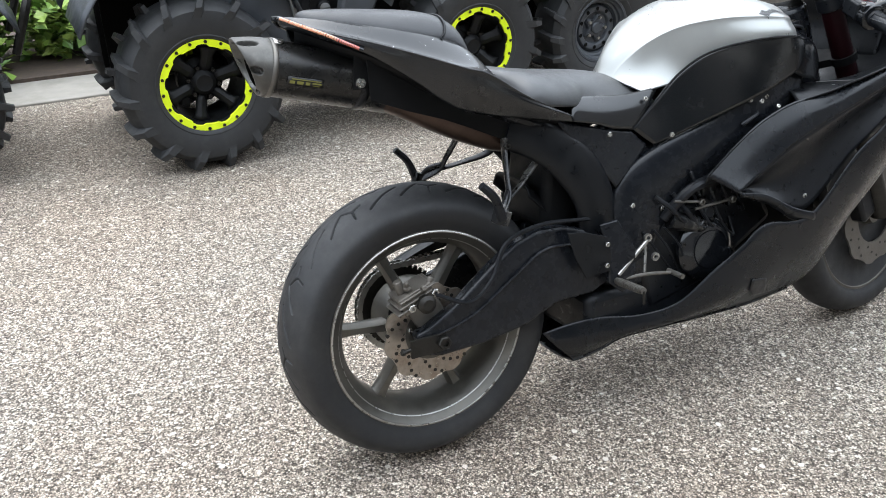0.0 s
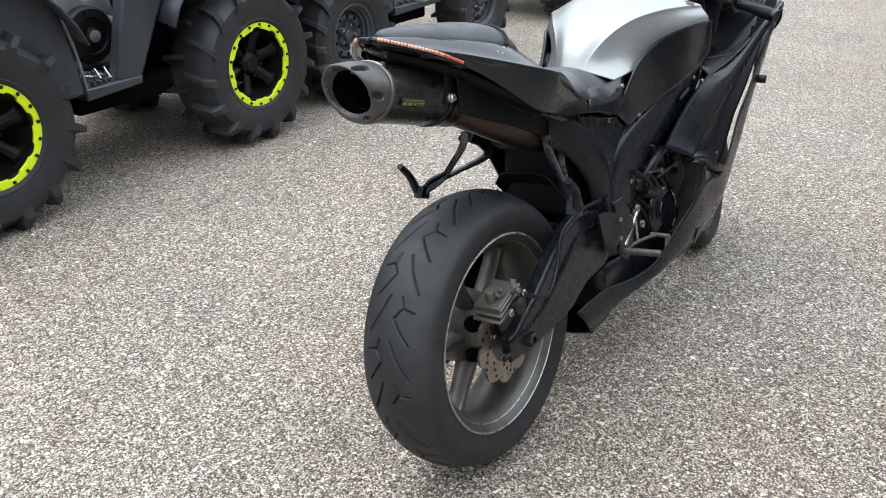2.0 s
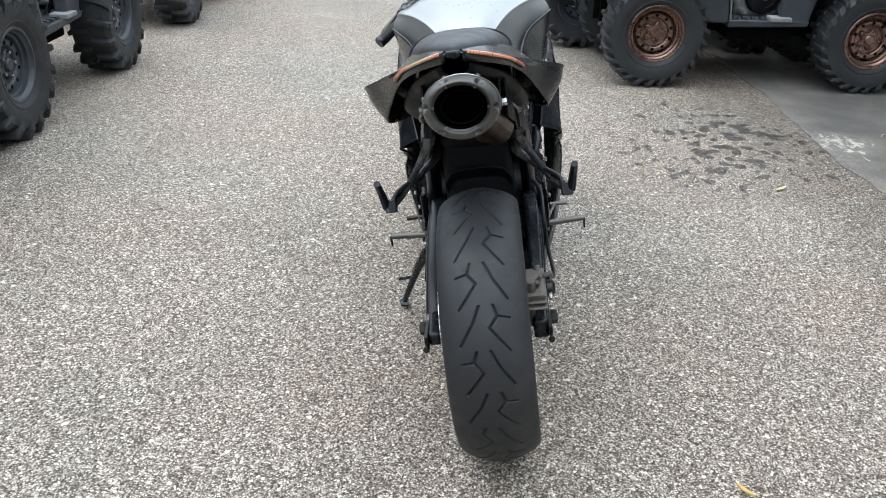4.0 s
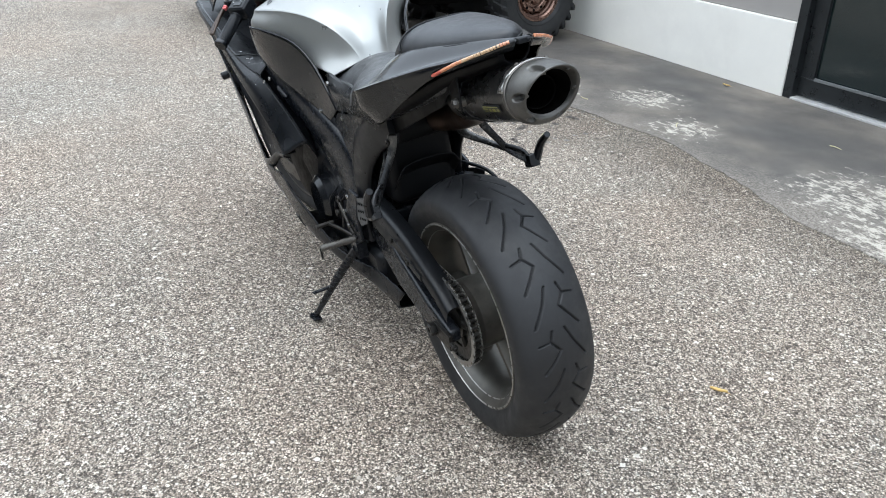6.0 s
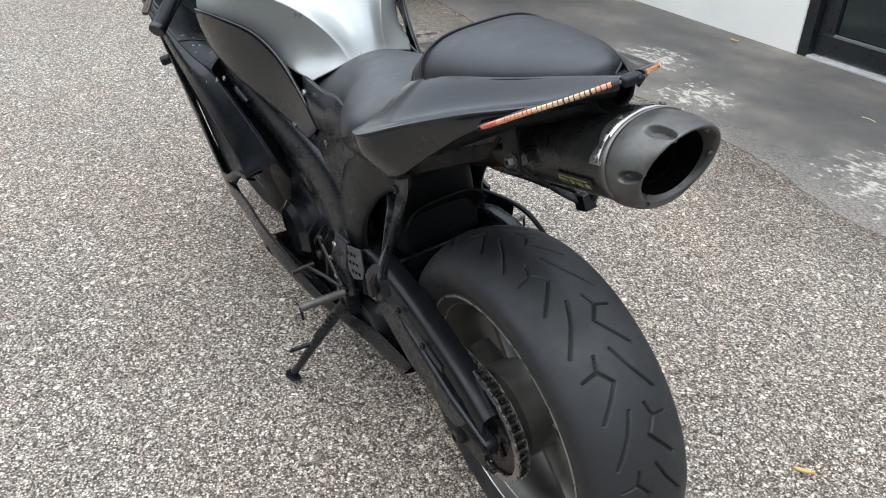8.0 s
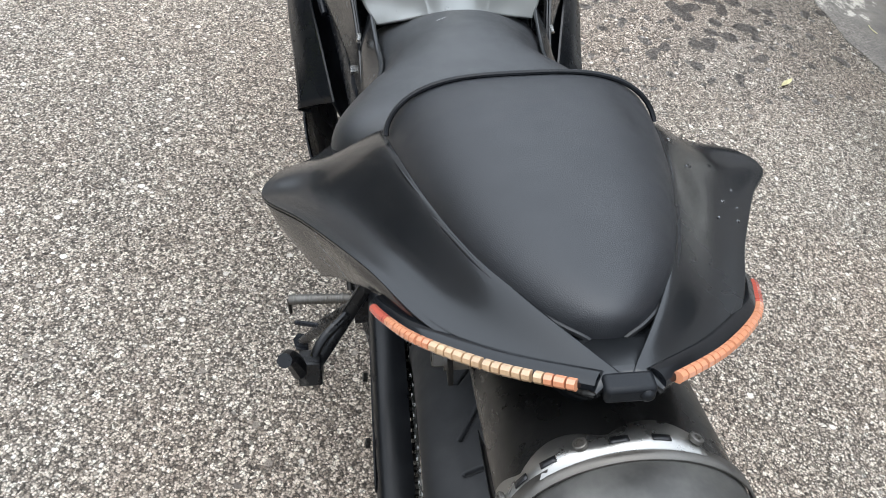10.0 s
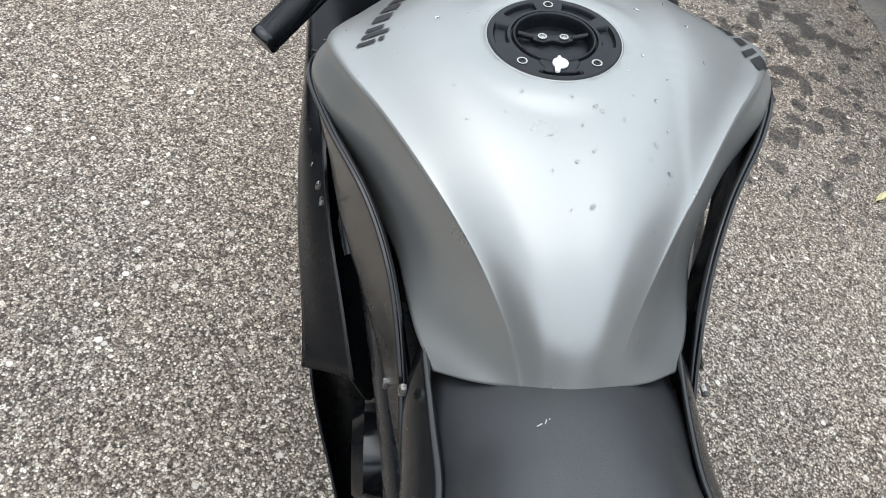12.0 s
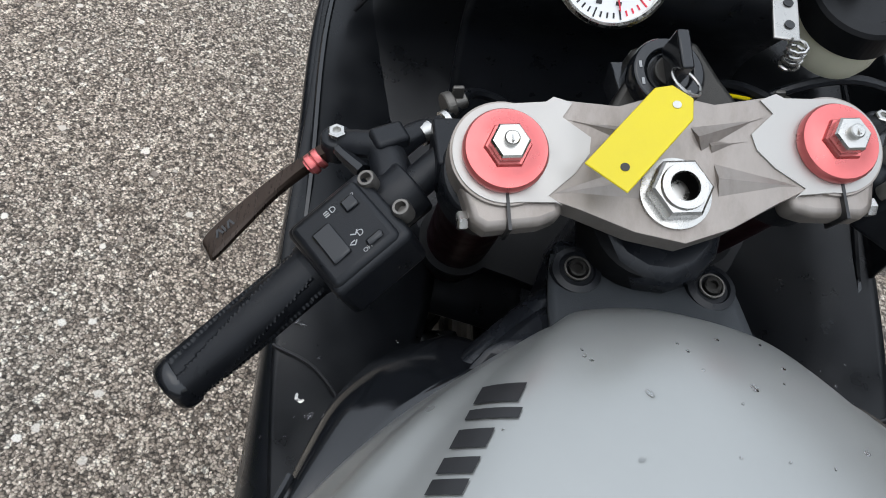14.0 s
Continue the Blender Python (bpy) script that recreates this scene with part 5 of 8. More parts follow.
    part("cap_latch", moved(latch, on), PRINT_WHITE, cap, "bright latch on the filler cap")
    for k in range(3):
        part("cap_mark", moved(block((0.0225 - 0.0035 * k, 0.0, -0.0098), (0.0010, 0.010 - 0.003 * k, 0.0006)), on), PRINT_GREY, cap, "pale printed mark")
    for ob in [cap, *cap.children]:  # the whole cap a little narrower
        for v in ob.data.vertices:
            v.co.xy = c.xy + (v.co.xy - c.xy) * 0.93
    front = [[(1.005, y, 0.872 - 0.6 * y * y) for y in (-0.066, -0.035, 0, 0.035, 0.066)], [(1.035, y, 0.866 - 0.6 * y * y) for y in (-0.066, -0.035, 0, 0.035, 0.066)], [(1.075, y, 0.858 - 0.6 * y * y) for y in (-0.062, -0.035, 0, 0.035, 0.062)], [(1.086, y, 0.845 - 0.6 * y * y) for y in (-0.058, -0.033, 0, 0.033, 0.058)]]
    bracket = part("tank_bracket", patch(front, 16, 20), ATV_GREY, bike, "black bracket at the front of the tank", thick=0.006)
    for y in (-0.044, 0.047):
        grom = part("grommet", lathe([(0.0165, -0.004), (0.0165, 0.004), (0.0125, 0.0055), (0.0115, 0.003), (0.001, 0.003)], (1.060, y, 0.862), (-0.15, 0, 1), 28), MATTE, bracket, "black rubber grommet")
        part("bracket_bolt", bolt((1.060, y, 0.864), (-0.15, 0, 1), 0.0062, 0.006, 14), DARK_STEEL, grom)
        part("bolt_ring", lathe([(0.0088, 0.0), (0.0088, 0.0016), (0.0076, 0.0016), (0.0076, 0.0)], (1.060, y, 0.866), (-0.15, 0, 1), 24, closed=True), CAST, grom)
    shroud = [
        [(0.872, 0.214, 0.845), (0.880, 0.216, 0.842), (0.892, 0.214, 0.815), (0.900, 0.206, 0.770)],
        [(0.912, 0.180, 0.855), (0.922, 0.200, 0.846), (0.934, 0.206, 0.810), (0.940, 0.200, 0.755)],
        [(0.950, 0.150, 0.855), (0.966, 0.184, 0.838), (0.978, 0.192, 0.800), (0.984, 0.188, 0.745)],
        [(0.984, 0.110, 0.850), (1.002, 0.156, 0.830), (1.016, 0.168, 0.790), (1.022, 0.166, 0.738)],
        [(1.008, 0.084, 0.838), (1.028, 0.118, 0.818), (1.044, 0.132, 0.780), (1.050, 0.136, 0.730)],
    ]
    both("tank_shroud", patch(shroud, 30, 20), GLOSS, label="gloss black shroud beside the tank's nose", thick=0.004, smooth=60)
    return t


tank()


def knee_covers():
    """Black covers on the tank's sides, with a curved upper edge."""
    rows = [
        [(0.505, 0.131, 0.690), (0.530, 0.134, 0.668), (0.556, 0.137, 0.648)],
        [(0.560, 0.133, 0.742), (0.600, 0.142, 0.705), (0.625, 0.150, 0.668)],
        [(0.620, 0.143, 0.800), (0.665, 0.160, 0.750), (0.695, 0.171, 0.694)],
        [(0.680, 0.165, 0.838), (0.735, 0.185, 0.785), (0.770, 0.196, 0.727)],
        [(0.760, 0.204, 0.858), (0.808, 0.212, 0.810), (0.840, 0.210, 0.758)],
        [(0.840, 0.226, 0.860), (0.866, 0.222, 0.825), (0.885, 0.214, 0.782)],
        [(0.910, 0.208, 0.846), (0.915, 0.208, 0.828), (0.918, 0.205, 0.808)],
    ]
    covers = both("knee_cover", patch(rows, 40, 16), SATIN, thick=0.006, smooth=60) + both("cover_trim", tube([r[0] for r in rows], 0.0024, 50, 6), GLOSS)
    for ob in covers:
        for v in ob.data.vertices:
            v.co.y = swell(v.co.x, v.co.y)
    both("seat_side_cover", patch([[(0.33, 0.148, 0.735), (0.34, 0.140, 0.760), (0.35, 0.122, 0.780)], [(0.40, 0.140, 0.718), (0.42, 0.130, 0.745), (0.43, 0.104, 0.772)], [(0.45, 0.134, 0.700), (0.48, 0.128, 0.735), (0.50, 0.107, 0.766)], [(0.505, 0.131, 0.688), (0.545, 0.129, 0.735), (0.585, 0.114, 0.772)]], 16, 12), SATIN, thick=0.004)
    for s in (-1, 1):
        part("cover_bolt", bolt((0.537, s * 0.129, 0.752), (0, s, 0.3), 0.006, 0.005), STEEL, bike)
    for s in (-1, 1):
        part("cover_bolt", bolt((0.433, s * 0.139, 0.691), (0, s, 0), 0.006, 0.005), STEEL, bike)
        part("cover_bolt", bolt((0.793, s * 0.214, 0.722), (0, s, 0.2), 0.006, 0.005), STEEL, bike)


knee_covers()


def seats():
    def cushion(stations, nu, nv):
        """A padded skin from stations of x, half width, edge height, crown height and the squareness of its section."""
        st = spline(np.array(stations), nu)
        g = []
        for x, w, lo, hi, power in st:
            row = []
            for f in np.linspace(-1, 1, nv):
                k = abs(math.sin(f * math.pi / 2))
                row.append((x, math.copysign(w * k, f), lo + (hi - lo) * max(0.0, 1 - k**power) ** (1 / (0.55 * power))))
            g.append(row)
        return sheet(g)

    rider = [(0.585, 0.106, 0.735, 0.768, 2.0), (0.545, 0.110, 0.742, 0.788, 2.0), (0.50, 0.110, 0.747, 0.806, 2.1), (0.45, 0.106, 0.750, 0.817, 2.3), (0.40, 0.112, 0.755, 0.824, 2.7), (0.35, 0.137, 0.762, 0.829, 3.2), (0.30, 0.157, 0.770, 0.836, 3.6), (0.268, 0.164, 0.776, 0.842, 3.8), (0.244, 0.162, 0.782, 0.847, 3.6), (0.224, 0.150, 0.788, 0.850, 3.2), (0.208, 0.120, 0.796, 0.851, 2.8), (0.195, 0.070, 0.804, 0.847, 2.4), (0.187, 0.012, 0.812, 0.830, 2.2)]
    part("rider_seat", cushion(rider, 80, 49), VINYL, bike, "grey-black vinyl rider seat", smooth=70, thick=0.012)
    pillion = [(0.136, 0.084, 0.866, 0.873, 2.4), (0.130, 0.096, 0.888, 0.918, 2.8), (0.118, 0.103, 0.902, 0.946, 3.2), (0.100, 0.107, 0.912, 0.962, 3.4), (0.078, 0.107, 0.922, 0.974, 3.2), (0.035, 0.102, 0.934, 0.985, 2.9), (-0.03, 0.089, 0.951, 0.993, 2.8), (-0.09, 0.071, 0.967, 0.999, 2.8), (-0.135, 0.054, 0.977, 1.002, 2.8), (-0.165, 0.037, 0.983, 1.003, 2.6), (-0.182, 0.022, 0.985, 1.000, 2.4), (-0.189, 0.010, 0.982, 0.991, 2.2), (-0.191, 0.003, 0.974, 0.976, 2.2)]
    pad = part("pillion_seat", cushion(pillion, 80, 49), REFLECTION_DARK_VINYL, bike, "vinyl pillion seat with a front lip, a dark reflection painted into its blue-black", smooth=70, thick=0.012)
    st = spline(np.array(pillion), 400)
    for s in (1, -1):
        run = [r for r in st[115:385:8]]
        part("seat_gap", tube([(x, s * (w + 0.0006), lo + 0.0015) for x, w, lo, hi, k in run], 0.0018, 0, 8), PRINT_BLACK, pad)
    for x, y, a in ((0.4700, 0.030, 30), (0.4745, 0.020, -15), (0.4725, 0.025, 70)):
        part("scuff", moved(block((0, 0, 0), (0.0011, 0.005, 0.0005), (0, 0, a)), Matrix.Translation((x, y, 0.8105))), PRINT_GREY, bike, "pale scuff on the seat")
    k = int(np.argmin(abs(st[:, 0] - 0.086) + (np.arange(400) > 250)))
    x, w, lo, hi, power = st[k]
    line = []
    for f in np.linspace(-1, 1, 30):
        y = w * math.sin(f * math.pi / 2)
        line.append((x - 0.018 * abs(f) ** 3, y, lo + (hi - lo) * max(0.0, 1 - abs(math.sin(f * math.pi / 2)) ** power) ** (1 / (0.55 * power)) + 0.002 + 0.012 * abs(f) ** 3))
    part("piping", tube(line, 0.0022, 0, 8), MATTE, pad)


seats()


def tail():
    half = [
        [(0.290, 0.095, 0.758), (0.305, 0.130, 0.757), (0.325, 0.149, 0.752), (0.335, 0.150, 0.745), (0.340, 0.147, 0.732)],
        [(0.205, 0.100, 0.804), (0.210, 0.148, 0.808), (0.212, 0.180, 0.806), (0.216, 0.178, 0.786), (0.225, 0.155, 0.755)],
        [(0.135, 0.107, 0.890), (0.128, 0.164, 0.867), (0.118, 0.204, 0.862), (0.120, 0.196, 0.822), (0.120, 0.170, 0.780)],
        [(0.075, 0.108, 0.926), (0.069, 0.166, 0.886), (0.066, 0.211, 0.880), (0.064, 0.200, 0.846), (0.050, 0.172, 0.806)],
        [(0.000, 0.094, 0.950), (0.000, 0.134, 0.914), (0.006, 0.174, 0.905), (-0.008, 0.160, 0.886), (-0.016, 0.148, 0.862)],
        [(-0.080, 0.070, 0.970), (-0.079, 0.102, 0.943), (-0.078, 0.128, 0.937), (-0.086, 0.125, 0.928), (-0.085, 0.118, 0.914)],
        [(-0.155, 0.042, 0.986), (-0.160, 0.066, 0.970), (-0.164, 0.085, 0.965), (-0.165, 0.084, 0.959), (-0.160, 0.078, 0.950)],
        [(-0.222, 0.004, 0.996), (-0.226, 0.010, 0.996), (-0.230, 0.017, 0.993), (-0.228, 0.017, 0.985), (-0.222, 0.016, 0.976)],
    ]
    tight = []
    for r in half:  # close columns beside the crease along the flank
        v = [Vector(p) for p in r]
        tuck = 0.030 if v[0].x > -0.1 else 0.018 if v[0].x > -0.2 else 0.0  # the inner edge dips under the seat
        tight.append([tuple(q) for q in (v[0].lerp(v[1], -0.26) - Z * tuck, v[0], v[1], v[2].lerp(v[1], 0.16), v[2], v[2].lerp(v[3], 0.22), v[3], v[4])])
    rows = [[(x, -y, z) for x, y, z in r[::-1]] + r for r in tight]
    part("tail_cowl", patch(rows, 80, 110), SATIN, bike, "satin black tail cowl with flared sides", smooth=60, thick=0.004)
    # undertray and frame rails below the seats
    part("undertray", patch([[(x, -w, z + 0.015), (x, -w * 0.8, z), (x, 0, z - 0.01), (x, w * 0.8, z), (x, w, z + 0.015)] for x, w, z in ((-0.20, 0.025, 0.955), (-0.08, 0.090, 0.900), (0.05, 0.130, 0.825), (0.18, 0.13, 0.765), (0.34, 0.12, 0.715))], 24, 20), RECESS_SHADE, bike, thick=0.004)
    both("subframe_rail", tube([(0.44, 0.10, 0.66), (0.30, 0.105, 0.72), (0.12, 0.10, 0.80), (-0.06, 0.06, 0.885)], 0.016, 24, 10), FRAME_BLACK)
    part("undertail_panel", plate([(-0.075, 0.890), (0.06, 0.840), (0.22, 0.772), (0.34, 0.735), (0.34, 0.66), (0.22, 0.700), (0.10, 0.765), (-0.03, 0.835)], [(-0.1, 0.072), (0.05, 0.085), (0.35, 0.106)], 0.004), RECESS_SHADE, bike, "black panel under the tail", bevel=0.001)
    part("undertail_panel", mirrored(plate([(-0.085, 0.905), (0.06, 0.846), (0.22, 0.780), (0.34, 0.740), (0.34, 0.655), (0.24, 0.690), (0.18, 0.716), (0.12, 0.745), (0.06, 0.772), (-0.01, 0.797), (-0.085, 0.828)], [(-0.1, 0.086), (0.05, 0.102), (0.35, 0.114)], 0.004)), RECESS_SHADE, bike, "black panel under the tail", bevel=0.001)
    part("battery_box", block((0.325, 0, 0.690), (0.17, 0.17, 0.10), (0, 18, 0)), RECESS_SHADE, bike, bevel=0.03, segments=4)
    part("rear_inner_guard", block((0.345, 0, 0.600), (0.09, 0.175, 0.24), (0, 6, 0)), RECESS_SHADE, bike, "flat black guard ahead of the rear tyre", bevel=0.02, segments=3)
    part("inner_mudguard", patch([[(x, -0.085, z - 0.03), (x, -0.06, z), (x, 0, z + 0.006), (x, 0.06, z), (x, 0.085, z - 0.03)] for x, z in ((0.36, 0.40), (0.35, 0.47), (0.32, 0.535), (0.285, 0.575), (0.26, 0.60))], 20, 16), RECESS_SHADE, bike, thick=0.004)
    # light strips along the rear edge of the cowl
    for s in (1, -1):
        pts = [(-0.224, s * 0.014, 0.994), (-0.194, s * 0.057, 0.977), (-0.156, s * 0.094, 0.957), (-0.122, s * 0.112, 0.938), (-0.101, s * 0.120, 0.927)]
        base = part("tail_light", tube(pts, 0.0066, 40, 10, 0.62), GLOSS, bike, "slim strip light with red and clear segments")
        off = Vector((-0.0052, s * 0.0042, 0.0018))
        line = [tuple(Vector(p) + off) for p in spline(pts, 41)]
        n = 34
        for i in range(n):
            f0, f1 = (i + 0.12) / n * 0.92 + 0.04, (i + 0.9) / n * 0.92 + 0.04
            a, b = Vector(spline(np.array(line), 200)[int(f0 * 199)]), Vector(spline(np.array(line), 200)[int(f1 * 199)])
            mat = LENS_RED if i > n * 0.72 else LENS_AMBER if (i > n * 0.42 or i < 3) else LENS_CLEAR
            if s < 0:
                mat = LENS_RED if i > n * 0.6 else LENS_AMBER
            part("lens", tube([tuple(a), tuple(b)], 0.0033, 0, 8), mat, base)
    part("tail_tip", joined(block((-0.227, 0, 0.992), (0.012, 0.026, 0.011)), rod((-0.230, -0.008, 0.992), (-0.235, -0.008, 0.992), 0.004)), MATTE, bike, bevel=0.003)


tail()


def exhaust():
    """Under-seat silencer: an oval can on a raked axis with a turned-in end cap."""
    d = Vector((0.97, 0, -0.245)).normalized()
    up = Vector((0.245, 0, 0.97)).normalized()
    end = Vector((-0.268, -0.006, 0.908))

    def oval(c, a, b, n=56, tilt=0.0):
        return [c + Y * a * math.cos(t) * (1 + 0.05 * math.sin(t)) + (up * b * math.sin(t)) + d * (tilt * math.sin(t)) for t in np.linspace(0, 2 * math.pi, n, endpoint=False)]

    can = part("silencer", sheet([oval(end, 0.066, 0.053), oval(end + d * 0.20, 0.068, 0.058), oval(end + d * 0.255, 0.068, 0.060), oval(end + d * 0.275, 0.050, 0.045), oval(end + d * 0.276, 0.001, 0.001)], wrap=True), CAN_STEEL, bike, "dark smoked oval silencer")
    # end cap: (along the axis, half width, half height, lean), with six scoops open to the rear
    shape = spline(np.array([(0.012, 0.0675, 0.0545, 0.0), (-0.004, 0.0672, 0.0545, -0.004), (-0.016, 0.0650, 0.0525, -0.012), (-0.027, 0.0605, 0.0490, -0.020), (-0.034, 0.0565, 0.0465, -0.025), (-0.036, 0.0525, 0.0432, -0.027), (-0.032, 0.0492, 0.0404, -0.025), (-0.020, 0.0462, 0.0376, -0.014)]), 72)
    grid = []
    for row, (h, aa, bb, lean) in enumerate(shape):
        ring = []
        for t in np.linspace(0, 2 * math.pi, 300, endpoint=False):
            dip = 0.0
            for k in range(6):
                gap = (t - radians(60 * k + 66) + math.pi) % (2 * math.pi) - math.pi
                e = (gap / (0.145 - 0.003 * (row - 31))) ** 2 + ((row - 31) / 15.0) ** 2
                dip = max(dip, min(1.0, max(0.0, 1 - e) * 2.2))
            k = 1 - 0.20 * dip
            p = end + d * (h + 0.003 * dip) + Y * aa * k * math.cos(t) + up * bb * k * math.sin(t) + d * (lean * math.sin(t))
            ring.append(p)
        grid.append(ring)
    endcap = part("end_cap", sheet(grid, wrap=True), CAP_GREY, can, "tapered grey end cap with scooped bolt pockets", smooth=75)
    for k in range(6):
        t = radians(60 * k + 66)
        at = end + d * -0.004 + Y * 0.0560 * math.cos(t) + up * 0.0452 * math.sin(t) + d * (-0.010 * math.sin(t))
        part("cap_bolt", joined(lathe([(0.0048, -0.004), (0.0048, 0.0030), (0.0040, 0.0036), (0.0026, 0.0036), (0.0024, 0.0012), (0.0004, 0.0012)], at, -d, 14)), STEEL, endcap, "small bright bolt in a scoop")
    # bore and pipe: soot, with the shade inside the mouth put into the colour
    part("bore", sheet([oval(end - d * 0.021, 0.0459, 0.0373, tilt=-0.014), oval(end + d * 0.02, 0.0435, 0.0350), oval(end + d * 0.15, 0.036, 0.0285), oval(end + d * 0.151, 0.001, 0.001)], wrap=True), SOOT_SHADE, can, "sooty exhaust mouth")
    part("inner_pipe", sheet([oval(end + d * 0.014, 0.038, 0.030), oval(end + d * 0.014, 0.035, 0.0275), oval(end + d * 0.07, 0.035, 0.0275)], wrap=True), SOOT_SHADE, can)
    part("band", sheet([oval(end + d * 0.006, 0.0690, 0.0560), oval(end + d * 0.016, 0.0693, 0.0563)], wrap=True), CAST, can, "bright steel retaining band", thick=0.0015)
    strap = []
    for t in np.linspace(radians(14), radians(122), 30):
        wide = 0.024 + 0.009 * abs(math.cos((t - radians(14)) / radians(108) * math.pi * 2.5))
        strap.append([end + d * h + Y * 0.0702 * math.cos(t) + up * 0.0572 * math.sin(t) for h in (0.012, wide)])
    st = part("strap", sheet(strap), RIM_EDGE, can, "bright slotted steel strap", thick=0.002)
    for deg in (20, 68, 118):
        t = radians(deg)
        part("rivet", bolt(end + d * 0.021 + Y * 0.0706 * math.cos(t) + up * 0.0576 * math.sin(t), Y * math.cos(t) + up * math.sin(t), 0.004, 0.003, 12), CAST, st)
    for deg in (36, 52, 84, 102):
        slot = [[end + d * h + Y * 0.0711 * math.cos(t) + up * 0.0581 * math.sin(t) for h in (0.0175, 0.0215)] for t in np.linspace(radians(deg - 4), radians(deg + 4), 5)]
        # black sliver on the strap, painted shade of a slot
        part("slot", sheet(slot), PRINT_BLACK, st, thick=0.0006)
    part("can_clamp", sheet([oval(end + d * 0.182, 0.0695, 0.0595), oval(end + d * 0.200, 0.0695, 0.0597)], wrap=True), MATTE, can, thick=0.003)
    for s in (1, -1):
        part("clamp_bolt", joined(bolt((-0.098, s * 0.074, 0.862), (0, s, 0.1), 0.008, 0.012), rod((-0.098, s * 0.05, 0.862), (-0.098, s * 0.078, 0.862), 0.010)), CAST if s > 0 else STEEL, bike, "zinc clamp bolt")
        part("can_hanger", plate([(-0.115, 0.85), (-0.08, 0.85), (-0.065, 0.91), (-0.105, 0.915)], [(-0.2, s * 0.072 + (0.004 if s > 0 else 0)), (0, s * 0.072 + (0.004 if s > 0 else 0))], 0.004), RIM_BLACK, bike, bevel=0.001)
        badge = []
        for f in np.linspace(0, 1, 8):
            badge.append([end + d * (0.035 + 0.07 * f) + Y * s * 0.0690 * math.cos(t) + up * (0.0585 * math.sin(t)) for t in (radians(-7), radians(-23))])
        plaque = part("badge", sheet(badge), PRINT_BLACK, can, "dark maker's badge with olive-gold strokes", thick=0.0003)
        for k, (f0, f1, a0, a1) in enumerate(((0.10, 0.92, -10, -12), (0.06, 0.20, -14, -20), (0.26, 0.44, -14, -20), (0.50, 0.62, -14, -20), (0.68, 0.94, -14, -17), (0.70, 0.90, -19, -20.5))):
            part("stroke", sheet([[end + d * (0.035 + 0.07 * f) + Y * s * 0.0696 * math.cos(t) + up * (0.0590 * math.sin(t)) for t in (radians(a0), radians(a1))] for f in np.linspace(f0, f1, 3)]), PRINT_OLIVE, plaque)
    part("exhaust_pipe", tube([(-0.03, -0.020, 0.842), (0.02, -0.034, 0.815), (0.08, -0.050, 0.778), (0.14, -0.058, 0.744), (0.20, -0.054, 0.716), (0.26, -0.03, 0.70)], [0.048, 0.047, 0.043, 0.038, 0.034], 48, 20), PIPE_BROWN, bike, "heat-browned exhaust pipe")
    part("heat_shield", plate([(0.10, 0.795), (0.165, 0.762), (0.172, 0.768), (0.11, 0.806)], [(0.0, -0.092), (0.3, -0.094)], 0.002), CAST, bike, bevel=0.001)


exhaust()


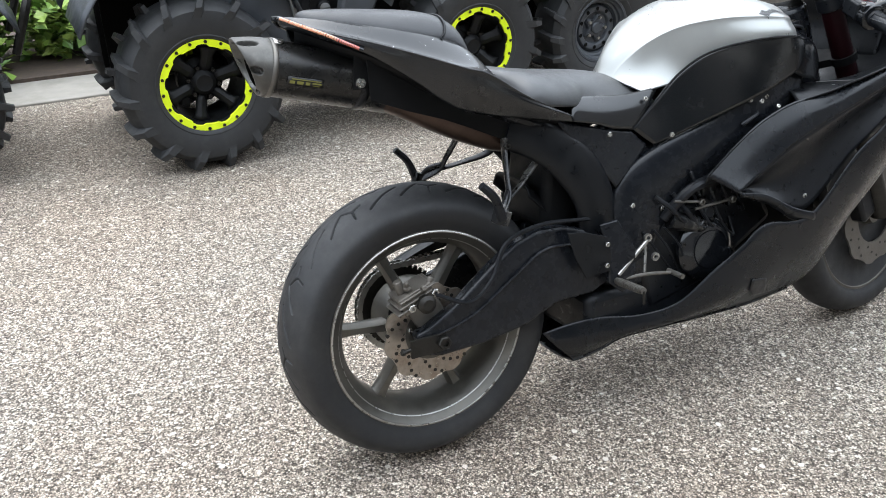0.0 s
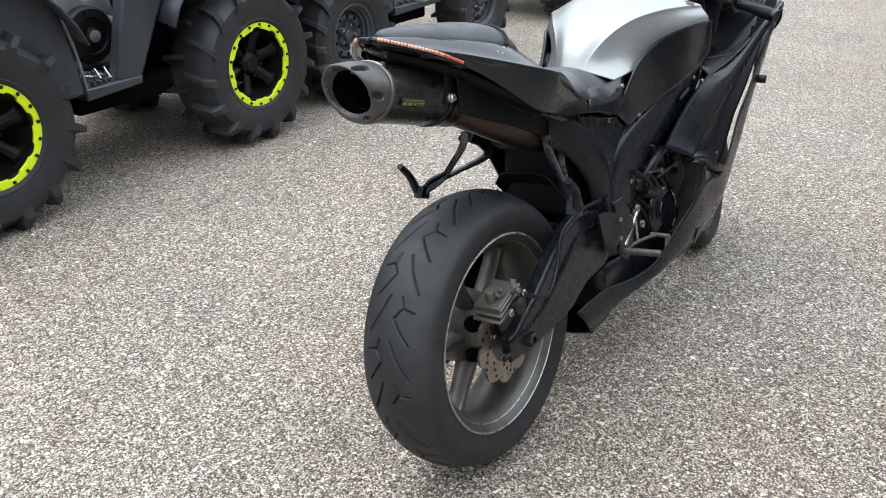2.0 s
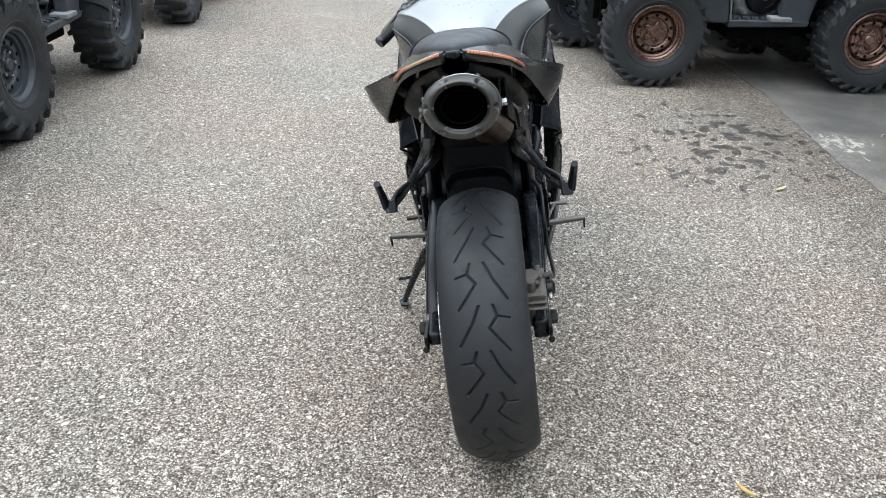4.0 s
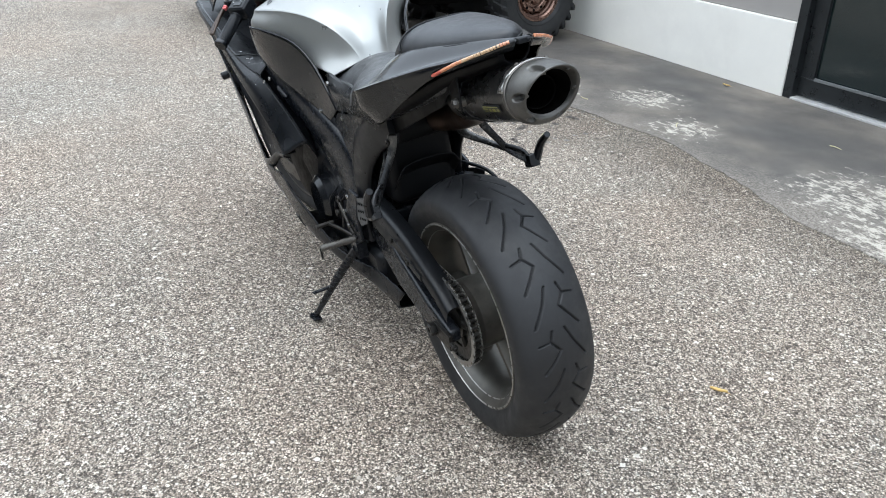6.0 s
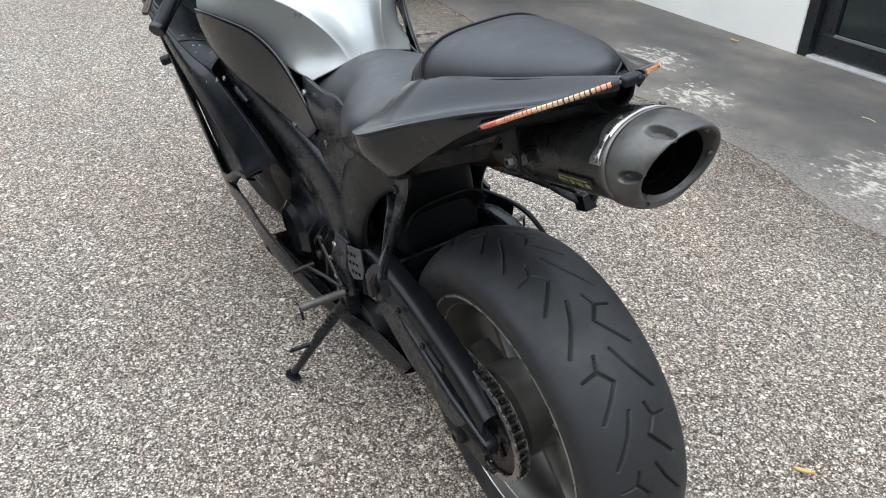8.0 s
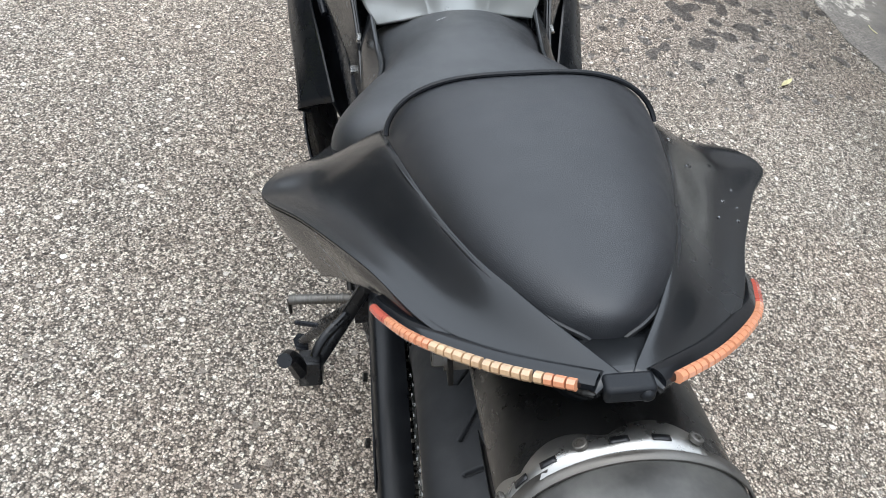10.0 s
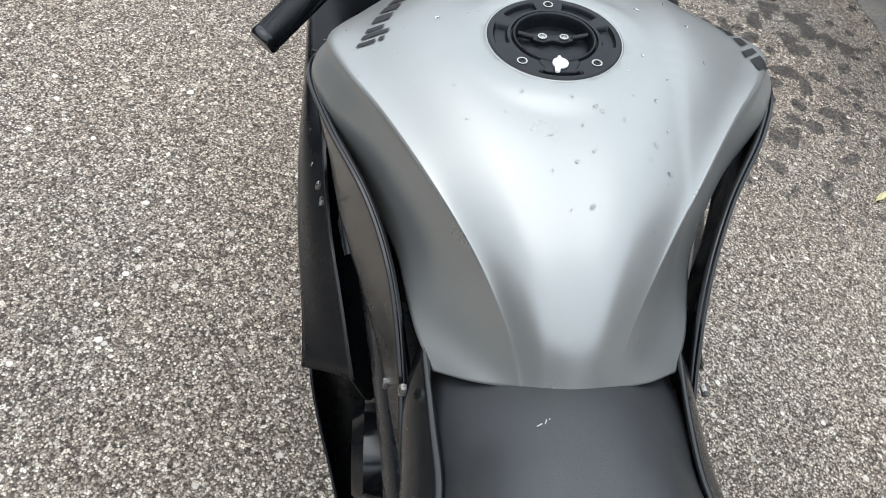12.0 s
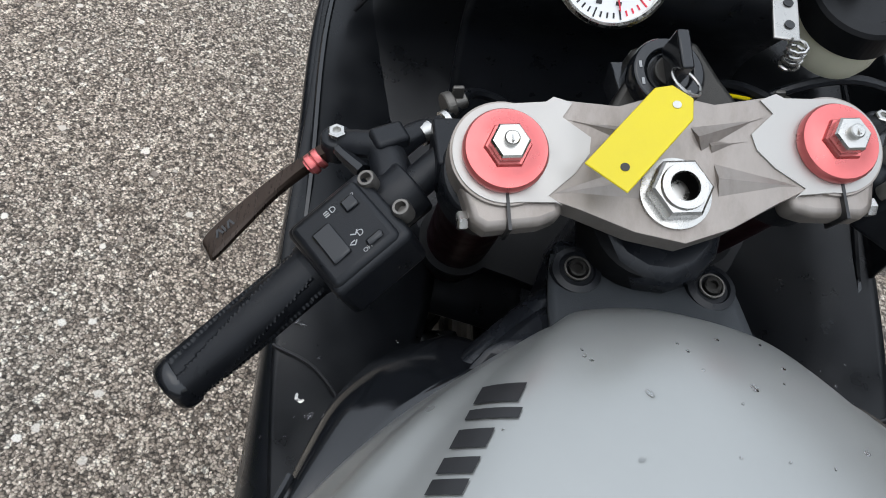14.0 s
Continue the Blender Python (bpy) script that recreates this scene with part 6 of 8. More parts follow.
def frame_and_engine():
    spar = [(0.500, 0.655), (0.556, 0.640), (0.69, 0.690), (0.83, 0.752), (0.93, 0.800), (1.00, 0.86), (1.05, 0.85), (1.06, 0.78), (0.97, 0.70), (0.84, 0.63), (0.74, 0.57), (0.665, 0.50), (0.635, 0.40), (0.60, 0.31), (0.50, 0.30), (0.42, 0.34), (0.40, 0.46), (0.425, 0.52), (0.455, 0.58)]
    both("frame_core", plate(spar, [(0.40, 0.112), (0.5, 0.116), (0.62, 0.124), (0.80, 0.165), (0.93, 0.165), (1.06, 0.05)], 0.030), FRAME_BLACK, bevel=0.006)
    edges = (((1.052, 0.855), (1.062, 0.775), 0.072), ((0.985, 0.845), (1.000, 0.722), 0.135), ((0.930, 0.802), (0.945, 0.680), 0.182), ((0.830, 0.754), (0.840, 0.628), 0.188), ((0.690, 0.692), (0.742, 0.568), 0.165), ((0.556, 0.642), (0.668, 0.500), 0.148), ((0.470, 0.585), (0.648, 0.430), 0.140), ((0.425, 0.480), (0.634, 0.380), 0.137), ((0.420, 0.400), (0.615, 0.340), 0.134), ((0.425, 0.335), (0.598, 0.305), 0.128))
    skin = []
    for (x0, z0), (x1, z1), y in edges:
        skin.append([(x0 + (x1 - x0) * f, y + dy, z0 + (z1 - z0) * f) for f, dy in ((0.0, -0.034), (0.06, -0.008), (0.28, 0.003), (0.58, 0.004), (0.92, -0.010), (1.0, -0.034))])
    fr = both("frame_spar", patch(skin, 60, 30), FRAME_BLACK, label="black aluminium frame spar", thick=0.004, smooth=60)
    rear = [(0.31, 0.735), (0.44, 0.70), (0.50, 0.688), (0.545, 0.65), (0.46, 0.56), (0.425, 0.60), (0.36, 0.66)]
    both("rear_frame", plate(rear, [(0.3, 0.128), (0.55, 0.130)], 0.02), FRAME_BLACK, bevel=0.006)
    both("seat_arm", tube([(0.20, 0.100, 0.725), (0.28, 0.112, 0.695), (0.355, 0.122, 0.630), (0.400, 0.126, 0.545), (0.405, 0.126, 0.440)], [0.036, 0.046, 0.052, 0.050, 0.044], 30, 24, 0.36, up=(0, 1, 0)), INNER_BLACK, label="curved dull black frame arm")
    for s in (-1, 1):
        slot = joined(rod((0.765, s * 0.186, 0.668), (0.805, s * 0.194, 0.690), 0.0065), rod((0.770, s * 0.190, 0.670), (0.800, s * 0.197, 0.687), 0.004))
        part("frame_slot", slot, FRAME_BLACK, fr[0 if s > 0 else 1])
        for x, z in ((0.79, 0.722), (0.835, 0.724), (0.60, 0.665)):
            part("frame_bolt", bolt((x, s * (np.interp(x, [0.62, 0.80, 0.93], [0.142, 0.185, 0.185]) + 0.001), z), (0, s, 0), 0.006, 0.005), STEEL, fr[0 if s > 0 else 1])
    eng = part("engine", block((0.66, 0, 0.38), (0.30, 0.28, 0.22), (0, -12, 0)), MATTE, bike, "black engine", bevel=0.02)
    part("cylinder_block", block((0.80, 0, 0.46), (0.16, 0.30, 0.20), (0, -30, 0)), MATTE, eng, bevel=0.02)
    part("sump", block((0.58, 0, 0.262), (0.42, 0.272, 0.12)), MATTE, eng, bevel=0.02)
    clutch = part("clutch_cover", lathe([(0.078, 0), (0.078, 0.014), (0.070, 0.024), (0.050, 0.031), (0.049, 0.029), (0.046, 0.029), (0.045, 0.032), (0.001, 0.034)], (0.690, -0.150, 0.380), (-0.05, -1, 0.08), 40), GLOSS, bike, "black clutch cover")
    both("engine_shroud", plate([(0.70, 0.30), (0.86, 0.27), (1.00, 0.29), (1.055, 0.36), (1.07, 0.60), (0.98, 0.66), (0.82, 0.58), (0.72, 0.50)], [(0.6, 0.130), (1.1, 0.150)], 0.006), RECESS_SHADE, bevel=0.003)
    part("oil_filler", lathe([(0.016, 0), (0.016, 0.010), (0.012, 0.014), (0.001, 0.014)], (0.70, -0.150, 0.465), (0, -1, 0.2), 18), MATTE, eng)
    part("water_pump", lathe([(0.030, 0), (0.030, 0.02), (0.018, 0.035), (0.001, 0.036)], (0.735, -0.150, 0.36), (0, -1, 0), 22), GLOSS, eng)
    for k in range(7):
        part("engine_bolt", bolt((0.57 + 0.035 * k, -0.146 - 0.01 * (k % 2), 0.50 + 0.02 * math.sin(k * 2.1)), (0, -1, 0), 0.005, 0.006), STEEL if k % 3 == 0 else DARK_STEEL, eng)
    for k in range(4):
        part("engine_hose", tube([(0.55 + 0.05 * k, -0.150, 0.53), (0.58 + 0.05 * k, -0.172, 0.50 - 0.02 * k), (0.62 + 0.05 * k, -0.168, 0.46 - 0.02 * k), (0.68 + 0.03 * k, -0.15, 0.44)], 0.006 - 0.0008 * k, 18, 8), MATTE, eng)
        part("engine_rib", block((0.655 + 0.045 * k, -0.150, 0.545 - 0.02 * k), (0.008, 0.03, 0.07), (0, -25, 0)), FRAME_BLACK, eng, bevel=0.002)
    for k in range(9):
        a = 2 * math.pi * k / 9
        part("cover_bolt", bolt((0.690 + 0.074 * math.cos(a), -0.166, 0.380 + 0.074 * math.sin(a)), (0, -1, 0), 0.0045, 0.005), DARK_STEEL, clutch)
    part("generator_cover", lathe([(0.070, 0), (0.070, 0.03), (0.055, 0.045), (0.001, 0.047)], (0.68, 0.14, 0.38), (0, 1, 0), 40), GLOSS, bike)
    part("sprocket_cover", joined(block((0.475, 0.122, 0.39), (0.12, 0.03, 0.12), (0, 15, 0)), lathe([(0.045, 0), (0.04, 0.012), (0.001, 0.014)], (0.48, 0.137, 0.39), (0, 1, 0), 24)), MATTE, bike, bevel=0.008)
    part("linkage", joined(rod((0.590, -0.168, 0.516), (0.664, -0.170, 0.502), 0.0035), bolt((0.664, -0.172, 0.502), (0, -1, 0), 0.008, 0.008)), CAST, eng, "dull metal throttle linkage")
    part("linkage", joined(rod((0.650, -0.168, 0.486), (0.752, -0.176, 0.494), 0.0035), bolt((0.752, -0.176, 0.494), (0, -1, 0), 0.009, 0.010)), CAST, eng, "dull metal throttle linkage")
    part("starter_housing", joined(rod((0.590, -0.150, 0.468), (0.662, -0.158, 0.446), 0.022), bolt((0.664, -0.172, 0.446), (0.4, -1, 0), 0.014, 0.012, 12)), WORN_BLACK, eng, bevel=0.003)
    part("coolant_hose", tube([(0.58, -0.14, 0.47), (0.63, -0.165, 0.53), (0.70, -0.16, 0.545), (0.78, -0.13, 0.52)], 0.013, 24, 10), MATTE, bike)
    for i in range(3):
        for s in (-1, 1):
            part("wire", tube([(0.52 + 0.03 * i, s * 0.145, 0.45), (0.55 + 0.03 * i, s * (0.16 + 0.004 * i), 0.40), (0.60 + 0.02 * i, s * 0.15, 0.34 - 0.01 * i)], 0.003, 16, 6), MATTE, eng)
    # shock and linkage
    part("rear_shock", joined(rod((0.36, 0, 0.36), (0.42, 0, 0.62), 0.022), tube([(0.37 + 0.045 * i / 80 + 0.034 * math.cos(i * 0.7), 0.034 * math.sin(i * 0.7), 0.40 + 0.18 * i / 80) for i in range(81)], 0.006, 0, 6)), DARK_STEEL, bike)
    # foot controls
    for s in (-1, 1):
        hang = [(0.385, 0.50), (0.43, 0.505), (0.475, 0.43), (0.472, 0.35), (0.44, 0.33), (0.405, 0.36), (0.41, 0.43)]
        h = part("footrest_hanger", plate(hang, [(0.38, s * 0.158), (0.48, s * 0.168)], 0.010), FRAME_BLACK, bike, bevel=0.003)
        if s > 0:  # a small drilled plate on the left, a larger plain one on the right
            heel = [(0.318, 0.522), (0.418, 0.482), (0.408, 0.424), (0.392, 0.410), (0.338, 0.440), (0.322, 0.470)]
            guard = part("heel_guard", plate(heel, [(0.3, 0.158), (0.45, 0.158)], 0.003), HEEL_GREY, h, "worn grey drilled heel guard", bevel=0.001)
            for i in range(3):
                for j in range(3):
                    # near-black dots on the plate paint the shade of drilled holes
                    part("drilled_hole", rod((0.352 + 0.018 * i - 0.004 * j, 0.1592, 0.490 - 0.006 * i - 0.020 * j), (0.352 + 0.018 * i - 0.004 * j, 0.1602, 0.490 - 0.006 * i - 0.020 * j), 0.0036, sides=10), SOOT_SHADE, guard)
        else:
            heel = [(0.300, 0.500), (0.345, 0.492), (0.428, 0.462), (0.424, 0.390), (0.345, 0.385), (0.318, 0.440)]
            part("heel_guard", plate(heel, [(0.3, -0.166), (0.45, -0.168)], 0.003), INNER_BLACK, h, bevel=0.001)
        a, b = Vector((0.425, s * 0.172, 0.362)), Vector((0.425, s * 0.268, 0.368))
        peg = part("rider_footpeg", lathe([(0.0078, 0.0)] + [(r, (b - a).length * (0.12 + 0.085 * i) + o) for i in range(10) for r, o in ((0.0078, -0.0002), (0.0094, 0.0), (0.0094, 0.003), (0.0078, 0.0032))] + [(0.0078, (b - a).length)], a, b - a, 14), CAST, h, "ribbed metal footpeg")
        part("peg_feeler", rod(b, b + Vector((0, 0, -0.03)), 0.003), DARK_STEEL, peg)
        lever = [(0.428, s * 0.165, 0.36), (0.50, s * 0.185, 0.365), (0.56, s * 0.20, 0.36)]
        part("foot_lever", joined(tube(lever, 0.0042, 12, 8), rod((0.56, s * 0.185, 0.36), (0.56, s * 0.235, 0.36), 0.006)), CAST if s < 0 else DARK_STEEL, bike)
        part("lever_rod", joined(rod((0.50, s * 0.175, 0.365), (0.515, s * 0.16, 0.44), 0.004), rod((0.43, s * 0.172, 0.375), (0.51, s * 0.172, 0.44), 0.005), *[lathe([(0.010, -0.003), (0.010, 0.003), (0.005, 0.003), (0.005, -0.003)], at_eye, (0, 1, 0), 18, closed=True) for at_eye in ((0.512, s * 0.172, 0.446), (0.530, s * 0.176, 0.398))]), RIM_EDGE if s < 0 else DARK_STEEL, bike)
        for x, z in ((0.465, 0.532), (0.397, 0.456), (0.395, 0.407)) if s < 0 else ((0.40, 0.50), (0.445, 0.44), (0.435, 0.40)):
            part("hanger_bolt", bolt((x, s * 0.175, z), (0, s, 0), 0.006, 0.006), STEEL, h)
        # pillion hanger: two arms that meet at a folded peg
        foot = Vector((0.122, s * 0.205, 0.580))
        knuckle = (0.160, s * 0.170, 0.604)
        arms = joined(tube([(0.190, s * 0.108, 0.716), (0.186, s * 0.116, 0.682), (0.172, s * 0.146, 0.636), knuckle, tuple(foot)], [0.012, 0.0105, 0.0085, 0.0095, 0.012], 20, 10, 0.5), tube([(0.285, s * 0.098, 0.668), (0.258, s * 0.100, 0.640), (0.205, s * 0.140, 0.618), knuckle], [0.016, 0.013, 0.0085, 0.0085], 18, 10, 0.5), tube([(0.165, s * 0.160, 0.618), (0.140, s * 0.190, 0.605), tuple(foot)], 0.006, 8, 8), block(tuple(foot), (0.030, 0.026, 0.030), (0, 20, 0)))
        ph = part("pillion_hanger", arms, WORN_BLACK, bike, "black pillion footrest hanger, paint worn to metal", bevel=0.002)
        part("hanger_bolt", bolt((0.190, s * 0.118, 0.700), (0, s, 0), 0.008, 0.007), DARK_STEEL, ph)
        part("hanger_bolt", bolt((0.272, s * 0.112, 0.655), (0, s, 0), 0.008, 0.007), DARK_STEEL, ph)
        part("pillion_peg", joined(tube([tuple(foot + Vector((-0.004, s * 0.01, 0))), tuple(foot + Vector((-0.02, s * 0.016, 0.045))), (0.073, s * 0.222, 0.657)], [0.011, 0.0090, 0.0080], 10, 8)), MATTE, ph, "folded black rubber peg")
    # side stand
    st = part("side_stand", joined(tube([(0.455, 0.165, 0.315), (0.52, 0.232, 0.19), (0.585, 0.284, 0.075)], [0.013, 0.0105, 0.009], 14, 10), block((0.455, 0.155, 0.32), (0.05, 0.03, 0.05)), prism([(0.572, 0.274), (0.612, 0.277), (0.614, 0.296), (0.598, 0.304), (0.574, 0.298)], 0.0, 0.006, "xy")), FRAME_BLACK, bike, "lowered black side stand", bevel=0.001)
    for v in st.data.vertices:
        if v.co.z < 0.02:
            v.co.z += 0.0595 - (v.co.y - 0.29) * -0.163
    part("stand_tab", rod((0.525, 0.235, 0.185), (0.555, 0.285, 0.165), 0.005), FRAME_BLACK, st)
    part("stand_spring", tube([(0.46 + 0.06 * i / 50 + 0.007 * math.cos(i), 0.185 + 0.05 * i / 50 + 0.007 * math.sin(i), 0.30 - 0.10 * i / 50) for i in range(51)], 0.0018, 0, 5), DARK_STEEL, st)


frame_and_engine()
# ---- fairings, fork, bars and cockpit ----
def fairings():
    # strip panel along the frame: inner edge, crease, outer edge
    strip = [
        [(0.672, 0.182, 0.562), (0.690, 0.209, 0.548), (0.712, 0.243, 0.528)],
        [(0.735, 0.196, 0.622), (0.760, 0.226, 0.600), (0.780, 0.247, 0.570)],
        [(0.800, 0.210, 0.672), (0.830, 0.238, 0.648), (0.855, 0.254, 0.618)],
        [(0.882, 0.219, 0.704), (0.915, 0.246, 0.682), (0.945, 0.258, 0.655)],
        [(0.985, 0.226, 0.716), (1.010, 0.250, 0.704), (1.035, 0.258, 0.682)],
        [(1.090, 0.234, 0.738), (1.110, 0.252, 0.732), (1.130, 0.258, 0.712)],
        [(1.200, 0.238, 0.768), (1.215, 0.253, 0.764), (1.230, 0.257, 0.746)],
        [(1.340, 0.246, 0.806), (1.350, 0.258, 0.802), (1.360, 0.260, 0.786)],
        [(1.500, 0.238, 0.826), (1.505, 0.248, 0.822), (1.510, 0.249, 0.808)],
    ]
    both("side_fairing", patch(strip, 50, 14), FAIRING_BLACK, label="satin black side fairing", thick=0.004)
    vent = [[tuple(np.array(a) * (1, 1, 1) + (0, -0.004, 0)), tuple((np.array(a) + np.array(b)) / 2 + (0, -0.035, 0)), tuple(np.array(b) + (0, -0.012, 0))] for a, b in zip([r[2] for r in strip[:8]], [(0.735, 0.236, 0.520), (0.820, 0.245, 0.490), (0.895, 0.248, 0.455), (0.950, 0.246, 0.460), (1.067, 0.244, 0.555), (1.130, 0.246, 0.597), (1.230, 0.245, 0.660), (1.36, 0.238, 0.735)])]
    both("vent_panel", patch(vent, 40, 14), MATTE, label="recessed black vent panel", thick=0.003)
    filler = [[(x, y, z), (x, y - 0.02, z - 0.045), (max(x, 0.72), 0.150, z - 0.075)] for x, y, z in [r[0] for r in strip[:6]]]
    both("inner_filler", patch(filler, 30, 10), INNER_BLACK, thick=0.003)
    lip = [[(0.712, 0.243, 0.530), (0.716, 0.244, 0.520), (0.722, 0.225, 0.508)], [(0.790, 0.247, 0.512), (0.794, 0.249, 0.500), (0.798, 0.236, 0.486)], [(0.870, 0.254, 0.468), (0.872, 0.255, 0.452), (0.872, 0.240, 0.436)], [(0.945, 0.252, 0.440), (0.945, 0.252, 0.424), (0.940, 0.238, 0.408)]]
    both("fairing_lip", patch(lip, 24, 10), FAIRING_BLACK, thick=0.004)
    belly = [
        [(0.257, 0.122, 0.256), (0.283, 0.128, 0.222), (0.343, 0.112, 0.162)],
        [(0.320, 0.130, 0.266), (0.340, 0.137, 0.215), (0.372, 0.113, 0.164)],
        [(0.400, 0.138, 0.266), (0.410, 0.144, 0.212), (0.420, 0.117, 0.174)],
        [(0.500, 0.160, 0.255), (0.490, 0.160, 0.217), (0.480, 0.122, 0.190)],
        [(0.590, 0.190, 0.275), (0.590, 0.184, 0.228), (0.590, 0.130, 0.192)],
        [(0.668, 0.215, 0.342), (0.696, 0.211, 0.260), (0.710, 0.146, 0.196)],
        [(0.732, 0.236, 0.394), (0.804, 0.227, 0.297), (0.825, 0.165, 0.205)],
        [(0.795, 0.247, 0.440), (0.900, 0.233, 0.334), (0.940, 0.185, 0.228)],
        [(0.928, 0.252, 0.436), (0.984, 0.238, 0.358), (1.020, 0.200, 0.275)],
        [(1.067, 0.250, 0.558), (1.085, 0.240, 0.450), (1.105, 0.212, 0.385)],
        [(1.150, 0.250, 0.610), (1.170, 0.240, 0.530), (1.185, 0.216, 0.460)],
        [(1.240, 0.248, 0.665), (1.260, 0.236, 0.595), (1.275, 0.212, 0.540)],
        [(1.370, 0.246, 0.735), (1.385, 0.230, 0.680), (1.395, 0.195, 0.640)],
        [(1.510, 0.238, 0.785), (1.520, 0.210, 0.750), (1.530, 0.160, 0.720)],
    ]
    both("belly_fairing", patch(belly, 70, 16), FAIRING_BLACK, label="satin black lower fairing", thick=0.004)
    bottom = [[(r[2][0], -r[2][1], r[2][2]), (r[2][0], -r[2][1] * 0.5, r[2][2] - 0.012), (r[2][0], 0, r[2][2] - 0.016), (r[2][0], r[2][1] * 0.5, r[2][2] - 0.012), r[2]] for r in belly[:8]]
    part("belly_pan", patch(bottom, 40, 20), SATIN, bike, thick=0.004)
    # black patch on the fairing stands for the shade inside a vent
    both("belly_vent", patch([[(0.775, 0.2325, 0.300), (0.800, 0.2295, 0.296), (0.828, 0.2245, 0.290)], [(0.780, 0.2220, 0.272), (0.808, 0.2180, 0.268), (0.842, 0.2130, 0.264)], [(0.800, 0.2105, 0.246), (0.822, 0.2065, 0.243), (0.846, 0.2015, 0.240)]], 8, 8), PRINT_BLACK, label="black patch painting the shade of a vent opening", thick=0.003)
    # level inner panels beside the tank and the cockpit
    inner = [
        [(0.895, 0.221, 0.706), (0.898, 0.212, 0.716), (0.900, 0.195, 0.730)],
        [(0.985, 0.236, 0.722), (0.985, 0.205, 0.730), (0.980, 0.165, 0.735)],
        [(1.060, 0.245, 0.740), (1.060, 0.200, 0.738), (1.050, 0.140, 0.725)],
        [(1.140, 0.250, 0.758), (1.140, 0.195, 0.745), (1.130, 0.125, 0.700)],
        [(1.250, 0.250, 0.782), (1.250, 0.200, 0.765), (1.240, 0.120, 0.720)],
        [(1.380, 0.252, 0.815), (1.380, 0.195, 0.800), (1.370, 0.120, 0.780)],
        [(1.500, 0.240, 0.830), (1.500, 0.185, 0.815), (1.490, 0.120, 0.800)],
    ]
    ob = both("inner_panel", patch(inner, 36, 16), INNER_BLACK, label="black inner fairing panel", thick=0.004)
    for k, s in ((0, 1), (1, -1)):
        part("panel_seam", tube([(1.050, s * 0.244, 0.7385), (1.035, s * 0.210, 0.7365), (1.000, s * 0.180, 0.7355)], 0.0018, 14, 6), PRINT_BLACK, ob[k])
        part("panel_screw", bolt((1.014, s * 0.217, 0.729), (0, 0, 1), 0.0052, 0.003), STEEL, ob[k])
        part("fairing_bolt", bolt((0.836, s * 0.222, 0.705), (0, s, 0.5), 0.0055, 0.004), STEEL, bike)
        part("fairing_bolt", bolt((0.930, s * 0.226, 0.478), (0, s, 0.0), 0.0075, 0.006), STEEL, bike)
    part("cowl_side", patch([[(x, -y0, z), (x, -y0 - 0.003, z + 0.035), (x + 0.01, -y0 - 0.002, z + h)] for x, y0, z, h in ((1.17, 0.248, 0.762, 0.022), (1.24, 0.249, 0.778, 0.058), (1.33, 0.250, 0.798, 0.066), (1.43, 0.246, 0.818, 0.05))], 24, 10), INNER_BLACK, bike, thick=0.003)
    both("edge_trim", tube([r[0] for r in strip], 0.003, 60, 6), GLOSS)
    # nose, headlamp shell and screen
    nose = [[(x, -w, z0), (x + d * 0.6, -w * 0.75, z0 - 0.02), (x + d, 0, z0 - 0.03), (x + d * 0.6, w * 0.75, z0 - 0.02), (x, w, z0)] for x, w, d, z0 in ((1.50, 0.248, 0.20, 0.815), (1.51, 0.238, 0.26, 0.76), (1.52, 0.185, 0.26, 0.70), (1.53, 0.15, 0.20, 0.64))]
    part("nose_cowl", patch(nose, 16, 28), SATIN, bike, thick=0.004)
    screen = [[(1.36, -0.225, 0.812), (1.45, -0.19, 0.86), (1.52, 0, 0.89), (1.45, 0.19, 0.86), (1.36, 0.225, 0.812)], [(1.30, -0.19, 0.90), (1.36, -0.14, 0.96), (1.40, 0, 0.99), (1.36, 0.14, 0.96), (1.30, 0.19, 0.90)], [(1.24, -0.13, 0.99), (1.27, -0.08, 1.03), (1.285, 0, 1.045), (1.27, 0.08, 1.03), (1.24, 0.13, 0.99)]]
    part("windscreen", patch(screen, 18, 28), SMOKED, bike, "dark smoked windscreen", thick=0.003)
    part("cockpit_floor", patch([[(1.13, -0.20, 0.71), (1.13, 0, 0.66), (1.13, 0.20, 0.71)], [(1.25, -0.242, 0.755), (1.25, 0, 0.74), (1.25, 0.242, 0.755)], [(1.38, -0.238, 0.80), (1.40, 0, 0.83), (1.38, 0.238, 0.80)], [(1.50, -0.205, 0.82), (1.54, 0, 0.86), (1.50, 0.205, 0.82)]], 18, 18), INNER_BLACK, bike, thick=0.003)
    part("headstock", joined(rod((1.085, 0, 0.90), (1.16, 0, 0.68), 0.045), block((1.05, 0, 0.80), (0.10, 0.12, 0.10))), FRAME_BLACK, bike, bevel=0.01)
    part("radiator", block((1.04, 0, 0.52), (0.03, 0.34, 0.26), (0, -20, 0)), MATTE, bike, bevel=0.004)
    part("airbox", block((0.86, 0, 0.70), (0.30, 0.26, 0.16)), MATTE, bike, bevel=0.02)
    both("indicator_stub", joined(rod((1.29, 0.235, 0.62), (1.30, 0.256, 0.615), 0.013)), MATTE)


fairings()

# all that turns with the fork
RAKE = Vector((-0.40, 0, 0.917)).normalized()
FORK_X, FORK_Z = 1.095, 0.948
PIVOT = Vector((1.067, 0.0, 0.936))
STEER = Matrix.Translation(PIVOT + Vector((0, 0.0055, 0))) @ Matrix.Rotation(radians(9.8), 4, RAKE) @ Matrix.Translation(-PIVOT)
AXLE = Vector((1.402, 0, 0.298))


def steer(bm):
    return moved(bm, STEER)


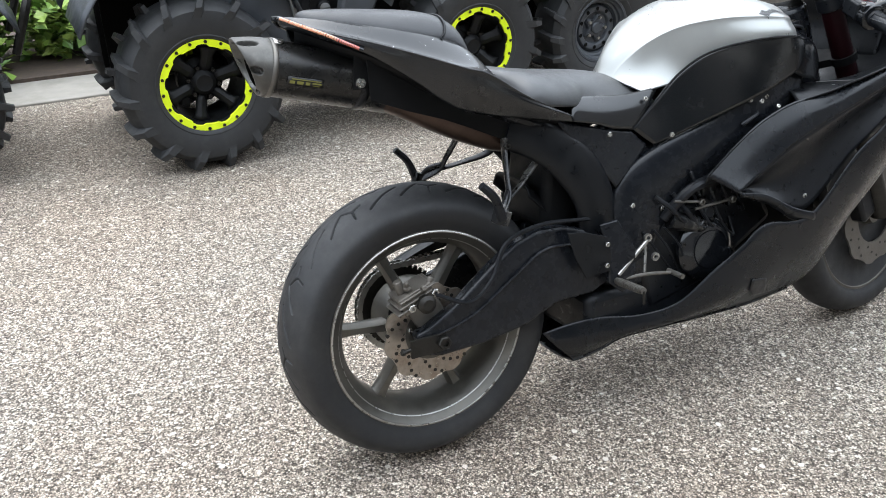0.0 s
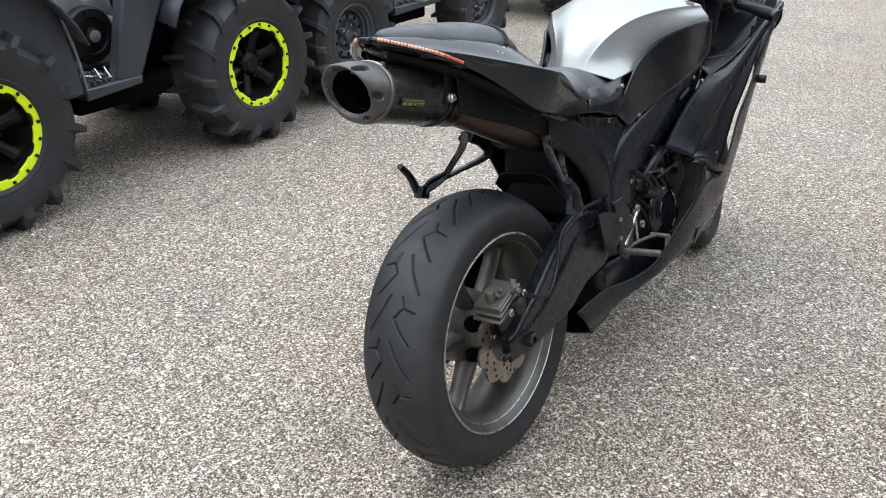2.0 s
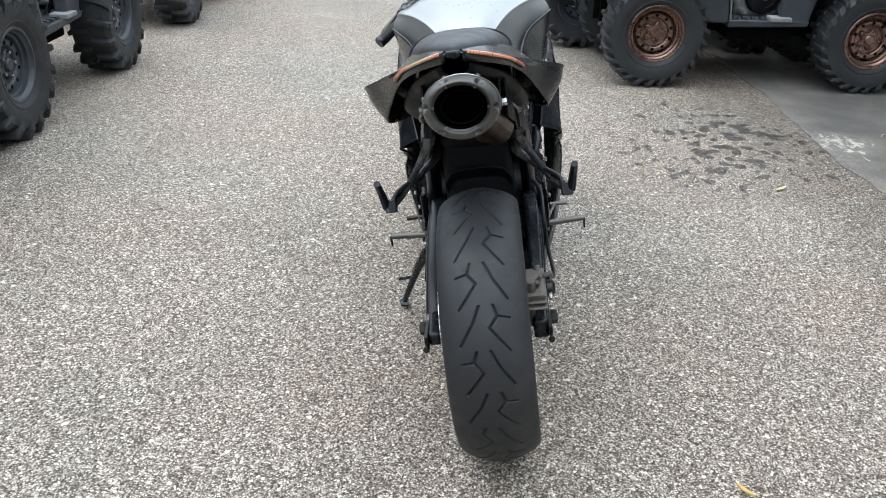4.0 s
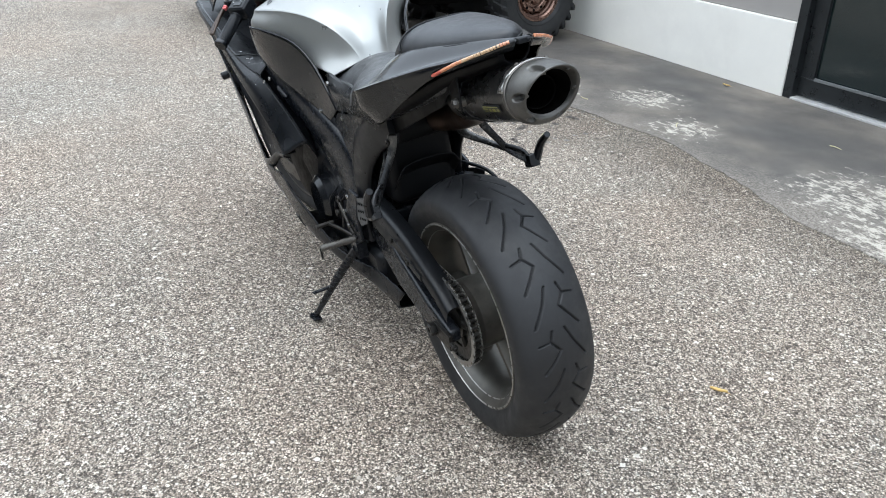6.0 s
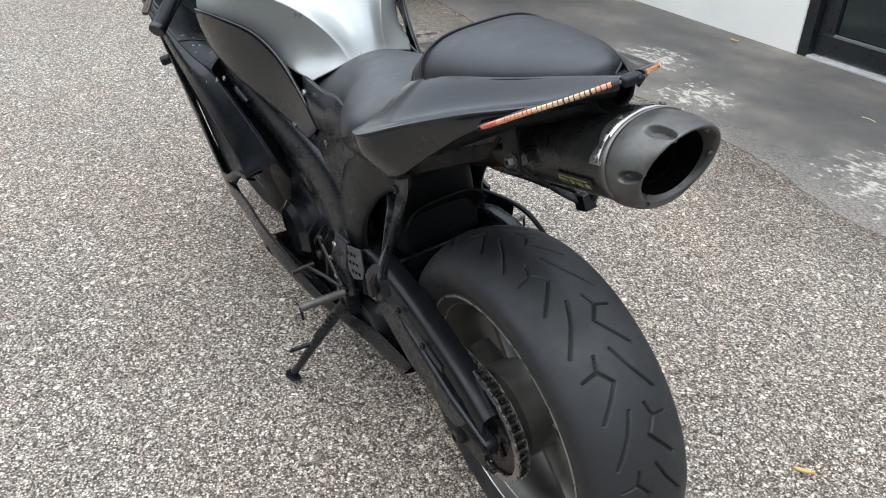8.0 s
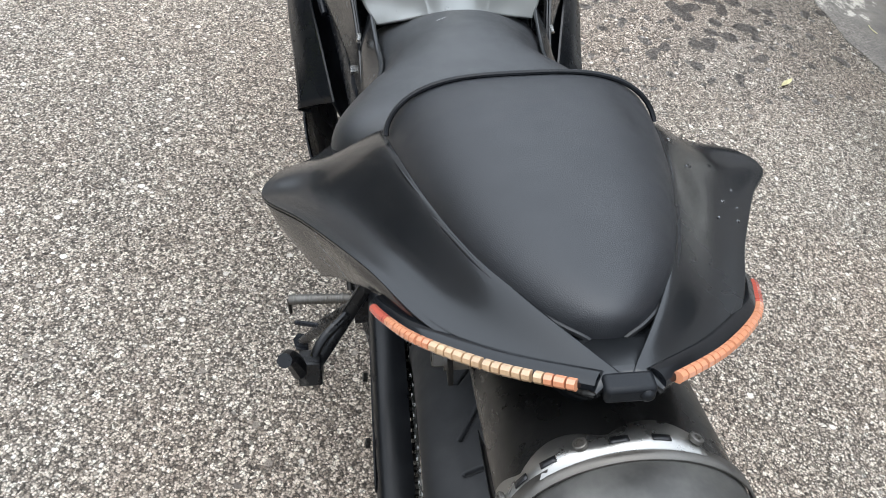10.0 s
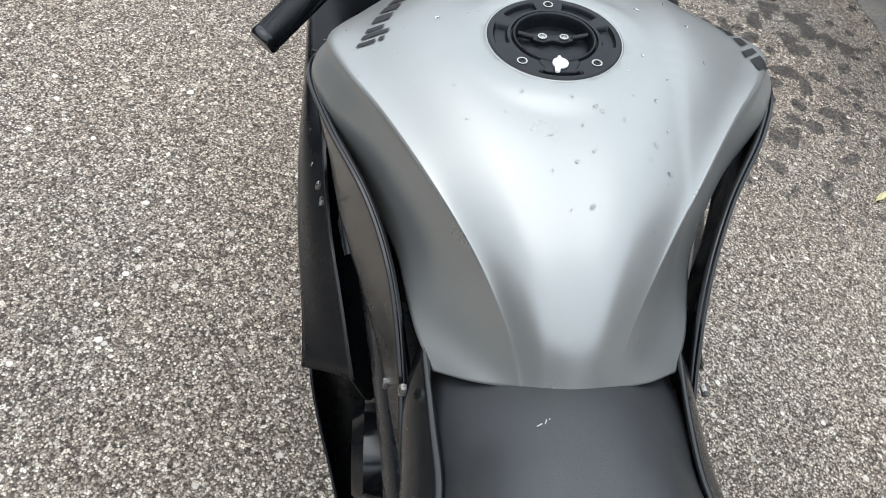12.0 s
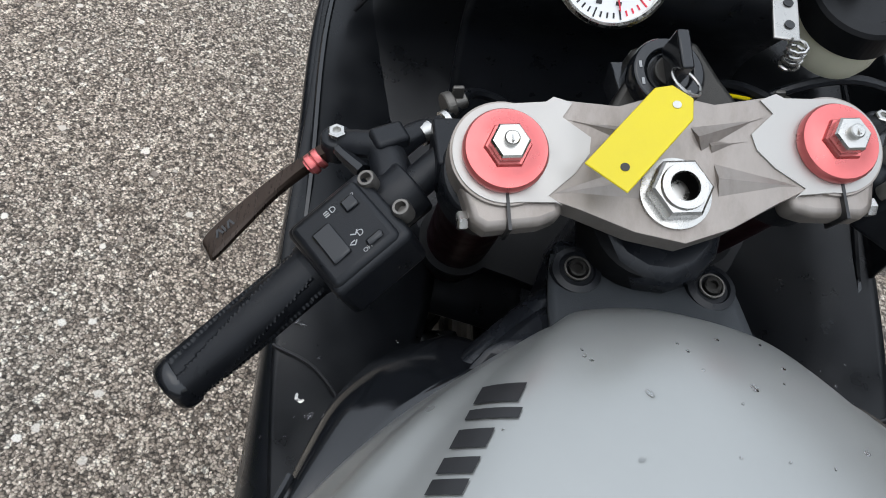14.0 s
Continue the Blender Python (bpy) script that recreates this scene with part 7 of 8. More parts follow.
def front_end():
    w = part("front_wheel", steer(lathe([(0.228, 0.046), (0.2285, 0.042), (0.215, 0.036), (0.204, 0.024), (0.200, 0.0), (0.204, -0.024), (0.215, -0.036), (0.2285, -0.042), (0.228, -0.046), (0.222, -0.047), (0.205, -0.036), (0.194, -0.022), (0.190, 0.0), (0.194, 0.022), (0.205, 0.036), (0.222, 0.047)], AXLE, (0, 1, 0), 72, closed=True)), RIM_GREY, bike, "dusty grey cast front wheel")
    part("tyre", steer(lathe([(0.2265, 0.045), (0.236, 0.052), (0.255, 0.060), (0.272, 0.057), (0.286, 0.044), (0.295, 0.024), (0.298, 0.0), (0.295, -0.024), (0.286, -0.044), (0.272, -0.057), (0.255, -0.060), (0.236, -0.052), (0.2265, -0.045)], AXLE, (0, 1, 0), 120)), RUBBER, w, "black sport tyre", smooth=60)
    for k in range(6):
        b = wheel_spoke(radians(60 * k + 12), 0.035, 0.196, 0.013, 0.0, 0.016)
        part("spoke", steer(moved(b, Matrix.Translation(AXLE - HUB))), RIM_GREY, w)
    part("hub", steer(lathe([(0.028, -0.07), (0.035, -0.05), (0.032, 0.0), (0.035, 0.05), (0.028, 0.07)], AXLE, (0, 1, 0), 28)), RIM_GREY, w)
    for s in (-1, 1):
        d = part("brake_disc", steer(wavy_disc(0.146, 0.085, s * 0.068, 0.005, 10, 0.004, AXLE)), CAST, w, "drilled grey front brake disc")
        for k in range(30):
            a = 2 * math.pi * k / 30
            r = (0.100, 0.115, 0.130)[k % 3]
            # dark plug in the uncut front disc, a hole's shade by colour
            part("disc_hole", steer(lathe([(0.004, -0.0032), (0.004, 0.0032)], (AXLE.x + r * math.cos(a), s * 0.068, AXLE.z + r * math.sin(a)), (0, 1, 0), 8)), DARK_STEEL, d)
        top = Vector((FORK_X, s * 0.1025, FORK_Z))
        low = top - RAKE * 0.70
        leg = part("fork_tube", steer(rod(top - RAKE * 0.30, top + RAKE * 0.002, 0.0262, sides=28)), FORK_RED_SHADED, bike, "red anodised fork tube, its colour darkened for the shade under the clamp")
        part("fork_leg", steer(joined(rod(low + RAKE * 0.10, low + RAKE * 0.42, 0.021, sides=24), rod(low, low + RAKE * 0.14, 0.028, sides=24))), DARK_STEEL, leg)
        part("front_caliper", steer(joined(block((AXLE.x - 0.11, s * 0.082, AXLE.z + 0.06), (0.06, 0.055, 0.11), (0, -25, 0)))), MATTE, bike, bevel=0.01)
        part("fork_ring", steer(lathe([(0.0190, 0.005), (0.0246, 0.005), (0.0252, 0.0062), (0.0252, 0.0102), (0.0238, 0.0125), (0.0165, 0.0128), (0.0135, 0.0145)], top, RAKE, 56)), RED_ANO, bike, "red anodised fork cap ring")
        cap = part("fork_cap_nut", steer(joined(lathe([(0.0140, 0.0130), (0.0140, 0.0165), (0.0132, 0.0175), (0.001, 0.0175)], top, RAKE, 6))), RED_ANO, bike)
        part("preload_adjuster", steer(joined(lathe([(0.0108, 0.0172), (0.0116, 0.0184), (0.0116, 0.0240), (0.0104, 0.0254), (0.0045, 0.0258)], top, RAKE, 6), lathe([(0.0045, 0.0250), (0.0045, 0.0290), (0.0038, 0.0297), (0.001, 0.0297)], top, RAKE, 16), block(tuple(top + RAKE * 0.0299), (0.0060, 0.0010, 0.0008)))), STEEL, cap, "bright hexagon adjuster")
    fender = [[(AXLE.x + (0.318) * math.cos(a), y, AXLE.z + (0.318 - 6 * y * y) * math.sin(a)) for y in (-0.062, -0.03, 0, 0.03, 0.062)] for a in np.linspace(radians(35), radians(165), 12)]
    part("front_fender", steer(patch(fender, 30, 14)), SATIN, bike, "black front mudguard", thick=0.003)
    # upper clamp: a plate seen from above, arms to both fork tubes
    ex = Vector((0.917, 0, 0.40)).normalized()
    base = Vector((FORK_X, 0, FORK_Z))

    def at(u, y, h):
        return base + ex * u + Y * y + RAKE * h

    def clamp_plate(outline, lo, hi):
        n = len(outline)
        v = [at(u, y, lo) for u, y in outline] + [at(u, y, hi) for u, y in outline]
        return mesh_of(v, [tuple(range(n)), tuple(range(2 * n - 1, n - 1, -1))] + [(i, (i + 1) % n, n + (i + 1) % n, n + i) for i in range(n)])

    right = [(0.036, 0.0), (0.028, -0.030), (0.033, -0.070)] + [(0.0322 * math.cos(t), -0.1025 + 0.0322 * math.sin(t)) for t in np.linspace(radians(80), radians(-215), 44)] + [(-0.036, -0.060), (-0.050, -0.030), (-0.058, 0.0)]
    outline = right + [(u, -y) for u, y in right[-2:0:-1]]
    cl = part("top_clamp", steer(clamp_plate(outline, -0.016, 0.004)), CLAMP_GREY, bike, "grey cast aluminium upper fork clamp", bevel=0.004, segments=3)
    for s in (-1, 1):
        jag = [(0.034, s * 0.070), (0.030, s * 0.059), (0.021, s * 0.066), (0.008, s * 0.050), (-0.002, s * 0.052), (-0.014, s * 0.062), (-0.027, s * 0.079), (-0.033, s * 0.071)]
        pts = [(0.031, s * 0.075)] + [(0.0305 * math.cos(t), s * (0.1025 + 0.0305 * math.sin(t))) for t in np.linspace(radians(-10), radians(190), 40)] + [(-0.031, s * 0.075)] + jag[::-1]
        part("machined_face", steer(clamp_plate(pts, 0.0035, 0.0052)), CREAM_ALU, cl, "smooth pale machined face", smooth=0)
        part("pinch_lug", steer(joined(clamp_plate([(-0.020, s * 0.070), (-0.038, s * 0.070), (-0.043, s * 0.084), (-0.045, s * 0.116), (-0.040, s * 0.124), (-0.014, s * 0.130)], -0.020, 0.0015))), CLAMP_GREY, cl, bevel=0.005, segments=3)
        part("pinch_slot", steer(clamp_plate([(-0.020, s * 0.1020), (-0.0465, s * 0.1020), (-0.0465, s * 0.1040), (-0.020, s * 0.1040)], -0.019, 0.0056)), PRINT_BLACK, cl, smooth=0)
        for tip, b0, b1, high in (((0.021, 0.066), (0.016, 0.012), (-0.004, 0.018), 0.0085), ((-0.027, 0.079), (-0.006, 0.024), (-0.034, 0.024), 0.0080), ((0.004, 0.050), (0.008, 0.022), (-0.006, 0.024), 0.0060)):
            low = [at(u, s * y, 0.0025) for u, y in (tip, b0, b1)]
            crest = [at(tip[0] * 0.94, s * tip[1] * 0.95, 0.0042), at((b0[0] + b1[0]) / 2, s * (b0[1] + b1[1]) / 2, high)]
            part("clamp_rib", steer(mesh_of(low + crest, [(0, 1, 4, 3), (0, 3, 4, 2), (1, 2, 4)])), CLAMP_GREY, cl, smooth=20)
        part("pinch_bolt", steer(bolt(at(-0.036, s * 0.125, -0.010), (0, s, 0), 0.006, 0.006)), STEEL, cl)
    part("stem_nut", steer(joined(lathe([(0.0218, 0.004), (0.0218, 0.0065), (0.0185, 0.007)], at(-0.028, 0.003, 0), RAKE, 40), lathe([(0.0182, 0.0065), (0.0189, 0.008), (0.0189, 0.017), (0.0172, 0.0185), (0.0142, 0.0188)], at(-0.028, 0.003, 0), RAKE, 6, ends=False), lathe([(0.0142, 0.018), (0.0136, 0.0210), (0.0090, 0.0210), (0.0084, 0.0190)], at(-0.028, 0.003, 0), RAKE, 32, ends=False))), STEEL, cl, "bright hollow steering stem nut")
    # hollow of the nut lined near-black, its shade painted in
    part("stem_bore", steer(lathe([(0.0084, 0.0192), (0.0080, 0.0060), (0.001, 0.0060)], at(-0.028, 0.003, 0), RAKE, 28, ends=False)), SOOT_SHADE, cl)
    part("lower_clamp", steer(moved(joined(clamp_plate(outline, -0.016, 0.004)), Matrix.Translation(RAKE * -0.20))), RECESS_SHADE, bike, bevel=0.004)
    part("stem_cover", steer(lathe([(0.040, -0.04), (0.044, -0.06), (0.036, -0.10)], at(-0.03, 0, 0), RAKE, 30)), RECESS_SHADE, bike)
    # ignition lock
    lock = part("ignition_lock", steer(joined(lathe([(0.022, -0.02), (0.0235, 0.0), (0.0235, 0.010), (0.0215, 0.013), (0.0150, 0.013), (0.0140, 0.010), (0.001, 0.010)], at(0.049, -0.003, -0.006), RAKE, 40), block(tuple(at(0.043, -0.002, -0.022)), (0.05, 0.05, 0.02)))), GLOSS, bike, "black ignition lock", bevel=0.001)
    part("lock_barrel", steer(lathe([(0.0095, 0.010), (0.0095, 0.0135), (0.0085, 0.0142), (0.001, 0.0142)], at(0.049, -0.003, -0.006), RAKE, 24)), DARK_STEEL, lock)
    marks = []
    for k, t in enumerate((radians(215), radians(180), radians(150), radians(110), radians(75))):
        marks.append(moved(block((0, 0, 0), (0.0018, 0.0042, 0.0004)), Matrix.Translation(at(0.049 + 0.0185 * math.cos(t), -0.003 + 0.0185 * math.sin(t), 0.0073)) @ RAKE.to_track_quat("Z", "Y").to_matrix().to_4x4()))
    part("lock_marks", steer(joined(*marks)), PRINT_GREY, lock, "pale printed marks")
    part("lock_bracket", steer(clamp_plate([(0.028, -0.055), (0.028, 0.035), (0.050, 0.020), (0.072, 0.014), (0.076, -0.030), (0.050, -0.042)], -0.030, -0.006)), DARK_STEEL, cl, bevel=0.004)

    # bars
    for s in (-1, 1):
        a = Vector((1.134, s * 0.128, 0.905))
        b = Vector((1.028, 0.3025, 0.818)) if s > 0 else Vector((1.025, -0.335, 0.812))
        ax = (b - a).normalized()
        bar = part("handlebar", steer(joined(rod(a, a.lerp(b, 0.98), 0.0112, sides=20), lathe([(0.033, -0.035), (0.033, 0.0), (0.028, 0.002)], Vector((FORK_X, s * 0.1025, FORK_Z)) - RAKE * 0.032, RAKE, 32), block(tuple(a + Vector((0.0, -s * 0.006, 0.002))), (0.04, 0.03, 0.03)))), MATTE, bike, "black clip-on handlebar", bevel=0.002)
        g0, g1 = a.lerp(b, 0.47 if s > 0 else 0.52), a.lerp(b, 0.985)
        L = (g1 - g0).length
        n, m = 150, 72
        q = ax.to_track_quat("Z", "Y").to_matrix()
        grid = []
        for i in range(n + 1):
            f = i / n
            row = []
            for j in range(m):
                t = 2 * math.pi * j / m
                smooth_zone = math.sin(3 * t + f * 3.2) > 0.55
                r = 0.0172 + (-0.0013 if smooth_zone else (0.0007 if (i + 2 * j) // 2 % 2 else -0.0006))
                row.append(g0 + ax * (L * f) + q @ Vector((r * math.cos(t), r * math.sin(t), 0)))
            grid.append(row)
        grip = part("grip", steer(sheet(grid, wrap=True, caps=True)), MATTE, bar, "black knurled rubber grip", smooth=45)
        part("grip_flange", steer(joined(lathe([(0.0265, -0.012), (0.0265, -0.007), (0.020, 0.0), (0.0182, 0.01)], g0, ax, 32), lathe([(0.021, -0.02), (0.0215, -0.014), (0.019, -0.012)], g0, ax, 32))), MATTE, grip)
        part("bar_end", steer(lathe([(0.0172, 0), (0.0185, 0.002), (0.0185, 0.009), (0.0165, 0.012), (0.001, 0.0125)], g1 - ax * 0.002, ax, 32)), GLOSS, bar)
        # switch housing
        c = a.lerp(b, 0.33) + Vector((-0.013, 0, -0.001)) if s > 0 else a.lerp(b, 0.30)
        rot = Matrix.Translation(c) @ ax.to_track_quat("X", "Z").to_matrix().to_4x4()
        house = moved(joined(block((0.0, 0.0, 0.006), (0.060, 0.060, 0.040)), block((0.002, 0.0, 0.024), (0.052, 0.054, 0.010))), rot)
        hs = part("switch_housing", steer(house), MATTE, bar, "black switch housing with small printed marks", bevel=0.006, segments=3)
        for cx, cy, sx, sy, mt in (((0.012, 0.002, 0.014, 0.026, GLOSS), (-0.012, -0.012, 0.010, 0.009, GLOSS), (-0.010, 0.018, 0.012, 0.005, GLOSS)) if s > 0 else ((0.010, 0.006, 0.016, 0.030, RED_PLASTIC),)):
            part("switch_button", steer(moved(block((cx, cy, 0.0298 if mt is GLOSS else 0.031), (sx, sy, 0.003 if mt is GLOSS else 0.006)), rot)), mt, hs, "red stop switch" if mt is RED_PLASTIC else "", bevel=0.0015)
        dots = [moved(block((x, y, 0.0293), (0.0034, 0.0007, 0.0004), (0, 0, r)), rot) for x, y, r in ((0.000, 0.012, 40), (0.0026, 0.012, -40), (0.0013, 0.0104, 0), (-0.004, 0.0065, 40), (-0.0014, 0.0065, -40), (0.0030, -0.0150, 0), (0.0030, -0.0165, 0), (0.0030, -0.0180, 0))]
        face = STEER @ rot @ pose(0, 0, 0, 0, 0, 180 if s > 0 else 0)
        for word, wx, wy, size in ((("LAP", 0.0103, 0.0140, 0.0046), ("D", -0.0005, 0.0145, 0.0060), ("D", 0.0035, -0.0105, 0.0060), ("OFF", 0.000, -0.0215, 0.0040)) if s > 0 else (("START", -0.021, -0.0130, 0.0040), ("STOP", -0.021, -0.0170, 0.0040))):
            txt = bpy.data.curves.new("switch_lettering", "FONT")
            txt.body, txt.size = word, size
            txt.materials.append(PRINT_GREY)
            t_ob = new("switch_lettering", txt)
            t_ob.parent = hs
            t_ob.matrix_basis = face @ pose(wx, wy, 0.0294)
        part("switch_marks", steer(joined(*dots)), PRINT_GREY, hs, "small pale printed marks")
        for x, y in ((-0.034, 0.012), (-0.030, -0.020)):
            part("clamp_screw", steer(moved(joined(lathe([(0.0062, 0), (0.0062, 0.010), (0.0052, 0.012), (0.0036, 0.012), (0.0034, 0.006), (0.0003, 0.006)], (x, y, 0.016), (0, 0, 1), 16)), rot)), CAST, hs)
        if s < 0:
            # throttle drum housing with two screws, its cable elbow, crimped sleeve and twin cables
            f = a.lerp(b, 0.43)
            drum = part("throttle_housing", steer(joined(lathe([(0.020, -0.018), (0.0275, -0.016), (0.0285, -0.010), (0.0285, 0.008), (0.0265, 0.014), (0.0265, 0.018), (0.0300, 0.020), (0.0300, 0.024), (0.022, 0.026)], f, ax, 40), moved(block((0, 0, 0.018), (0.026, 0.050, 0.018)), Matrix.Translation(f) @ ax.to_track_quat("X", "Z").to_matrix().to_4x4()))), GLOSS, bar, "black throttle housing", bevel=0.003)
            for y in (-0.019, 0.019):
                part("housing_screw", steer(moved(lathe([(0.0062, 0), (0.0062, 0.002), (0.0050, 0.0034), (0.0014, 0.0036), (0.0012, 0.0024), (0.0003, 0.0024)], (0, y, 0.0268), (0, 0, 1), 18), Matrix.Translation(f) @ ax.to_track_quat("X", "Z").to_matrix().to_4x4())), CAST, drum)
            part("cable_elbow", steer(tube([(1.080, -0.222, 0.872), (1.097, -0.246, 0.884), (1.113, -0.262, 0.888), (1.130, -0.264, 0.892), (1.141, -0.261, 0.893)], [0.0125, 0.0120, 0.0110, 0.0105, 0.0105], 24, 14)), GLOSS, drum, "glossy black cable elbow")
            part("cable_sleeve", steer(joined(tube([(1.140, -0.2615, 0.893), (1.152, -0.258, 0.8935), (1.180, -0.250, 0.893)], [0.0128, 0.0118, 0.0105, 0.0080], 18, 16), lathe([(0.0120, -0.002), (0.0136, -0.001), (0.0136, 0.002), (0.0120, 0.003)], (1.141, -0.261, 0.893), (0.9, 0.25, 0), 20))), RIM_EDGE, drum, "dull chromed cable sleeve")
            for e in (-1, 1):
                part("throttle_cable", steer(tube([(1.178, -0.2505 + 0.004 * e, 0.893), (1.192, -0.226 + 0.003 * e, 0.899 + 0.002 * e), (1.202, -0.183 + 0.003 * e, 0.907), (1.196, -0.125, 0.900), (1.180, -0.06, 0.87)], 0.0038, 24, 8)), MATTE, bike)
            part("housing_tab", steer(moved(block((0, 0, 0), (0.010, 0.012, 0.008), (0, 0, 25)), Matrix.Translation((1.093, -0.272, 0.861)))), MATTE, drum, bevel=0.002)
            for k in range(2):  # ring marks beside the red switch
                part("switch_ring", steer(moved(lathe([(0.0040, 0.0292), (0.0040, 0.0296), (0.0032, 0.0296), (0.0032, 0.0292)], (-0.006, 0.012 - 0.020 * k, 0), (0, 0, 1), 20, closed=True), rot)), PRINT_GREY, hs)
        # lever and its perch
        lp = a.lerp(b, 0.195 if s > 0 else 0.16)
        fw = Vector((0.86, 0, 0.12))
        perch = joined(lathe([(0.0185, -0.016), (0.0195, -0.013), (0.0195, 0.013), (0.0185, 0.016)], lp, ax, 24), tube([tuple(lp + Vector((0.008, 0, 0.006))), tuple(lp + Vector((0.036, s * 0.006, 0.010))), tuple(lp + Vector((0.046, s * 0.022, 0.006))), tuple(lp + Vector((0.052, s * 0.036, 0.001)))], [0.015, 0.012, 0.011, 0.010], 18, 12, 0.75), tube([tuple(lp + Vector((0.034, s * 0.004, 0.008))), tuple(lp + Vector((0.050, -s * 0.016, 0.009))), tuple(lp + Vector((0.056, -s * 0.030, 0.010)))], [0.011, 0.009, 0.0075], 14, 12, 0.8), lathe([(0.010, -0.010), (0.0115, -0.008), (0.0115, 0.006), (0.0095, 0.008), (0.001, 0.008)], lp + Vector((0.052, s * 0.036, 0.0)), Z, 20))
        part("perch_boss", steer(moved(block((0, 0, 0), (0.018, 0.024, 0.012)), Matrix.Translation(lp + Vector((0.040, s * 0.002, 0.016))) @ pose(0, 0, 0, 0, 0, s * 20))), MATTE, bar, bevel=0.003)
        part("perch_web", steer(tube([tuple(lp + Vector((0.020, s * 0.020, 0.006))), tuple(lp + Vector((0.040, s * 0.034, 0.004))), tuple(lp + Vector((0.050, s * 0.036, 0.002)))], [0.006, 0.0045, 0.005], 12, 8)), GLOSS, bar)
        wheel_at, wheel_way = lp + Vector((0.072 if s > 0 else 0.058, -s * 0.038, 0.013)), Vector((0.35, -s, 0.08)).normalized()
        part("knurled_wheel", steer(lathe([(0.0090, 0.0), (0.0098, 0.001), (0.0098, 0.006), (0.0090, 0.007), (0.0055, 0.007), (0.0055, 0.016), (0.0045, 0.017)], wheel_at, wheel_way, 26)), CAST, bar, "knurled cable adjuster wheel", smooth=8)
        part("lock_tab", steer(moved(block((0, 0, 0.008), (0.003, 0.008, 0.014)), Matrix.Translation(wheel_at + wheel_way * 0.010))), CAST, bar, bevel=0.001)
        pr = part("lever_perch", steer(perch), MATTE, bar, "black lever perch", bevel=0.003)
        piv = lp + Vector((0.052, s * 0.036, 0.0))
        tip = Vector((1.122, 0.2905, 0.828)) if s > 0 else piv + Vector((-0.004, -0.030, -0.010))
        run = tip - piv
        side = run.normalized().cross(Z).normalized()
        rings = []
        for f, half, deep, bow in ((0.08, 0.0052, 0.0060, 0.0), (0.22, 0.0050, 0.0052, 0.004), (0.45, 0.0062, 0.0046, 0.007), (0.70, 0.0086, 0.0042, 0.006), (0.90, 0.0100, 0.0040, 0.003), (0.98, 0.0094, 0.0038, 0.001), (1.0, 0.0070, 0.0030, 0.0)):
            c2 = piv + run * f + Vector((bow, 0, 0))
            rings.append([c2 + side * u * half + Z * w * deep for u, w in ((-1, -0.5), (-0.8, -1), (0.8, -1), (1, -0.5), (1, 0.5), (0.8, 1), (-0.8, 1), (-1, 0.5))])
        lv = part("brake_lever" if s < 0 else "clutch_lever", steer(sheet(spline(np.array([[tuple(p) for p in r] for r in rings]), 30), wrap=True, caps=True)), LEVER_BROWN, bar, "flat smoked bronze hand lever with a blunt tip" if s > 0 else "stub of a broken bronze brake lever", smooth=30)
        part("lever_adjuster", steer(joined(*[lathe([(0.0074, 0), (0.0078, 0.001), (0.0078, 0.004), (0.0058, 0.005), (0.0058, 0.0062)], piv + (tip - piv).normalized() * ((0.014 if s > 0 else 0.030) + 0.006 * i), tip - piv, 10) for i in range(2)])), RED_ANO, lv, "red anodised lever adjuster")
        part("pivot_bolt", steer(bolt(tuple(piv + Vector((0, 0, 0.008))), (0, 0, 1), 0.0065, 0.005)), STEEL, pr)
        if s > 0:
            marks = [moved(block((0, 0, 0), (0.0016, 0.0060, 0.0004), (0, 0, r)), Matrix.Translation(piv.lerp(tip, 0.80 + d) + Vector((0.004, 0, 0.0048))) @ (tip - piv).to_track_quat("X", "Z").to_matrix().to_4x4()) for d, r in ((0.0, 20), (0.025, -20), (0.06, 10), (0.085, 25), (0.11, -25))]
            part("lever_mark", steer(joined(*marks)), HEEL_GREY, lv, "dull grey mark")
        part("cable", steer(tube([tuple(lp + Vector((0.045, -s * 0.015, 0.006))), tuple(lp + Vector((0.070, -s * 0.045, 0.012))), tuple(lp + Vector((0.11, -s * 0.07, -0.01))), (1.24, s * 0.03, 0.83)], 0.0042, 24, 8)), MATTE, bike)
        part("cable_adjuster", steer(joined(lathe([(0.008, 0), (0.008, 0.008), (0.006, 0.010), (0.006, 0.018), (0.0085, 0.019), (0.0085, 0.023)], lp + Vector((0.050, -s * 0.020, 0.008)), Vector((0.6, -s, 0.1)), 14))), STEEL if s > 0 else MATTE, pr)
    # fluid reservoir on the right, with its bracket
    res = part("fluid_reservoir", steer(joined(lathe([(0.030, -0.03), (0.033, -0.02), (0.033, 0.0)], (1.223, -0.170, 0.945), (-0.2, 0, 1), 40))), CREAM, bike, "cream brake fluid reservoir with a black lid")
    part("lid", steer(lathe([(0.036, 0), (0.036, 0.021), (0.034, 0.024), (0.024, 0.0245), (0.022, 0.022), (0.001, 0.022)], (1.223, -0.170, 0.945), (-0.2, 0, 1), 56)), RIM_BLACK, res, "black screw lid", smooth=5)
    part("reservoir_bracket", steer(moved(block((0, 0, 0), (0.090, 0.018, 0.0025), (0, -12, -13)), Matrix.Translation((1.222, -0.109, 0.972)))), RIM_EDGE, bike, "drilled metal reservoir bracket", bevel=0.001)
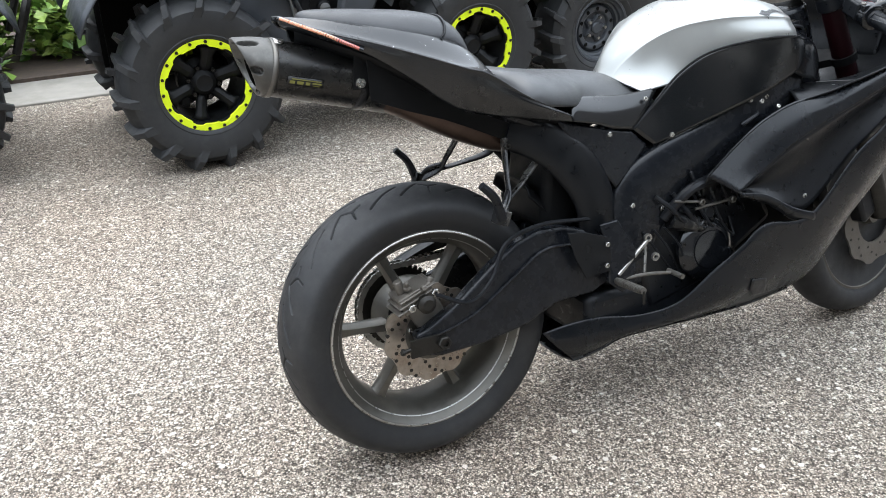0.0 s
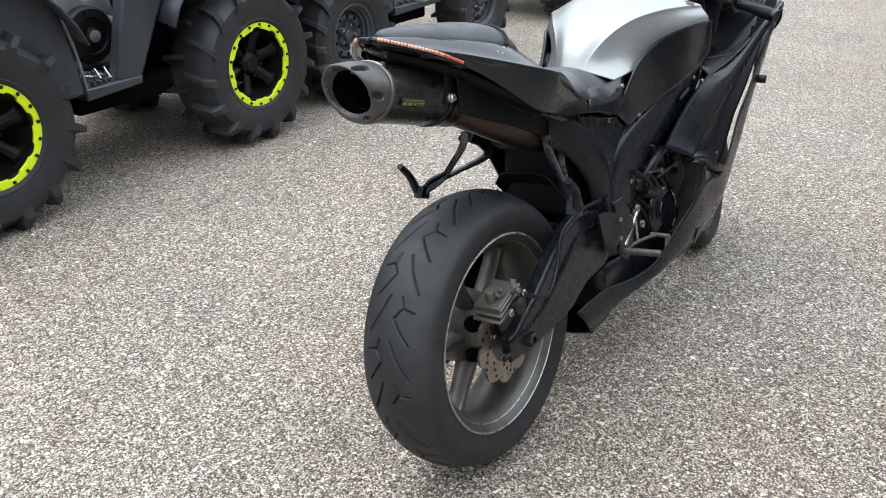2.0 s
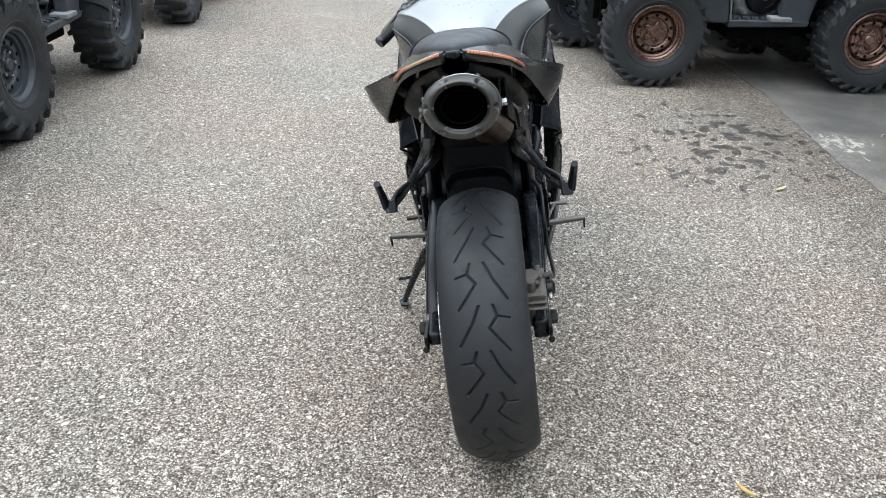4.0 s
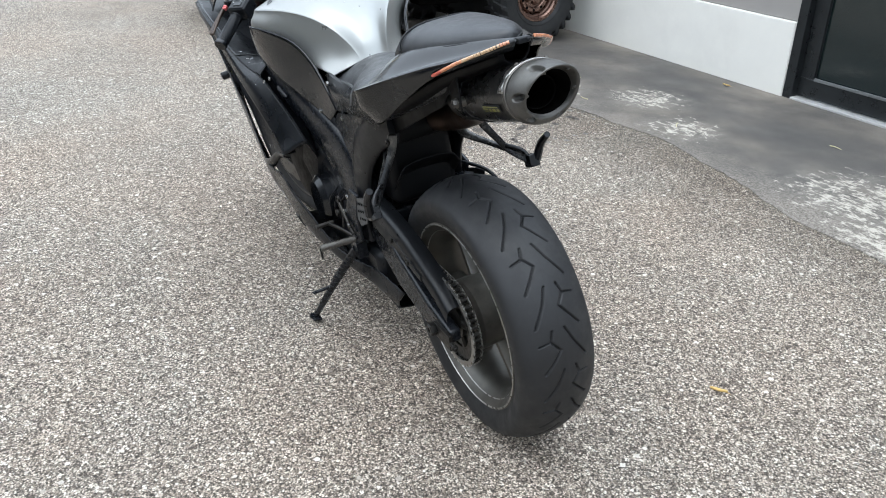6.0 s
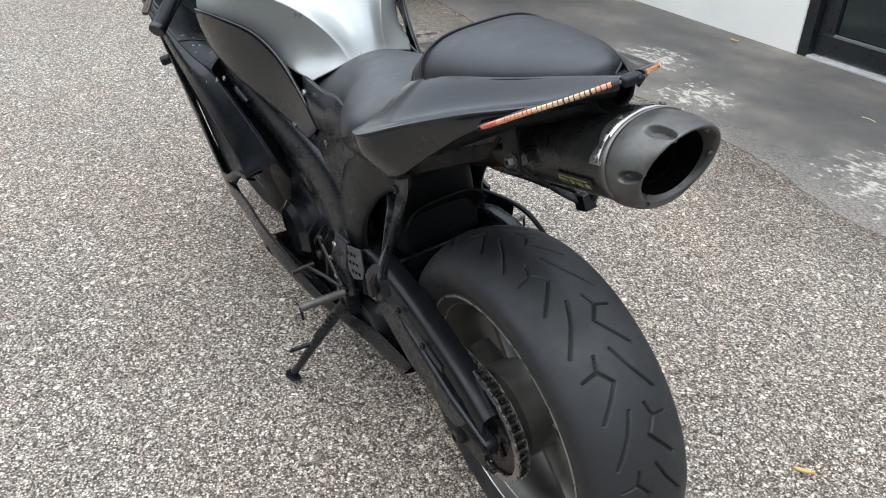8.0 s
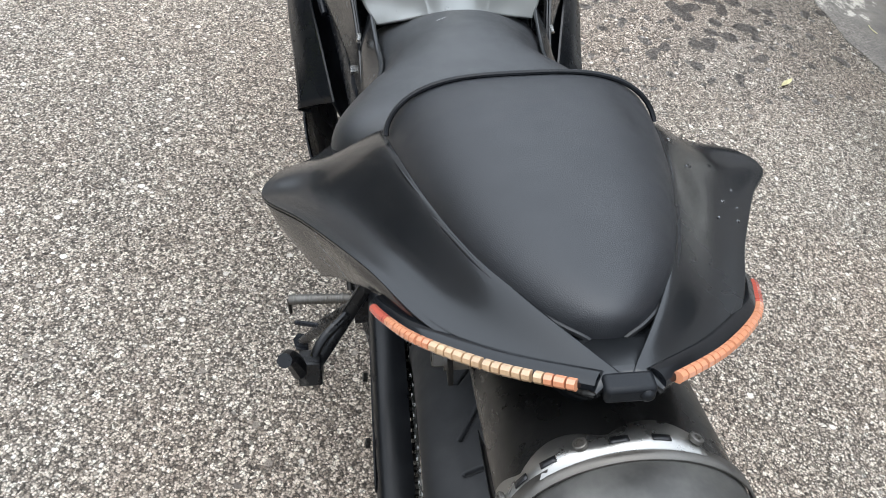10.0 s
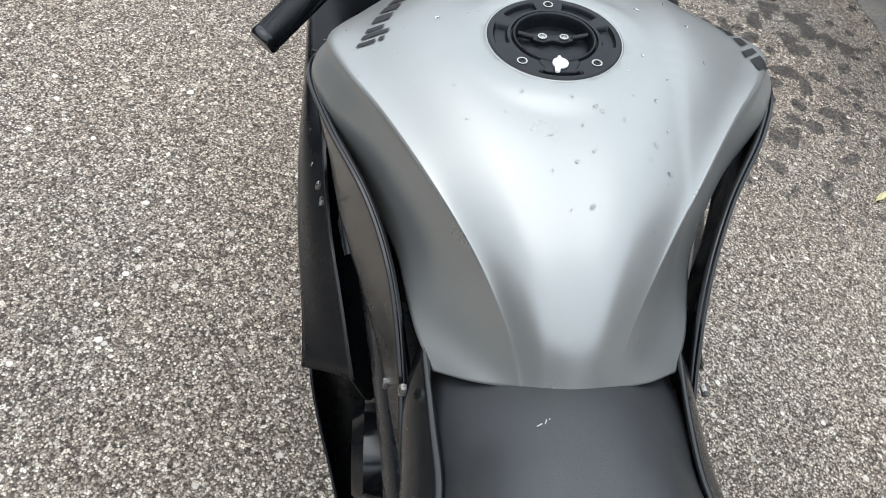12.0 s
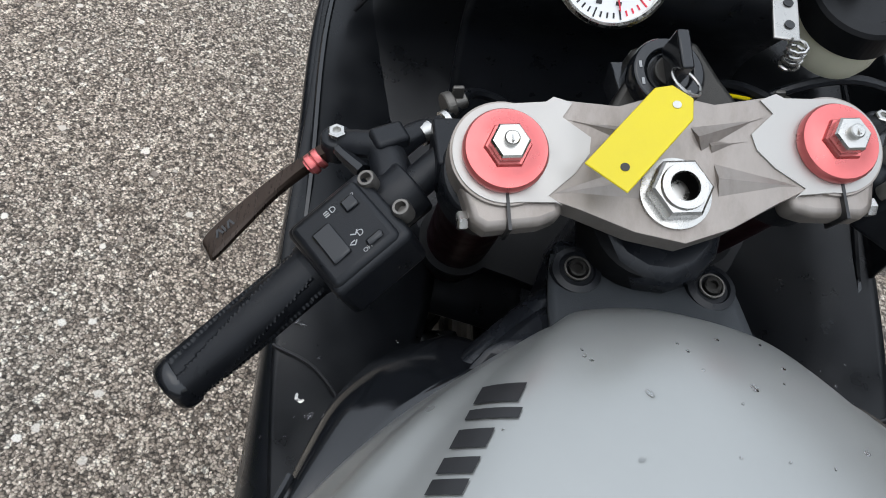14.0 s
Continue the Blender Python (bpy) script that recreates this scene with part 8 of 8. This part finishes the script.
    for k in range(3):
        # black dot on the bracket in place of a shaded hole
        part("bracket_hole", steer(lathe([(0.0035, -0.001), (0.0035, 0.0006), (0.001, 0.0006)], (1.190 + 0.018 * k, -0.1035 - 0.004 * k, 0.9668 + 0.0039 * k), (-0.2, 0, 1), 14)), PRINT_BLACK, bike)
    part("bracket_spring", steer(tube([(1.174 + 0.0062 * math.cos(i * 0.8), -0.106 + 0.0062 * math.sin(i * 0.8), 0.944 + 0.0006 * i) for i in range(34)], 0.0013, 0, 6)), STEEL, bike)
    # instruments
    g = Vector((1.270, 0.036, 0.952))
    back = Vector((-0.75, 0, 0.66)).normalized()
    dash = part("instrument_panel", patch([[tuple(g + Vector((0.035, y - 0.045, 0.035 - 0.5 * (y - 0.045) ** 2))) for y in (-0.10, -0.04, 0.03, 0.10, 0.14)], [tuple(g + Vector((-0.005, y - 0.045, -0.010))) for y in (-0.10, -0.04, 0.03, 0.10, 0.14)], [tuple(g + Vector((0.045, y - 0.045, -0.10))) for y in (-0.10, -0.04, 0.03, 0.10, 0.14)], [tuple(g + Vector((0.02, y - 0.045, -0.20))) for y in (-0.10, -0.04, 0.03, 0.10, 0.14)]], 20, 24), MATTE, bike, "black instrument panel with a white rev counter", thick=0.01)
    dial = part("rev_counter", lathe([(0.042, -0.004), (0.042, 0.006), (0.039, 0.007), (0.0385, 0.003), (0.001, 0.003)], g + back * 0.006, back, 48), DIAL, dash, "white rev counter dial with a red zone")
    part("bezel", lathe([(0.0425, 0.0), (0.0435, 0.007), (0.0415, 0.009), (0.0395, 0.007)], g + back * 0.006, back, 48, ends=False), STEEL, dial)
    qd = back.to_track_quat("Z", "Y").to_matrix()
    ticks, red = [], []
    for k in range(45):
        t = radians(8 * k)
        b = moved(block((0, 0, 0), (0.007 if k % 4 == 0 else 0.004, 0.0012, 0.0006)), Matrix.Translation(g + back * 0.0094 + qd @ Vector((0.034 * math.cos(t), 0.034 * math.sin(t), 0))) @ qd.to_4x4() @ Matrix.Rotation(t, 4, "Z"))
        v = qd @ Vector((math.cos(t), math.sin(t), 0))
        (red if -0.95 < v.y < -0.35 and v.z < 0 else ticks).append(b)
        if k % 4 == 0:  # figures too small to read
            ticks.append(moved(block((0, 0, 0), (0.0042, 0.0028, 0.0005)), Matrix.Translation(g + back * 0.0094 + qd @ Vector((0.0262 * math.cos(t), 0.0262 * math.sin(t), 0))) @ qd.to_4x4()))
    part("dial_ticks", joined(*ticks), PRINT_BLACK, dial)
    part("needle", rod(g + back * 0.0105, g + back * 0.0105 + Vector((0, -0.010, 0)) + (Vector((-0.66, 0, -0.75)) * 0.030), 0.0009, 0.0005, 8), RED_PLASTIC, dial, "thin red needle")
    part("dial_red_zone", joined(*red), RED_PLASTIC, dial)
    part("display", block(tuple(g + Vector((0.006, -0.085, 0.006))), (0.03, 0.052, 0.006), (0, -48, 0)), PRINT_OLIVE, dash, "dim olive display", bevel=0.002)
    part("dash_wire", tube([(1.20, -0.02, 0.90), (1.21, -0.06, 0.902), (1.21, -0.10, 0.90)], 0.0016, 12, 6), YELLOW_TAG, bike)


CREAM_ALU = surface("pale_machined_aluminium", (0.365, 0.350, 0.328), 0.40, metal=0.6, spread=0.06, grain=60, relief=0.05)
front_end()


def key_and_tag():
    ex = Vector((0.917, 0, 0.40)).normalized()
    lock = STEER @ (Vector((FORK_X, 0, FORK_Z)) + ex * 0.049 - Y * 0.003 + RAKE * 0.006)
    k = thing("ignition_key", BIKE, "black-headed ignition key with a yellow plastic tag", "key")
    head = moved(joined(block((0.002, 0, 0.014), (0.025, 0.008, 0.026)), block((0, 0, 0.0), (0.008, 0.003, 0.012))), Matrix.Translation(lock) @ RAKE.to_track_quat("Z", "Y").to_matrix().to_4x4() @ Matrix.Rotation(radians(100), 4, "Z"))
    part("head", head, GLOSS, k, "black plastic key head", bevel=0.003)
    c = lock + RAKE * 0.012 + Vector((-0.012, -0.004, 0))
    part("ring", tube([tuple(c + Vector((0.010 * math.cos(t) - 0.004, 0.010 * math.sin(t), 0.004 * math.sin(t)))) for t in np.linspace(0, 2 * math.pi, 26)], 0.0010, 0, 6), STEEL, k, "steel split ring")
    a, b = Vector((1.104, 0.016, 0.985)), Vector((1.047, 0.060, 0.966))
    d = (b - a).normalized()
    n = (d.cross(Vector((0, 0, 1)))).normalized()
    up = n.cross(d)
    L, W = (b - a).length, 0.0145
    o = [(0, -W * 0.45), (0, W * 0.55), (0.008, W), (L, W), (L, -W), (0.012, -W)]
    v = [a + d * u + n * w + up * h for h in (0.0, 0.0014) for u, w in o]
    bm = mesh_of(v, [tuple(range(6)), tuple(range(11, 5, -1))] + [(i, (i + 1) % 6, 6 + (i + 1) % 6, 6 + i) for i in range(6)])
    tag = part("tag", bm, YELLOW_TAG, k, "bright yellow plastic tag", bevel=0.0008)
    for u, w in ((0.010, -0.002), (L - 0.012, -0.004)):
        part("eyelet", lathe([(0.0026, -0.0004), (0.0026, 0.0019), (0.0018, 0.0019)], a + d * u + n * w, up, 16), PRINT_BLACK if u > 0.02 else STEEL, tag)


key_and_tag()


def tank_skin():
    """Points and normals over the tank's skin, to set small things on it."""
    me = next(o for o in bike.children if o.name.startswith("fuel_tank")).data
    return [(v.co.copy(), v.normal.copy()) for v in me.vertices]


def decals_and_drops():
    tank_ob = next(o for o in bike.children if o.name.startswith("fuel_tank"))
    skin = tank_skin()

    def settle(x, y):
        co, no = min(skin, key=lambda p: (p[0].x - x) ** 2 + (p[0].y - y) ** 2 + (0.0 if p[0].z > 0.84 else 1.0))
        z = co.z - (no.x * (x - co.x) + no.y * (y - co.y)) / max(no.z, 0.2)
        return Vector((x, y, z)), no if no.z > 0 else -no

    # slanted black bars of a word's rhythm, on both flanks: (start, end, foot, head) along and across the row
    bars = ((0.00, 0.032, 0.0, 0.66), (0.00, 0.032, 0.80, 1.0), (0.060, 0.095, 0.0, 1.0), (0.115, 0.155, 0.0, 0.66), (0.20, 0.275, 0.0, 0.66), (0.315, 0.395, 0.0, 0.66), (0.43, 0.505, 0.0, 0.66), (0.545, 0.60, 0.0, 0.66), (0.62, 0.68, 0.0, 0.66), (0.715, 0.79, 0.0, 0.66), (0.83, 0.875, 0.0, 1.0), (0.90, 0.985, 0.0, 0.85))
    for s in (1, -1):
        a, b = (Vector((0.797, 0.177)), Vector((0.949, 0.112))) if s > 0 else (Vector((0.800, -0.216)), Vector((0.955, -0.150)))
        row, rise = b - a, 0.023
        n2 = Vector((row.y, -row.x)).normalized() * s
        for f0, f1, lo, hi in bars if s > 0 else [(1 - f1, 1 - f0, lo, hi) for f0, f1, lo, hi in bars]:
            quad = []
            for f in np.linspace(f0, f1, 5):
                quad.append([])
                for g in np.linspace(lo, hi, 5):
                    q2 = a + row * (f + 0.05 * g * s) + n2 * rise * g
                    pt, no = settle(q2.x, q2.y)
                    quad[-1].append(pt + no * 0.0010)
            part("decal", sheet(quad), PRINT_BLACK, tank_ob, "black vinyl mark in place of lettering")
    rng = random.Random(21)
    for name, spans in (("inner_panel", ((0.98, 1.10, 0.15, 0.235), (0.98, 1.10, -0.235, -0.15))), ("tail_cowl", ((0.10, 0.21, 0.12, 0.17), (0.10, 0.21, -0.175, -0.12), (-0.08, 0.06, -0.16, -0.10))), ("side_fairing", ((0.86, 1.05, 0.225, 0.25),))):
        for ob in [o for o in bike.children if o.name.split(".")[0] == name]:
            tree = BVHTree.FromPolygons([v.co for v in ob.data.vertices], [tuple(p.vertices) for p in ob.data.polygons])
            for x0, x1, y0, y1 in spans:
                for k in range(9):
                    hit, no, _, _ = tree.ray_cast(Vector((rng.uniform(x0, x1), rng.uniform(y0, y1), 2.0)), Vector((0, 0, -1)))
                    if hit is None:
                        continue
                    no = no if no.z > 0 else -no
                    r = rng.choice((0.0008, 0.0011, 0.0017))
                    drop = lathe([(r, 0.0), (r * 0.9, r * 0.28), (r * 0.55, r * 0.5), (r * 0.05, r * 0.56)], (0, 0, 0), (0, 0, 1), 10)
                    part("water_drop", moved(drop, Matrix.Translation(hit + no * 0.0003) @ no.to_track_quat("Z", "Y").to_matrix().to_4x4() @ Matrix.Rotation(rng.uniform(0, 6.28), 4, "Z") @ Matrix.Diagonal((rng.uniform(1.0, 2.2), 1, 1, 1))), WATER, ob, smooth=60)
    made = 0
    while made < 64:
        x, y = rng.uniform(0.60, 1.0), rng.gauss(0, 0.10)
        if abs(y) > 0.19 or (x - 0.777) ** 2 + y * y < 0.07**2:
            continue
        p, no = settle(x, y)
        if no.z < 0.55 or p.z < 0.86:
            continue
        r = rng.choice((0.0008, 0.0010, 0.0013, 0.0019))
        drop = lathe([(r, 0.0), (r * 0.9, r * 0.28), (r * 0.55, r * 0.5), (r * 0.05, r * 0.56)], (0, 0, 0), (0, 0, 1), 10)
        stretch = Matrix.Diagonal((rng.uniform(1.0, 1.9), 1, 1, 1))
        part("water_drop", moved(drop, Matrix.Translation(p + no * 0.0003) @ no.to_track_quat("Z", "Y").to_matrix().to_4x4() @ Matrix.Rotation(rng.uniform(0, 6.28), 4, "Z") @ stretch), WATER, tank_ob, smooth=60)
        made += 1


decals_and_drops()
